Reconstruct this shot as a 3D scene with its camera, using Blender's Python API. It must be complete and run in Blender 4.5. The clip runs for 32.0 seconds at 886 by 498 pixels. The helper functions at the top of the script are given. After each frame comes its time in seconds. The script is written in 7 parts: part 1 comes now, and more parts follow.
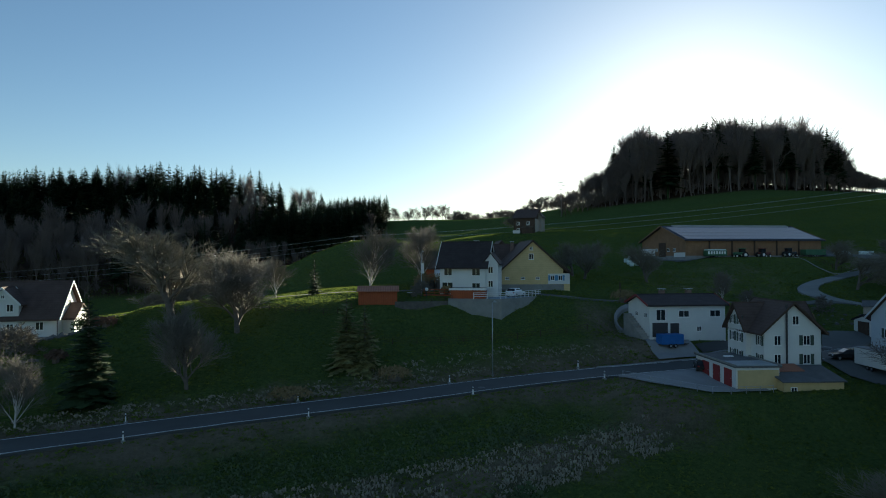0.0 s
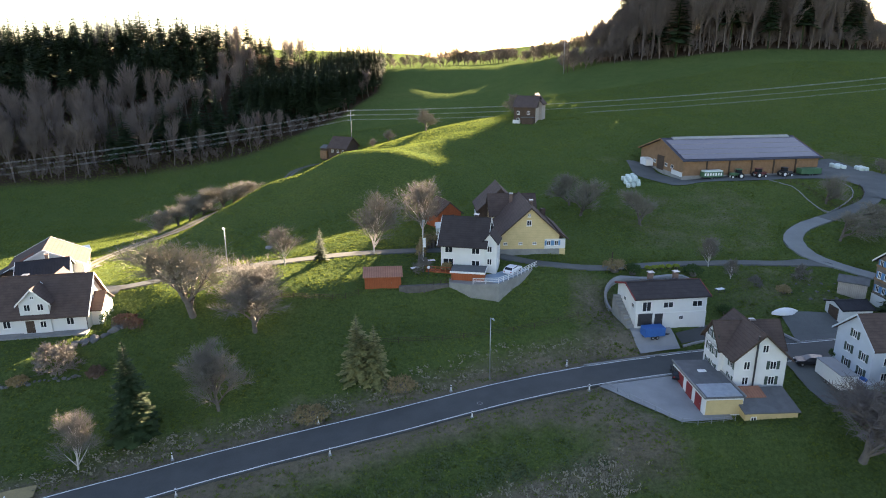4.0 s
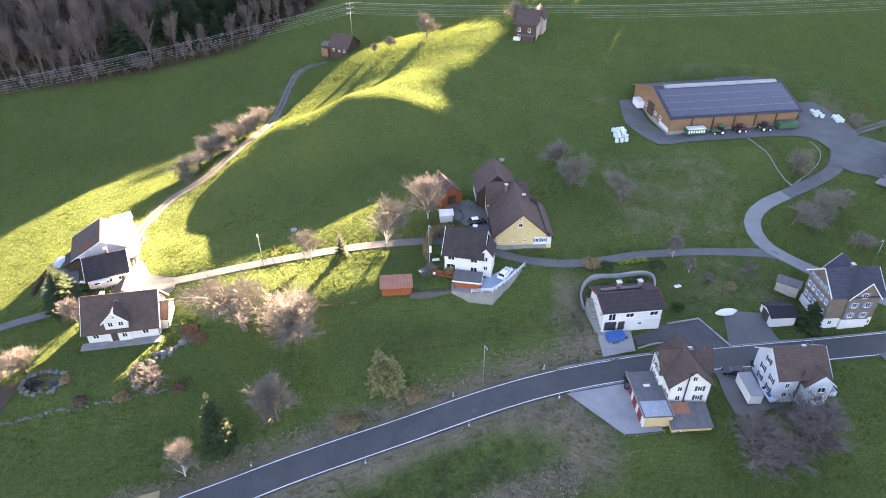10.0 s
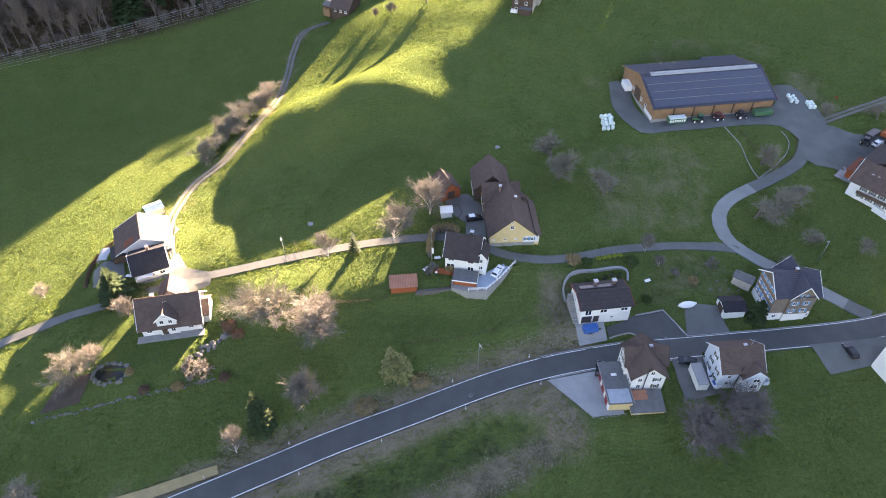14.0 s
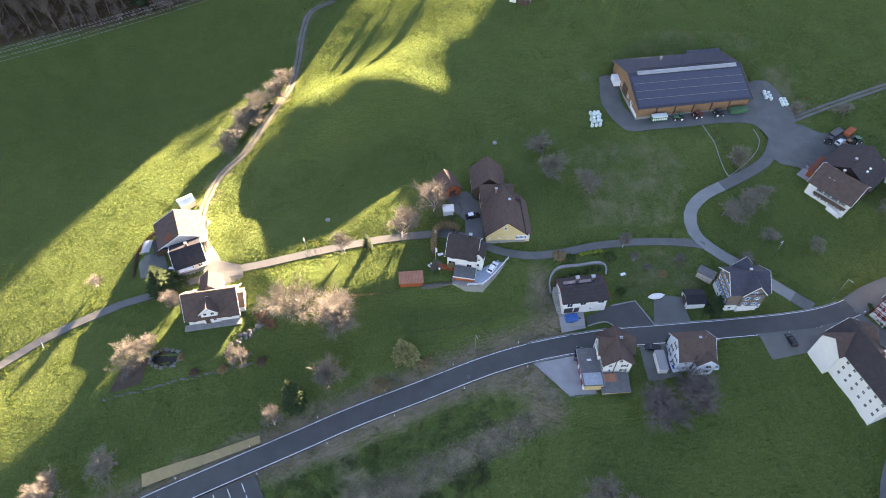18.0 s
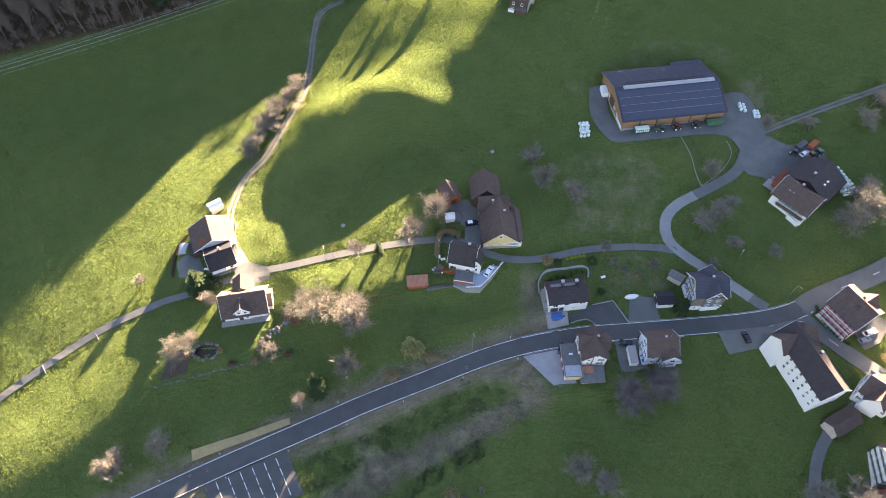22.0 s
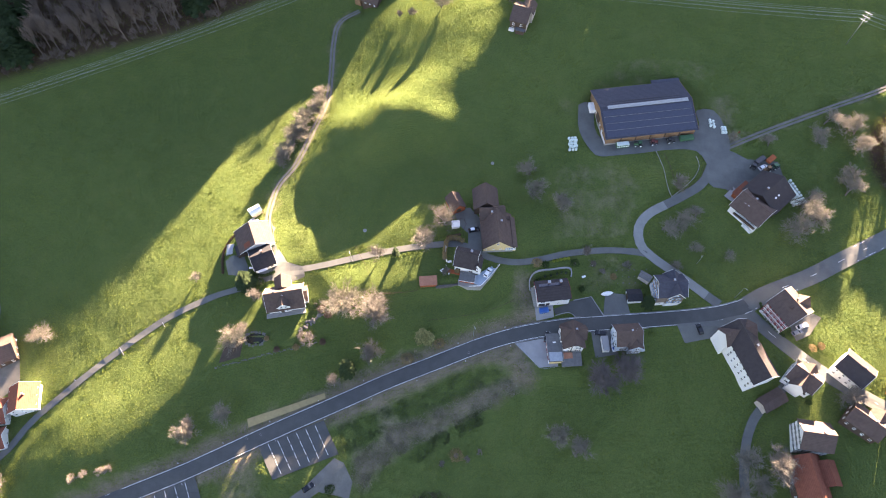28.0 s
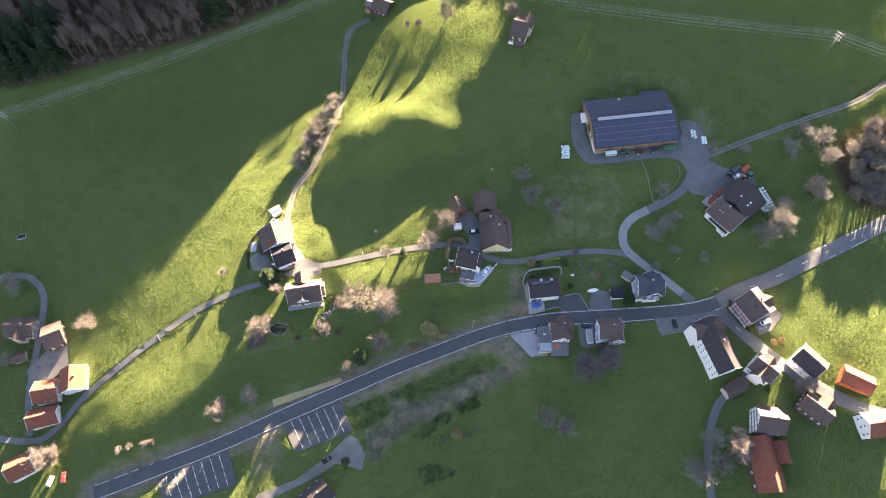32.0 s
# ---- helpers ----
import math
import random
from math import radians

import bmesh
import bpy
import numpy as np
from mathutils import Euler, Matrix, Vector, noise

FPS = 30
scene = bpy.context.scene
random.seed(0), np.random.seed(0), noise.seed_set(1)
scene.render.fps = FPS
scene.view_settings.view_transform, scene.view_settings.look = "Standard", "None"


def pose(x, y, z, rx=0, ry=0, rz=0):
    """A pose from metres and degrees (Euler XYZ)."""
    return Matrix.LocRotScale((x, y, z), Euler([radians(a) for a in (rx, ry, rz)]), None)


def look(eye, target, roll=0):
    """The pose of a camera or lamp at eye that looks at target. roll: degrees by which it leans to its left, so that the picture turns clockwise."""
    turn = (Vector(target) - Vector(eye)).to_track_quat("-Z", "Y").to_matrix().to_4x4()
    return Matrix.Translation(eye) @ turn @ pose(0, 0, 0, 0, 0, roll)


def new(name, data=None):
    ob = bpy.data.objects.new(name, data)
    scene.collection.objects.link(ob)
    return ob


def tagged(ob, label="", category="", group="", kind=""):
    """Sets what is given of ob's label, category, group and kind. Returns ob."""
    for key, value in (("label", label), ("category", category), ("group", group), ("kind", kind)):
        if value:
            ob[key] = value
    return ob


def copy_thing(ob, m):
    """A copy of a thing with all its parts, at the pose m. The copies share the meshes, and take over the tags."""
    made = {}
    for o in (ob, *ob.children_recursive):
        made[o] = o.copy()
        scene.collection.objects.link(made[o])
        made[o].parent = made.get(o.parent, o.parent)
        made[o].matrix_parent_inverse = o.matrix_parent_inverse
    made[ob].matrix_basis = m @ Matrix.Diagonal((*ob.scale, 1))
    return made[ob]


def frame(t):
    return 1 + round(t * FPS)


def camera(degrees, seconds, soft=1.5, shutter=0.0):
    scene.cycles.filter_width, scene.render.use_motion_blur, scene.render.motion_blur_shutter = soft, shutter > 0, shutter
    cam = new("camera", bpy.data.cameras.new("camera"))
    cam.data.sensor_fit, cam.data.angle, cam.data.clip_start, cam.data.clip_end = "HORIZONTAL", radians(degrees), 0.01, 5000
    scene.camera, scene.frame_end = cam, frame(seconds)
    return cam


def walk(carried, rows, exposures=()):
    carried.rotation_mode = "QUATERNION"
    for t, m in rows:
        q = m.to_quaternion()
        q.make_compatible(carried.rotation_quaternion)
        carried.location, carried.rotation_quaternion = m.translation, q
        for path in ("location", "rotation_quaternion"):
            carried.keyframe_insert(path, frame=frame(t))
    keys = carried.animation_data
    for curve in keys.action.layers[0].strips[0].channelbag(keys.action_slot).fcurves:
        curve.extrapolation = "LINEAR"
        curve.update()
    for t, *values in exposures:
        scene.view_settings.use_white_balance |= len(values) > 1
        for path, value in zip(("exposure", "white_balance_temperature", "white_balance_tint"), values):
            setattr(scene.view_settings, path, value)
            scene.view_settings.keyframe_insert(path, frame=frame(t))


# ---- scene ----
cam = camera(69.05, 32.0, 1.0)
ROWS = [  # seconds, x, y, z, pitch, roll, yaw
    (0, -0.5, 0, 16.55, 0.79, 0.17, 0.29),
    (0.5, -0.58, 0, 20.5, -1.03, 0.13, 0.25),
    (1, -0.67, 0, 24.46, -3.49, 0.15, 0.21),
    (1.5, -0.76, 0, 28.41, -5.84, 0.12, 0.19),
    (2, -0.85, 0, 32.38, -8.17, 0.12, 0.13),
    (2.5, -0.94, 0, 36.34, -10.45, 0.12, 0.1),
    (3, -1.03, 0, 40.31, -12.69, 0.16, 0.05),
    (3.5, -1.12, 0, 44.27, -14.81, 0.18, 0),
    (5.5, -1.48, 0, 60.11, -21.9, 0.17, -0.06),
    (6, -1.57, 0, 64.06, -23.56, 0.12, -0.07),
    (6.5, -1.66, 0, 68.02, -25.18, 0.12, -0.08),
    (7, -1.75, 0, 71.97, -26.74, 0.15, -0.07),
    (7.5, -1.84, 0, 75.93, -28.25, 0.1, -0.1),
    (8, -1.93, 0, 79.89, -29.68, 0.09, -0.1),
    (8.5, -2.02, 0, 83.86, -31.04, 0.1, -0.15),
    (9, -2.11, 0, 87.83, -32.41, 0.03, -0.16),
    (9.5, -2.2, 0, 91.8, -33.72, 0.03, -0.19),
    (10, -2.29, 0, 95.77, -35.02, 0.04, -0.18),
    (10.5, -2.38, 0, 99.75, -36.28, 0.04, -0.24),
    (11, -2.47, 0, 103.74, -37.48, 0.02, -0.27),
    (11.5, -2.56, 0, 107.72, -38.66, -0.01, -0.3),
    (12, -2.66, 0, 111.73, -39.82, -0.02, -0.32),
    (12.5, -2.75, 0, 115.73, -40.95, -0.05, -0.33),
    (13, -2.84, 0, 119.73, -42.04, -0.05, -0.33),
    (13.5, -2.93, 0, 123.75, -43.16, -0.05, -0.35),
    (14, -3.02, 0, 127.76, -44.2, -0.03, -0.38),
    (14.5, -3.11, 0, 131.78, -45.19, -0.06, -0.4),
    (16.5, -3.48, 0, 147.88, -48.98, -0.11, -0.35),
    (17, -3.57, 0, 151.9, -49.81, -0.11, -0.33),
    (17.5, -3.66, 0, 155.92, -50.6, -0.15, -0.3),
    (18, -3.75, 0, 159.93, -51.38, -0.12, -0.29),
    (18.5, -3.84, 0, 163.95, -52.04, -0.03, -0.26),
    (19, -3.93, 0, 167.96, -52.67, -0.03, -0.23),
    (19.5, -4.02, 0, 171.97, -53.31, -0.07, -0.21),
    (20, -4.11, 0, 175.98, -53.92, -0.04, -0.2),
    (20.5, -4.2, 0, 179.99, -54.54, -0.06, -0.14),
    (21, -4.3, 0, 183.99, -55.13, -0.16, -0.1),
    (21.5, -4.39, 0, 188, -55.68, -0.19, -0.08),
    (22, -4.48, 0, 192, -56.22, -0.23, -0.07),
    (22.5, -4.57, 0, 196, -56.74, -0.18, -0.07),
    (23, -4.66, 0, 200, -57.25, -0.17, -0.05),
    (23.5, -4.75, 0, 204.01, -57.75, -0.1, -0.04),
    (24, -4.84, 0, 208.01, -58.25, -0.08, 0.03),
    (24.5, -4.93, 0, 212, -58.74, -0.09, 0.09),
    (25, -5.02, 0, 216, -59.17, -0.09, 0.09),
    (25.5, -5.11, 0, 219.99, -59.64, -0.06, 0.12),
    (27.5, -5.47, 0, 235.97, -61.37, -0.03, 0.33),
    (28, -5.57, 0, 239.99, -61.81, -0.01, 0.34),
    (28.5, -5.66, 0, 244.01, -62.24, -0.06, 0.43),
    (29, -5.75, 0, 248.03, -62.68, -0.13, 0.5),
    (29.5, -5.84, 0, 252.06, -63.09, -0.13, 0.57),
    (30, -5.93, 0, 256.1, -63.5, -0.12, 0.65),
    (30.5, -6.02, 0, 260.14, -63.89, -0.11, 0.7),
    (31, -6.12, 0, 264.19, -64.21, -0.09, 0.74),
    (31.5, -6.21, 0, 268.24, -64.5, -0.11, 0.8),
    (32, -6.3, 0, 272.29, -64.83, -0.09, 0.82),
]
EXPOSURES = [(0.0, 1.89, 5500, 2), (1.5, 2.54, 6000, 6), (3.0, 3.49, 6500, 14), (5.5, 4.48, 6800, 35), (7.0, 5.22, 6800, 39), (8.5, 5.12, 6900, 39), (10.5, 4.78, 7000, 33), (14.0, 4.53, 7000, 31), (20.0, 4.38, 6950, 29), (32.0, 4.41, 6850, 31)]
walk(cam, [(t, pose(x, y, z, 90 + pitch, roll, yaw)) for t, x, y, z, pitch, roll, yaw in ROWS], EXPOSURES)

# ---- world, sun ----
SUN_AZ, SUN_EL = 21.5, 11.3          # degrees to the right of +y, degrees up
world = bpy.data.worlds.new("world")
scene.world = world
world.use_nodes = True
wn = world.node_tree
wn.nodes.clear()
sky = wn.nodes.new("ShaderNodeTexSky")
sky.sky_type, sky.sun_disc = "NISHITA", False
sky.sun_elevation, sky.sun_rotation = radians(SUN_EL), radians(SUN_AZ)
sky.altitude, sky.dust_density, sky.ozone_density = 700, 0.5, 1.2
bg = wn.nodes.new("ShaderNodeBackground")
bg.inputs["Strength"].default_value = 0.033
wout = wn.nodes.new("ShaderNodeOutputWorld")
wn.links.new(sky.outputs[0], bg.inputs[0])
wn.links.new(bg.outputs[0], wout.inputs[0])
sun = new("sun", bpy.data.lights.new("sun", "SUN"))
sun.data.energy, sun.data.angle, sun.data.color = 5.0, radians(0.5), (1.0, 0.83, 0.55)
az, el = radians(SUN_AZ), radians(SUN_EL)
sun_way = Vector((math.sin(az) * math.cos(el), math.cos(az) * math.cos(el), math.sin(el)))
sun.matrix_world = look(tuple(sun_way * 500), (0, 0, 0))


# ---- materials ----
def nodes_of(name):
    m = bpy.data.materials.new(name)
    m.use_nodes = True
    nt = m.node_tree
    return m, nt, nt.nodes["Principled BSDF"]


def noise_tex(nt, scale, detail=4.0, rough=0.6, coord="Object"):
    tc = nt.nodes.new("ShaderNodeTexCoord")
    n = nt.nodes.new("ShaderNodeTexNoise")
    n.inputs["Scale"].default_value, n.inputs["Detail"].default_value, n.inputs["Roughness"].default_value = scale, detail, rough
    nt.links.new(tc.outputs[coord], n.inputs["Vector"])
    return n


def ramp(nt, fac, stops):
    r = nt.nodes.new("ShaderNodeValToRGB")
    while len(r.color_ramp.elements) < len(stops):
        r.color_ramp.elements.new(0.5)
    for e, (p, c) in zip(r.color_ramp.elements, stops):
        e.position, e.color = p, (*c, 1)
    nt.links.new(fac, r.inputs[0])
    return r.outputs[0]


def mixed(nt, fac, a, b, mode="MIX"):
    m = nt.nodes.new("ShaderNodeMix")
    m.data_type, m.blend_type = "RGBA", mode
    for sock, v in ((m.inputs[0], fac), (m.inputs[6], a), (m.inputs[7], b)):
        if isinstance(v, (int, float)):
            sock.default_value = v
        elif isinstance(v, tuple):
            sock.default_value = (*v, 1)
        else:
            nt.links.new(v, sock)
    return m.outputs[2]


def bumped(nt, bsdf, height, strength, distance):
    b = nt.nodes.new("ShaderNodeBump")
    b.inputs["Strength"].default_value, b.inputs["Distance"].default_value = strength, distance
    nt.links.new(height, b.inputs["Height"])
    nt.links.new(b.outputs[0], bsdf.inputs["Normal"])


def surface(name, colour, rough=0.8, vary=0.25, scale=1.5, fine=18.0, bump=0.25, dist=0.03, metal=0.0, piece=0.0, spec=0.4):
    """A weathered plain surface: large stains, fine grain, a little difference from piece to piece."""
    m, nt, b = nodes_of(name)
    n1, n2 = noise_tex(nt, scale), noise_tex(nt, fine, 3.0)
    lo, hi = tuple(c * (1 - vary) for c in colour), tuple(min(1, c * (1 + vary)) for c in colour)
    col = ramp(nt, n1.outputs[0], [(0.3, lo), (0.7, hi)])
    col = mixed(nt, 0.35, col, ramp(nt, n2.outputs[0], [(0.3, lo), (0.7, hi)]))
    if piece:
        oi = nt.nodes.new("ShaderNodeObjectInfo")
        col = mixed(nt, piece, col, ramp(nt, oi.outputs["Random"], [(0.0, lo), (1.0, hi)]))
    nt.links.new(col, b.inputs["Base Color"])
    b.inputs["Roughness"].default_value, b.inputs["Metallic"].default_value = rough, metal
    b.inputs["Specular IOR Level"].default_value = spec
    bumped(nt, b, n2.outputs[0], bump, dist)
    return m


def striped(name, colour, dark, period, axis=2, width=0.12, rough=0.75, depth=0.02, vary=0.2, big=0.8):
    """Courses of tiles, boards or metal sheets: recessed joints every period metres along one axis, with weathering."""
    m, nt, b = nodes_of(name)
    tc = nt.nodes.new("ShaderNodeTexCoord")
    sep = nt.nodes.new("ShaderNodeSeparateXYZ")
    nt.links.new(tc.outputs["Object"], sep.inputs[0])

    def calc(op, a, v):
        n = nt.nodes.new("ShaderNodeMath")
        n.operation = op
        nt.links.new(a, n.inputs[0])
        n.inputs[1].default_value = v
        return n.outputs[0]

    saw = calc("FRACT", calc("MULTIPLY", sep.outputs[axis], 1.0 / period), 0.0)
    joint = calc("LESS_THAN", saw, width)
    n1, n2 = noise_tex(nt, big), noise_tex(nt, 12.0, 3.0)
    lo, hi = tuple(c * (1 - vary) for c in colour), tuple(min(1, c * (1 + vary)) for c in colour)
    col = mixed(nt, 0.4, ramp(nt, n1.outputs[0], [(0.3, lo), (0.7, hi)]), ramp(nt, n2.outputs[0], [(0.3, lo), (0.7, hi)]))
    col = mixed(nt, calc("MULTIPLY", joint, 0.5), col, dark)
    nt.links.new(col, b.inputs["Base Color"])
    b.inputs["Roughness"].default_value, b.inputs["Specular IOR Level"].default_value = rough, 0.5 if rough < 0.4 else 0.12
    bumped(nt, b, saw, 0.4, depth)
    return m


def grass_material():
    m, nt, b = nodes_of("meadow_grass")
    big, mid, fine = noise_tex(nt, 0.018, 5.0), noise_tex(nt, 0.16, 6.0, 0.7), noise_tex(nt, 2.0, 8.0, 0.82)
    col = ramp(nt, big.outputs[0], [(0.35, (0.048, 0.084, 0.031)), (0.52, (0.084, 0.126, 0.041)), (0.7, (0.132, 0.146, 0.060))])
    col = mixed(nt, 0.45, col, ramp(nt, mid.outputs[0], [(0.3, (0.041, 0.077, 0.029)), (0.5, (0.086, 0.127, 0.041)), (0.72, (0.168, 0.168, 0.072))]))
    col = mixed(nt, 0.62, col, ramp(nt, fine.outputs[0], [(0.3, (0.022, 0.043, 0.013)), (0.65, (0.156, 0.198, 0.060))]))
    dry = nt.nodes.new("ShaderNodeAttribute")
    dry.attribute_name = "dry"
    soil = mixed(nt, 0.5, ramp(nt, mid.outputs[0], [(0.3, (0.1, 0.09, 0.06)), (0.7, (0.27, 0.225, 0.16))]),
                 ramp(nt, fine.outputs[0], [(0.3, (0.08, 0.075, 0.05)), (0.7, (0.31, 0.26, 0.19))]))
    edge = nt.nodes.new("ShaderNodeMath")
    edge.operation = "MULTIPLY_ADD"
    nt.links.new(mid.outputs[0], edge.inputs[0])
    edge.inputs[1].default_value = 0.9
    nt.links.new(dry.outputs["Fac"], edge.inputs[2])
    worn = nt.nodes.new("ShaderNodeMapRange")
    worn.inputs["From Min"].default_value, worn.inputs["From Max"].default_value = 0.62, 1.15
    nt.links.new(edge.outputs[0], worn.inputs["Value"])
    gate = nt.nodes.new("ShaderNodeMath")
    gate.operation = "MULTIPLY"
    nt.links.new(worn.outputs[0], gate.inputs[0])
    step = nt.nodes.new("ShaderNodeMath")
    step.operation = "GREATER_THAN"
    step.inputs[1].default_value = 0.04
    nt.links.new(dry.outputs["Fac"], step.inputs[0])
    nt.links.new(step.outputs[0], gate.inputs[1])
    col = mixed(nt, gate.outputs[0], col, soil)
    wood_floor = nt.nodes.new("ShaderNodeAttribute")
    wood_floor.attribute_name = "litter"
    leaf_mould = mixed(nt, 0.5, ramp(nt, mid.outputs[0], [(0.3, (0.035, 0.026, 0.018)), (0.7, (0.1, 0.07, 0.05))]), ramp(nt, fine.outputs[0], [(0.3, (0.03, 0.022, 0.016)), (0.7, (0.13, 0.09, 0.065))]))
    col = mixed(nt, wood_floor.outputs["Fac"], col, leaf_mould)
    nt.links.new(col, b.inputs["Base Color"])
    b.inputs["Roughness"].default_value = 1.0
    b.inputs["Specular IOR Level"].default_value = 0.0
    tc, wave = nt.nodes.new("ShaderNodeTexCoord"), nt.nodes.new("ShaderNodeTexWave")
    wave.bands_direction, wave.inputs["Scale"].default_value = "Z", 0.55
    wave.inputs["Distortion"].default_value, wave.inputs["Detail"].default_value, wave.inputs["Detail Scale"].default_value = 9.0, 4.0, 0.35
    nt.links.new(tc.outputs["Object"], wave.inputs["Vector"])
    both = mixed(nt, 0.08, mixed(nt, 0.35, fine.outputs[0], mid.outputs[0]), wave.outputs[0])
    bumped(nt, b, both, 1.0, 0.9)
    return m


def glass_material():
    m, nt, b = nodes_of("window_glass")
    b.inputs["Base Color"].default_value = (0.02, 0.024, 0.03, 1)
    b.inputs["Roughness"].default_value, b.inputs["Specular IOR Level"].default_value = 0.06, 0.6
    return m


def leafy(name, dark, light):
    m, nt, b = nodes_of(name)
    geo = nt.nodes.new("ShaderNodeNewGeometry")
    n = noise_tex(nt, 0.7)
    col = mixed(nt, 0.5, ramp(nt, geo.outputs["Random Per Island"], [(0.0, dark), (1.0, light)]), ramp(nt, n.outputs[0], [(0.3, dark), (0.7, light)]))
    nt.links.new(col, b.inputs["Base Color"])
    b.inputs["Roughness"].default_value, b.inputs["Specular IOR Level"].default_value = 0.85, 0.2
    return m


def blade_material(name, dark, light):
    """Thin blades: part of the light passes through them."""
    m, nt, b = nodes_of(name)
    geo = nt.nodes.new("ShaderNodeNewGeometry")
    n = noise_tex(nt, 0.05)
    col = mixed(nt, 0.5, ramp(nt, geo.outputs["Random Per Island"], [(0.0, dark), (1.0, light)]), ramp(nt, n.outputs[0], [(0.35, dark), (0.65, light)]))
    d, t, mix = nt.nodes.new("ShaderNodeBsdfDiffuse"), nt.nodes.new("ShaderNodeBsdfTranslucent"), nt.nodes.new("ShaderNodeMixShader")
    mix.inputs[0].default_value = 0.35
    for q in (d, t):
        nt.links.new(col, q.inputs["Color"])
    nt.links.new(d.outputs[0], mix.inputs[1])
    nt.links.new(t.outputs[0], mix.inputs[2])
    nt.links.new(mix.outputs[0], nt.nodes["Material Output"].inputs["Surface"])
    return m


BLADES = blade_material("grass_blades", (0.1, 0.135, 0.03), (0.16, 0.195, 0.044))
GRASS = grass_material()
ASPHALT = surface("dark_asphalt", (0.064, 0.067, 0.065), 0.8, 0.22, 0.25, 6.0, 0.3, 0.01)
GREY_ASPHALT = surface("worn_grey_asphalt", (0.126, 0.13, 0.124), 0.9, 0.2, 0.2, 5.0, 0.3, 0.02, spec=0.08)
PALE_ASPHALT = surface("pale_grey_asphalt", (0.215, 0.222, 0.212), 0.9, 0.15, 0.2, 5.0, 0.3, 0.02, spec=0.08)
GRAVEL = surface("pale_gravel", (0.15, 0.145, 0.13), 0.95, 0.25, 0.3, 8.0, 0.6, 0.04, spec=0.05)
CONCRETE = surface("weathered_concrete", (0.25, 0.245, 0.23), 0.9, 0.25, 0.6, 9.0, 0.35, 0.02)
PALE_CONCRETE = surface("pale_concrete_slab", (0.27, 0.27, 0.27), 0.9, 0.15, 0.4, 9.0, 0.3, 0.02, spec=0.15)
LINE = surface("white_road_paint", (0.72, 0.72, 0.7), 0.7, 0.15, 2.0, 20.0)
WHITE = surface("white_render", (0.66, 0.655, 0.63), 0.85, 0.07, 0.5, 15.0, 0.2, 0.01)
BLUEWHITE = surface("pale_blue_grey_render", (0.52, 0.56, 0.6), 0.85, 0.08, 0.5, 15.0, 0.2, 0.01)
YELLOW = striped("yellow_shingle_wall", (0.62, 0.48, 0.25), (0.4, 0.3, 0.14), 0.35, 2, 0.1, 0.85, 0.02, 0.12)
OCHRE = surface("ochre_render", (0.52, 0.4, 0.2), 0.85, 0.15, 0.7, 15.0)
REDWOOD = striped("red_brown_boards", (0.33, 0.095, 0.04), (0.12, 0.035, 0.02), 0.3, 0, 0.12, 0.75, 0.02, 0.2)
LARCH = striped("orange_larch_boards", (0.25, 0.15, 0.085), (0.14, 0.075, 0.04), 0.4, 0, 0.1, 0.75, 0.02, 0.22)
OLDWOOD = striped("dark_weathered_boards", (0.085, 0.06, 0.045), (0.025, 0.02, 0.015), 0.3, 0, 0.15, 0.85, 0.02, 0.3)
SHINGLE = striped("grey_brown_wall_shingles", (0.18, 0.145, 0.115), (0.11, 0.085, 0.065), 0.3, 2, 0.15, 0.85, 0.02, 0.25)
PALEBOARD = striped("pale_grey_boards", (0.4, 0.35, 0.3), (0.2, 0.17, 0.14), 0.3, 0, 0.12, 0.85, 0.02, 0.2)
TILE_DARK = striped("dark_brown_roof_tiles", (0.05, 0.042, 0.042), (0.034, 0.028, 0.028), 0.34, 2, 0.2, 0.7, 0.05, 0.3)
TILE_BROWN = striped("brown_roof_tiles", (0.095, 0.068, 0.058), (0.065, 0.044, 0.038), 0.34, 2, 0.2, 0.75, 0.05, 0.3)
TILE_RED = striped("red_clay_roof_tiles", (0.2, 0.07, 0.044), (0.13, 0.045, 0.025), 0.34, 2, 0.25, 0.75, 0.05, 0.3)
TILE_SLATE = striped("blue_grey_slate", (0.058, 0.06, 0.078), (0.02, 0.022, 0.03), 0.3, 2, 0.2, 0.6, 0.03, 0.25)
TILE_BLACK = striped("black_sheet_roof", (0.03, 0.03, 0.034), (0.012, 0.012, 0.014), 0.5, 0, 0.12, 0.6, 0.03, 0.3)
RUSTTILE = striped("rusty_corrugated_sheet", (0.36, 0.17, 0.11), (0.2, 0.08, 0.05), 0.4, 0, 0.35, 0.7, 0.06, 0.25)
PV = striped("solar_panel_glass", (0.042, 0.048, 0.075), (0.028, 0.03, 0.045), 1.05, 0, 0.06, 0.3, 0.01, 0.2)
BRICK = surface("sooty_chimney_brick", (0.2, 0.13, 0.1), 0.9, 0.3, 3.0, 12.0)
GREYROOF = surface("grey_felt_roof", (0.12, 0.12, 0.122), 0.85, 0.25, 0.8, 10.0)
BARK = surface("grey_brown_bark", (0.13, 0.11, 0.092), 0.9, 0.3, 2.0, 15.0)
TWIG_DARK = surface("dark_brown_twigs", (0.13, 0.11, 0.1), 0.9, 0.3, 0.6, 9.0)
TWIG = surface("bare_grey_twigs", (0.185, 0.168, 0.13), 0.9, 0.3, 0.6, 9.0)
WOOD_TWIG = surface("dark_wood_twigs", (0.15, 0.12, 0.105), 0.95, 0.3, 0.2, 9.0)
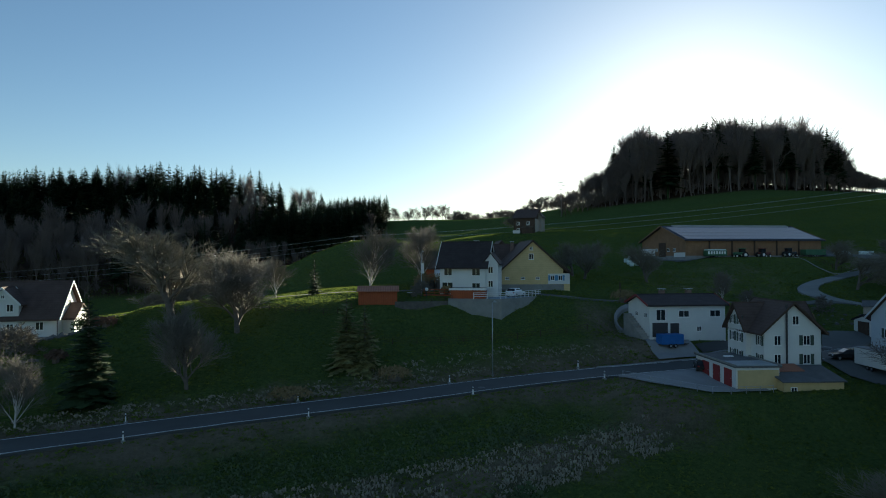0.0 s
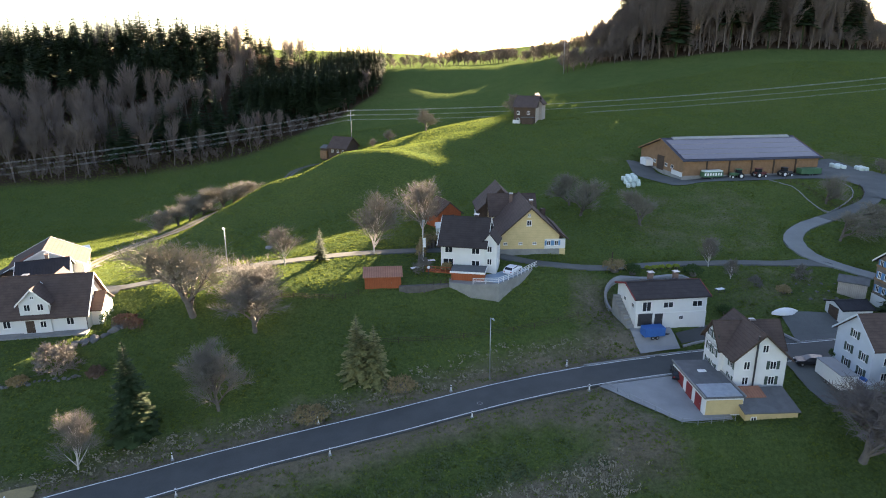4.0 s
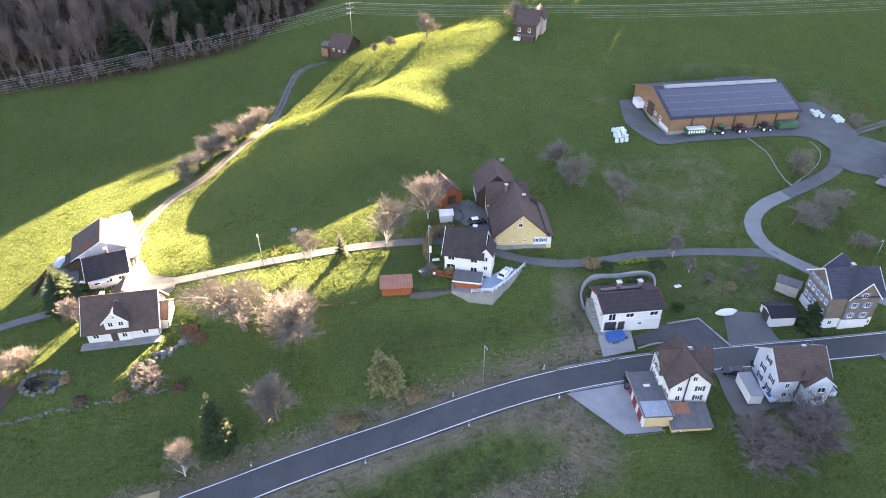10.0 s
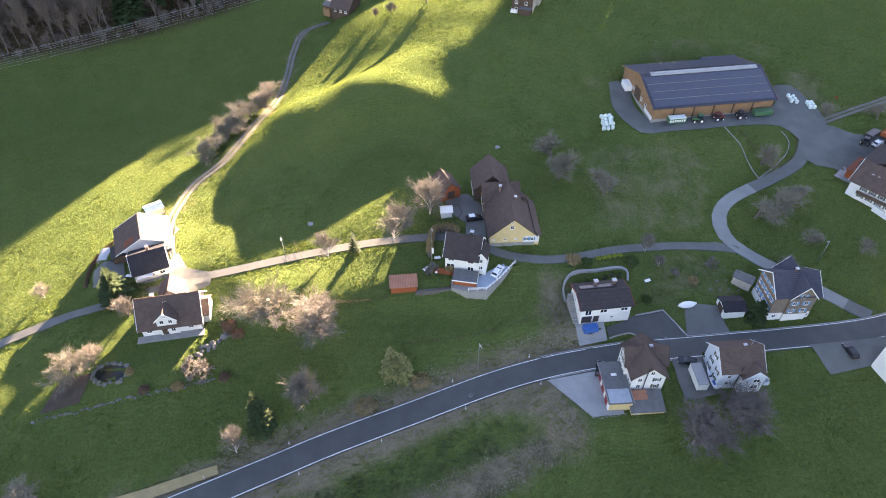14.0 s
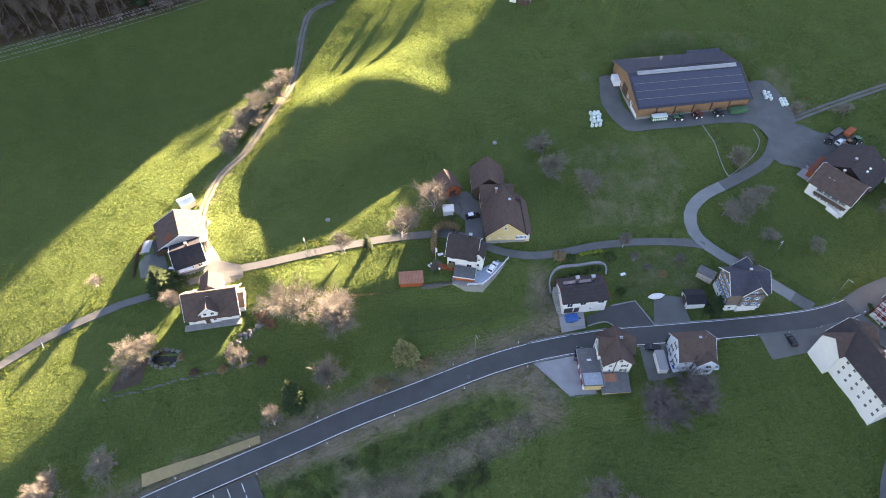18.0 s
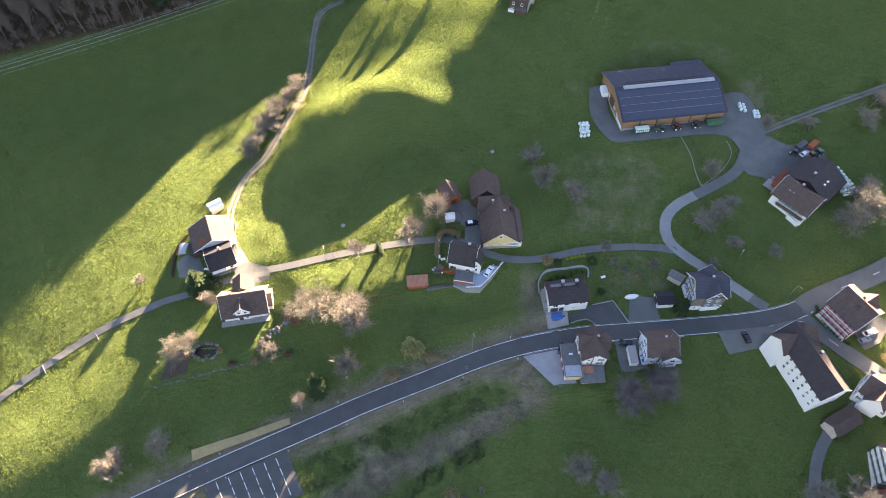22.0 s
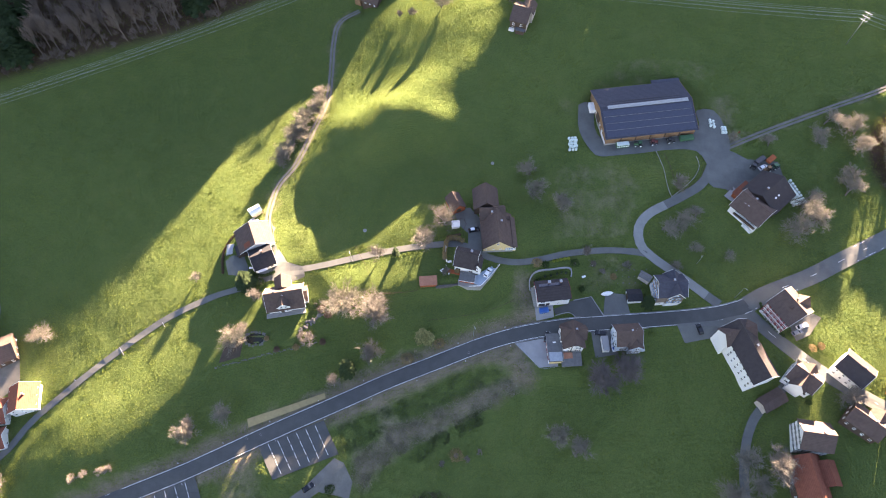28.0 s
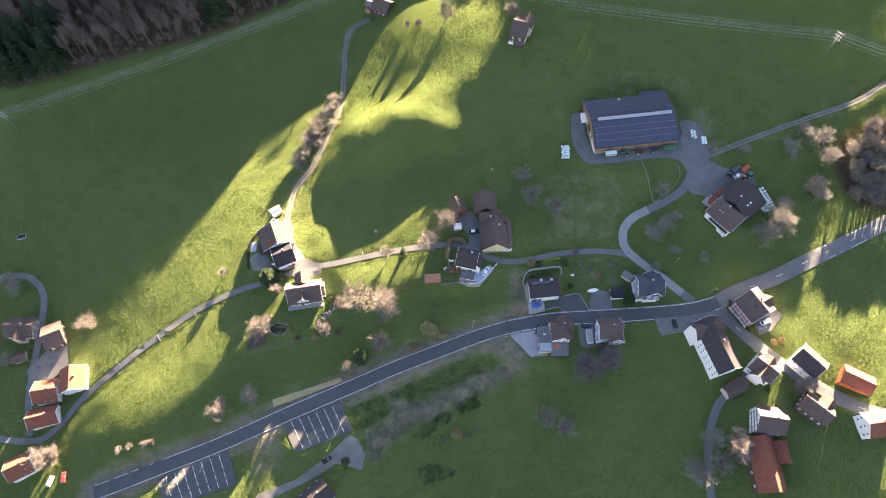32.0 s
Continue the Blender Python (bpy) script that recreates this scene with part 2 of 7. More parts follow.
TWIG_WARM = surface("bare_reddish_twigs", (0.165, 0.148, 0.125), 0.9, 0.3, 0.6, 9.0)
BIRCHBARK = surface("pale_birch_bark", (0.5, 0.46, 0.42), 0.85, 0.3, 1.5, 9.0)
NEEDLE = leafy("dark_spruce_needles", (0.012, 0.024, 0.01), (0.034, 0.058, 0.02))
NEEDLE_PALE = leafy("silvery_fir_needles", (0.05, 0.065, 0.024), (0.32, 0.29, 0.11))
NEEDLE_GREEN = leafy("soft_green_needles", (0.016, 0.034, 0.012), (0.05, 0.075, 0.026))
LEAF = leafy("evergreen_leaves", (0.02, 0.045, 0.012), (0.07, 0.11, 0.03))
LEAF_RUST = leafy("rust_red_leaves", (0.085, 0.056, 0.04), (0.17, 0.11, 0.075))
LEAF_STRAW = leafy("straw_coloured_stems", (0.15, 0.11, 0.05), (0.32, 0.24, 0.12))
STEMS = leafy("pale_dry_stems", (0.17, 0.155, 0.11), (0.33, 0.3, 0.23))
WEED = leafy("dull_weed_leaves", (0.055, 0.085, 0.04), (0.115, 0.145, 0.065))
GLASS = glass_material()
FRAME = surface("white_window_paint", (0.75, 0.74, 0.72), 0.5, 0.05, 2.0)
GREENPAINT = surface("dark_green_shutter_paint", (0.05, 0.075, 0.06), 0.6, 0.15, 2.0)
REDPAINT = surface("dark_red_paint", (0.22, 0.03, 0.03), 0.6, 0.15, 2.0)
BLUEPAINT = surface("blue_shutter_paint", (0.1, 0.24, 0.42), 0.6, 0.15, 2.0)
STEEL = surface("galvanised_steel", (0.36, 0.375, 0.39), 0.45, 0.12, 3.0, 20.0, 0.1, 0.01, 0.8)
DARKMETAL = surface("dark_metal", (0.06, 0.06, 0.065), 0.5, 0.2, 3.0, 20.0, 0.1, 0.01, 0.4)
CABLE = surface("weathered_aluminium_cable", (0.4, 0.41, 0.42), 0.6, 0.1, 0.5)
RUBBER = surface("black_rubber", (0.02, 0.02, 0.02), 0.9, 0.2, 3.0)
CAR_WHITE = surface("white_car_paint", (0.75, 0.76, 0.78), 0.25, 0.03, 1.0, 9.0, 0.0)
CAR_BLACK = surface("black_car_paint", (0.015, 0.016, 0.02), 0.2, 0.05, 1.0, 9.0, 0.0)
CAR_GREY = surface("grey_car_paint", (0.2, 0.21, 0.23), 0.25, 0.05, 1.0, 9.0, 0.0)
CAR_RED = surface("red_car_paint", (0.3, 0.03, 0.03), 0.25, 0.05, 1.0, 9.0, 0.0)
DARKRED = surface("dirty_dark_red_paint", (0.14, 0.035, 0.03), 0.55, 0.25, 1.5)
TARP = surface("blue_tarpaulin", (0.03, 0.12, 0.36), 0.55, 0.2, 1.5)
BALE = surface("pale_green_bale_wrap", (0.62, 0.7, 0.66), 0.4, 0.12, 1.2, 9.0, 0.3, 0.03)
MACHINE = surface("green_machine_paint", (0.05, 0.13, 0.065), 0.5, 0.2, 1.5)
STONE = surface("grey_field_stone", (0.13, 0.127, 0.118), 0.9, 0.3, 0.8, 6.0, 0.6, 0.05, 0.0, 0.5)
WATER = surface("dark_pond_water", (0.015, 0.018, 0.016), 0.12, 0.2, 0.5, 3.0, 0.05)
# ---- the land ----
KX = np.array([-300, -170, -110, -60, -15, 25, 70, 115, 170, 300.0])
KY = np.array([-60, 30, 65, 88, 106, 135, 175, 230, 310, 400.0])
LAND = [
    [-38.6, -21.3, -16.7, -14.8, -15.4, -17.3, -16.4, -9.3, 3.8, 36.6],
    [-35, -13.9, -6.5, -3.1, -9.2, -14.1, -13.8, -1.4, 14.2, 29.1],
    [-32.7, -11.6, -3.4, -0.9, -5.4, -3.1, -3.5, 3.7, 14.5, 26],
    [-30.7, -10.4, -1.4, 3, 0.9, 0.3, 0.1, 5.3, 11.6, 23.7],
    [-28.8, -9.2, -0.8, 7.4, 9.8, 6, 2.1, 6.7, 8.3, 21.3],
    [-24.8, -6.2, -2.1, 6.5, 12.6, 13.6, 8.3, 12.6, 4.5, 17.3],
    [-16.9, -0.5, -2.6, 4, 12.6, 9.4, 16.4, 20.3, 17.3, 19.6],
    [0.9, -13.3, -15.3, -3.2, 25.2, 31.3, 24.5, 19.1, 26.6, 26.4],
    [41.1, 32.7, 16.5, 6, 17.2, 25.2, 31.6, 40.3, 51.4, 36.1],
    [39.1, 62.6, 56, 43.6, 46.9, 42.8, 48.8, 62.8, 69.4, 53.2],
]
LAND = np.array(LAND)


def knots(v, kn):
    """Cubic B-spline weights over uneven knots."""
    n = len(kn)
    u = np.clip(np.interp(v, kn, np.arange(n)), 0, n - 1 - 1e-9)
    i = u.astype(int)
    f = u - i
    out = np.zeros((len(u), n))
    for k, b in enumerate(((1 - f) ** 3, 3 * f**3 - 6 * f**2 + 4, -3 * f**3 + 3 * f**2 + 3 * f + 1, f**3)):
        np.add.at(out, (np.arange(len(u)), np.clip(i - 1 + k, 0, n - 1)), b / 6)
    return out


def stretch(lo, hi, step, far):
    """Even steps from lo to hi, growing steps out to far on both sides."""
    mid = list(np.arange(lo, hi + 0.01, step))
    out, s, v = [], step, hi
    while v < hi + far:
        s *= 1.25
        v += s
        out.append(v)
    left = [lo - (w - hi) for w in reversed(out)]
    return np.array(left + mid + out)


GX, GY = stretch(-260, 260, 2.5, 2600), stretch(-30, 460, 2.5, 2600)
GZ = knots(GY, KY) @ LAND @ knots(GX, KX).T
for _ in range(10):
    p = np.pad(GZ, 1, mode="edge")
    GZ = (p[1:-1, :-2] + p[1:-1, 2:] + p[:-2, 1:-1] + p[2:, 1:-1] + 2 * p[1:-1, 1:-1]) / 6
MX, MY = np.meshgrid(GX, GY)


def swell(x, y, height, rx, ry, turn=0.0):
    """Raise (or lower) the land in a smooth oval."""
    c, s = math.cos(radians(turn)), math.sin(radians(turn))
    u, v = (MX - x) * c + (MY - y) * s, -(MX - x) * s + (MY - y) * c
    return height * np.exp(-(u / rx) ** 2 - (v / ry) ** 2)


def ridge(points, width):
    """Raise a crest along a line of (x, y, rise)."""
    p = np.array(points, float)
    u = np.linspace(0, len(p) - 1, 12 * len(p))
    line = np.stack([np.interp(u, np.arange(len(p)), p[:, k]) for k in range(3)], 1)
    best, rise = np.full(MX.shape, 1e9), np.zeros(MX.shape)
    for x, y, h in line:
        d = np.hypot(MX - x, MY - y)
        near = d < best
        best[near], rise[near] = d[near], h
    return rise * np.exp(-((best / width) ** 2))


# the hollow below the spur, the spur's crest, the brow above the road
GZ += swell(-6, 166, -3.2, 30, 19, 12) + swell(-22, 190, 2.2, 22, 10, 32) + swell(6, 210, 1.4, 12, 9, 50) + swell(-17, 204, 1.7, 16, 13, 30)
GZ += ridge([(-78, 164, 0), (-66, 173, 2.0), (-58, 179, 4.2), (-52, 184, 5.8), (-47, 187, 6.6), (-40, 188, 7.2), (-31, 190, 7.2), (-22, 194, 5.6), (-12, 199, 2.6), (-2, 208, 0.6)], 13.0)
GZ += swell(-56, 151, -1.6, 20, 15, 40) + swell(-110, 73, 2.8, 52, 13, 43) + swell(-43, 102, 3.0, 18, 11, 10) + swell(-74, 88, 1.9, 18, 7, 15)
# the broad back of the spur and the steep bank below it
GZ += swell(-6, 181, 3.2, 9, 9) + swell(-14, 182, 3.9, 9, 9) + swell(-22, 183, 1.0, 9, 9) + swell(-36, 174, 4.5, 9, 9) + swell(-48, 171, 2.3, 9, 9) + swell(-59, 167.5, 2.4, 9, 9)
GZ += swell(-27, 176, 2.6, 9, 9) + swell(4, 184, 2.1, 10, 10) + swell(-30, 191, 0.7, 7, 7) + swell(-42, 187, -0.8, 7, 7) + swell(-51, 184, 1.1, 8, 8) + swell(-20, 195, -1.2, 8, 8)
# land bent here mostly to steer where the low sun reaches
GZ += swell(4, 370, -5.5, 18, 24)
GZ += swell(-60, 207, 1.6, 16, 18) + swell(-73, 194, 0.8, 14, 14) + swell(-2, 285, -6.5, 34, 26)
GZ += swell(-70, 84, 1.4, 22, 6, 15) + swell(-110, 62, 0.9, 30, 6, 43) + swell(-142, 46, 1.6, 22, 14, 40) + swell(-152, 62, 0.8, 20, 18)
GZ += swell(152, 25, 1.8, 22, 13) + swell(165, 66, -1.5, 24, 18)


def ground(x, y):
    i = int(np.clip(np.searchsorted(GX, x) - 1, 0, len(GX) - 2))
    j = int(np.clip(np.searchsorted(GY, y) - 1, 0, len(GY) - 2))
    a, b = (x - GX[i]) / (GX[i + 1] - GX[i]), (y - GY[j]) / (GY[j + 1] - GY[j])
    return float((GZ[j, i] * (1 - a) + GZ[j, i + 1] * a) * (1 - b) + (GZ[j + 1, i] * (1 - a) + GZ[j + 1, i + 1] * a) * b)


def spline(points, step=2.5):
    """A smooth line through points in the plan."""
    p = [np.array(q, float) for q in points]
    p = [2 * p[0] - p[1]] + p + [2 * p[-1] - p[-2]]
    out = []
    for a, b, c, d in zip(p, p[1:], p[2:], p[3:]):
        n = max(2, int(np.linalg.norm(c - b) / step))
        for k in range(n):
            t = k / n
            out.append(0.5 * (2 * b + (c - a) * t + (2 * a - 5 * b + 4 * c - d) * t**2 + (3 * b - a - 3 * c + d) * t**3))
    return np.array(out + [p[-2]])


def smooth_line(v, n=6):
    for _ in range(n):
        q = np.pad(v, 1, mode="edge")
        v = (q[:-2] + q[1:-1] + q[2:]) / 3
    return v


def carve(line, heights, half, blend):
    """Bring the land level with a line's heights within half metres of it, easing out over blend metres."""
    lo, hi = line.min(0) - half - blend, line.max(0) + half + blend
    i0, i1 = np.searchsorted(GX, (lo[0], hi[0]))
    j0, j1 = np.searchsorted(GY, (lo[1], hi[1]))
    sx, sy = MX[j0:j1, i0:i1], MY[j0:j1, i0:i1]
    best, z = np.full(sx.shape, 1e9), np.zeros(sx.shape)
    for (x, y), h in zip(line, heights):
        d = np.hypot(sx - x, sy - y)
        near = d < best
        best[near], z[near] = d[near], h
    w = np.clip(1 - (best - half) / blend, 0, 1)
    w = w * w * (3 - 2 * w)
    GZ[j0:j1, i0:i1] = GZ[j0:j1, i0:i1] * (1 - w) + z * w


def level(x, y, z, half, blend=6.0):
    carve(np.array([(x, y)], float), [z], half, blend)


ROAD = spline([(-152, 20), (-120.7, 31.4), (-97.2, 40.3), (-69.1, 53), (-42.9, 64.6), (-27.5, 71.6), (-9.5, 78.8), (8.8, 86), (21.9, 90), (34.2, 92.4),
               (46.7, 94), (71.4, 95.3), (96.2, 97), (111, 100), (122, 105.5), (140.8, 112.8), (155.9, 120.2), (181.8, 132.5), (215, 150), (260, 176)])
ROAD_Z = np.interp(ROAD[:, 0], [-152, -120, -97, -78, -48, -11, 6, 21, 50, 100, 112, 140, 168, 194, 260], [-15.5, -9.5, -6, -4, -2.2, -0.9, 0, 0.5, 1.9, 5.2, 6, 7.8, 9.7, 11.5, 15])
ROAD_Z = smooth_line(ROAD_Z, 12)
VILLAGE_LANE = spline([(112, 99), (119.5, 90), (126, 82.9), (135.5, 73.4), (143.7, 66.5), (156.5, 57.3), (170, 51.5), (215, 40)])
FARM_ROAD = spline([(103, 101.5), (90.2, 112.8), (78.5, 121.9), (74.5, 127.3), (74.7, 134.3), (79.6, 140.2), (91.2, 146), (101.4, 151.9), (106, 158), (108.5, 164), (110.8, 170)])
EAST_TRACK = spline([(110.6, 167.2), (117, 170.4), (134.7, 178), (162.9, 189.1), (189.4, 199), (205.9, 209), (240, 232)])
WEST_LANE = spline([(77, 122.6), (68.2, 124.1), (58.9, 124.2), (45, 122.6), (32, 119.3), (21.8, 117.8), (12, 119.5), (4, 124), (-3.6, 125.5), (-17.6, 124.1), (-35.1, 121.1), (-54.7, 117.1), (-68.6, 115.4)])
NORTH_TRACK = spline([(-69, 115), (-76.2, 124), (-80.7, 137.6), (-81.3, 146.9), (-79.2, 159), (-72.1, 170.3), (-66.7, 187.1), (-61.8, 205.6), (-61.6, 223.1), (-62.2, 243.6), (-60.1, 257), (-50, 264)])
SOUTHWEST_TRACK = spline([(-72, 114.4), (-87.6, 108.7), (-99.7, 105.5), (-116.3, 98.1), (-128.2, 90), (-142.4, 79), (-156.3, 66.9), (-166.4, 57.8), (-175.5, 45.9), (-187.5, 40.8), (-222, 45)])
HAMLET_LANE = spline([(-233, 116), (-221.7, 116.8), (-207.4, 116.9), (-196.9, 107.3), (-194.5, 90.7), (-193.1, 73.3), (-191.9, 60), (-187, 43)])
CHAPEL_LANE = spline([(131, 78), (118, 66), (109, 58), (104, 46), (102, 28), (103, 5)])
for x, y, z, half, blend in ((0, 118, 10.0, 9, 7), (14, 132, 11.2, 11, 6), (-12, 110, 9.6, 5, 3.5), (36, 104, 3.8, 8, 5), (52, 103, 3.0, 6, 5), (83, 105, 4.4, 7, 5), (82, 184, 16.4, 24, 8),
                             (60, 176, 15.6, 7, 6), (113, 176, 17, 8, 6), (44, 84, 0.6, 9, 5), (66, 88, 1.6, 9, 5), (30, 83, 0.4, 9, 5), (127, 145, 12.6, 11, 8), (-67, 102, 4.4, 10, 7), (-82, 124, 4.2, 11, 6),
                             (130, 104, 6.6, 7, 5), (116, 78, 5.2, 8, 6), (-58, 47, -3.6, 14, 6), (-105, 26, -7.4, 15, 6), (38, 240, 26, 7, 7)):
    level(x, y, z, half, blend)
GZ += swell(-5, 102.8, -2.4, 22, 4.6, 6)
for line, half in ((WEST_LANE, 1.7), (NORTH_TRACK, 1.6), (SOUTHWEST_TRACK, 1.6), (HAMLET_LANE, 2), (CHAPEL_LANE, 2.2), (EAST_TRACK, 1.6), (FARM_ROAD, 2.4), (VILLAGE_LANE, 3)):
    zs = smooth_line(np.array([ground(*q) for q in line]), 8)
    carve(line, zs, half + 0.8, 4.0)
carve(ROAD, ROAD_Z, 4.0, 5.0)


def inside(poly):
    """Which land vertices lie in a polygon of the plan."""
    c = np.zeros(MX.shape, bool)
    for (x1, y1), (x2, y2) in zip(poly, poly[1:] + poly[:1]):
        if y1 != y2:
            c ^= ((y1 > MY) != (y2 > MY)) & (MX < (x2 - x1) * (MY - y1) / (y2 - y1) + x1)
    return c


def near_line(line, reach):
    best = np.full(MX.shape, 1e9)
    for x, y in line:
        best = np.minimum(best, np.hypot(MX - x, MY - y))
    return np.clip(1 - (best - reach) / 1.5, 0, 1)


DRY = np.maximum.reduce([near_line(ROAD[ROAD[:, 0] < 30], 6.0) * 0.9, near_line(NORTH_TRACK, 1.9) * 0.5, near_line(EAST_TRACK, 1.8) * 0.4, near_line(SOUTHWEST_TRACK, 1.8) * 0.3])
for poly, amount in (([(-48.7, 59.1), (-26.4, 67), (-2.4, 75.2), (22.1, 86.7), (31.5, 72), (26.8, 69.4), (20.1, 77.8), (7.4, 79), (-14.4, 70.9), (-31.1, 61.9), (-45, 55.7)], 1.0),
                     ([(-39.6, 44), (-26, 55.2), (-9.5, 61.9), (7.4, 69.2), (22, 74), (27, 70), (8.6, 60.6), (-14, 49.8), (-30, 39.3), (-34, 29.3), (-39, 35.7)], 0.7),
                     ([(-31, 60.6), (-27.7, 52.8), (-23, 56), (-27, 62)], 0.7), ([(-88, 37.2), (-76, 45), (-67.6, 30.8), (-86.6, 24.2)], 0.45),
                     ([(40, 128), (70, 130), (78, 148), (74, 164), (46, 165), (38, 150)], 0.27), ([(54, 200), (110, 204), (130, 215), (70, 216)], 0.22),
                     ([(22, 94), (32, 97), (32, 112), (24, 116), (21, 104)], 0.68),
                     ([(-98, 46), (-62, 60), (-60, 63), (-96, 50)], 0.55),
                     ([(48, 107), (72, 108), (75, 118), (62, 121), (48, 118)], 0.3),
                     ([(110, 196), (125, 198), (120, 172), (112, 176)], 0.4),
                     ([(48, 182), (56, 192), (52, 200), (44, 190)], 0.3)):
    m = inside(poly)
    DRY[m] = np.maximum(DRY[m], amount)
for _ in range(2):
    p = np.pad(DRY, 1, mode="edge")
    DRY = (p[1:-1, :-2] + p[1:-1, 2:] + p[:-2, 1:-1] + p[2:, 1:-1] + 2 * p[1:-1, 1:-1]) / 6

ROUGH = np.array([[noise.noise((x * 0.09, y * 0.09, 0)) * 0.22 + noise.noise((x * 0.3, y * 0.3, 5)) * 0.07 if abs(x) < 270 and -40 < y < 470 else 0 for x in GX] for y in GY])
calm = np.maximum.reduce([near_line(l, 5.0) for l in (ROAD, WEST_LANE, NORTH_TRACK, SOUTHWEST_TRACK, FARM_ROAD, EAST_TRACK, VILLAGE_LANE, HAMLET_LANE, CHAPEL_LANE)])
GZ += ROUGH * (1 - calm)

# the turf ends below the level of what is paved
BED = np.zeros(GZ.shape)
for line, half in ((ROAD, 3.6), (WEST_LANE, 2.0), (FARM_ROAD, 2.6), (VILLAGE_LANE, 3.3), (HAMLET_LANE, 2.2), (CHAPEL_LANE, 2.3), (SOUTHWEST_TRACK, 2.0), (EAST_TRACK, 1.7), (NORTH_TRACK, 1.7)):
    BED = np.maximum(BED, (near_line(line, half) > 0.3) * (0.22 if half > 1.8 else 0.08))
nx, ny = len(GX), len(GY)
land = bpy.data.meshes.new("ground")
idx = np.arange(nx * ny).reshape(ny, nx)
quads = np.stack([idx[:-1, :-1], idx[:-1, 1:], idx[1:, 1:], idx[1:, :-1]], -1).reshape(-1, 4)
land.from_pydata(np.stack([MX, MY, GZ - BED], -1).reshape(-1, 3).tolist(), [], quads.tolist())
land.attributes.new("dry", "FLOAT", "POINT").data.foreach_set("value", DRY.ravel().astype(np.float32))
edge_y = np.interp(MX, [-330, -232, -150, -112, -88, -64, -54, -46, -36, -35], [205, 222, 250, 268, 282, 312, 322, 338, 356, 900])
LITTER = np.maximum(np.clip((MY - edge_y + 2) / 5, 0, 1) * (MY < 415), np.clip(6 * (1.06 - ((MX - 166) / 88) ** 2 - ((MY - 374) / 46) ** 2), 0, 1))
LITTER = np.maximum(LITTER, np.clip(4 * (1.0 - ((MX - 196) / 22) ** 2 - ((MY - 166) / 24) ** 2), 0, 1))
land.attributes.new("litter", "FLOAT", "POINT").data.foreach_set("value", LITTER.ravel().astype(np.float32))
land.polygons.foreach_set("use_smooth", np.ones(len(quads), bool))
land.materials.append(GRASS)
tagged(new("ground", land), "rolling green meadow with worn brown verges and banks", "meadow", kind="structure")


# ---- mesh helpers ----
def box(x0, x1, y0, y1, z0, z1):
    v = [(x, y, z) for z in (z0, z1) for y in (y0, y1) for x in (x0, x1)]
    return v, [(0, 2, 3, 1), (4, 5, 7, 6), (0, 1, 5, 4), (2, 6, 7, 3), (0, 4, 6, 2), (1, 3, 7, 5)]


def prism(poly, z0, z1):
    n = len(poly)
    v = [(*p, z0) for p in poly] + [(*p, z1) for p in poly]
    return v, [tuple(range(n - 1, -1, -1)), tuple(range(n, 2 * n))] + [(i, (i + 1) % n, n + (i + 1) % n, n + i) for i in range(n)]


def tube(points, radii, sides=8, cap=True):
    v, f = [], []
    for k, (p, r) in enumerate(zip(points, radii)):
        a, b = Vector(points[max(0, k - 1)]), Vector(points[min(len(points) - 1, k + 1)])
        w = (b - a).normalized()
        u = w.orthogonal().normalized()
        s = w.cross(u)
        for i in range(sides):
            t = 2 * math.pi * i / sides
            v.append(tuple(Vector(p) + r * (math.cos(t) * u + math.sin(t) * s)))
        if k:
            o = (k - 1) * sides
            f += [(o + i, o + (i + 1) % sides, o + sides + (i + 1) % sides, o + sides + i) for i in range(sides)]
    if cap:
        f += [tuple(range(sides - 1, -1, -1)), tuple(range(len(v) - sides, len(v)))]
    return v, f


def joined(*pieces):
    v, f = [], []
    for pv, pf in pieces:
        o = len(v)
        v += pv
        f += [tuple(i + o for i in q) for q in pf]
    return v, f


def moved(piece, m):
    return [tuple(m @ Vector(p)) for p in piece[0]], piece[1]


def mesh_of(name, piece, mat, smooth=False, bevel=0.0):
    me = bpy.data.meshes.new(name)
    me.from_pydata(piece[0], [], piece[1])
    bm = bmesh.new()
    bm.from_mesh(me)
    bmesh.ops.recalc_face_normals(bm, faces=bm.faces)
    if bevel:
        bmesh.ops.bevel(bm, geom=bm.edges[:], offset=bevel, segments=1, affect="EDGES")
    bm.to_mesh(me)
    bm.free()
    me.materials.append(mat)
    if smooth:
        me.polygons.foreach_set("use_smooth", np.ones(len(me.polygons), bool))
    return me


def part(name, piece, mat, parent=None, label="", smooth=False, bevel=0.0, at=None):
    """One mesh object under a thing or a part; piece is verts and faces, or a mesh to share."""
    me = piece if isinstance(piece, bpy.types.Mesh) else mesh_of(name, piece, mat, smooth, bevel)
    ob = new(name, me)
    ob.parent = parent
    if at is not None:
        ob.matrix_basis = at
    return tagged(ob, label)


def thing(name, label, category, x, y, turn=0.0, z=None, group="", kind="", scale=1.0):
    ob = new(name)
    ob.empty_display_size = 0.5
    ob.matrix_basis = pose(x, y, ground(x, y) if z is None else z, 0, 0, turn) @ Matrix.Scale(scale, 4)
    return tagged(ob, label, category, group, kind)


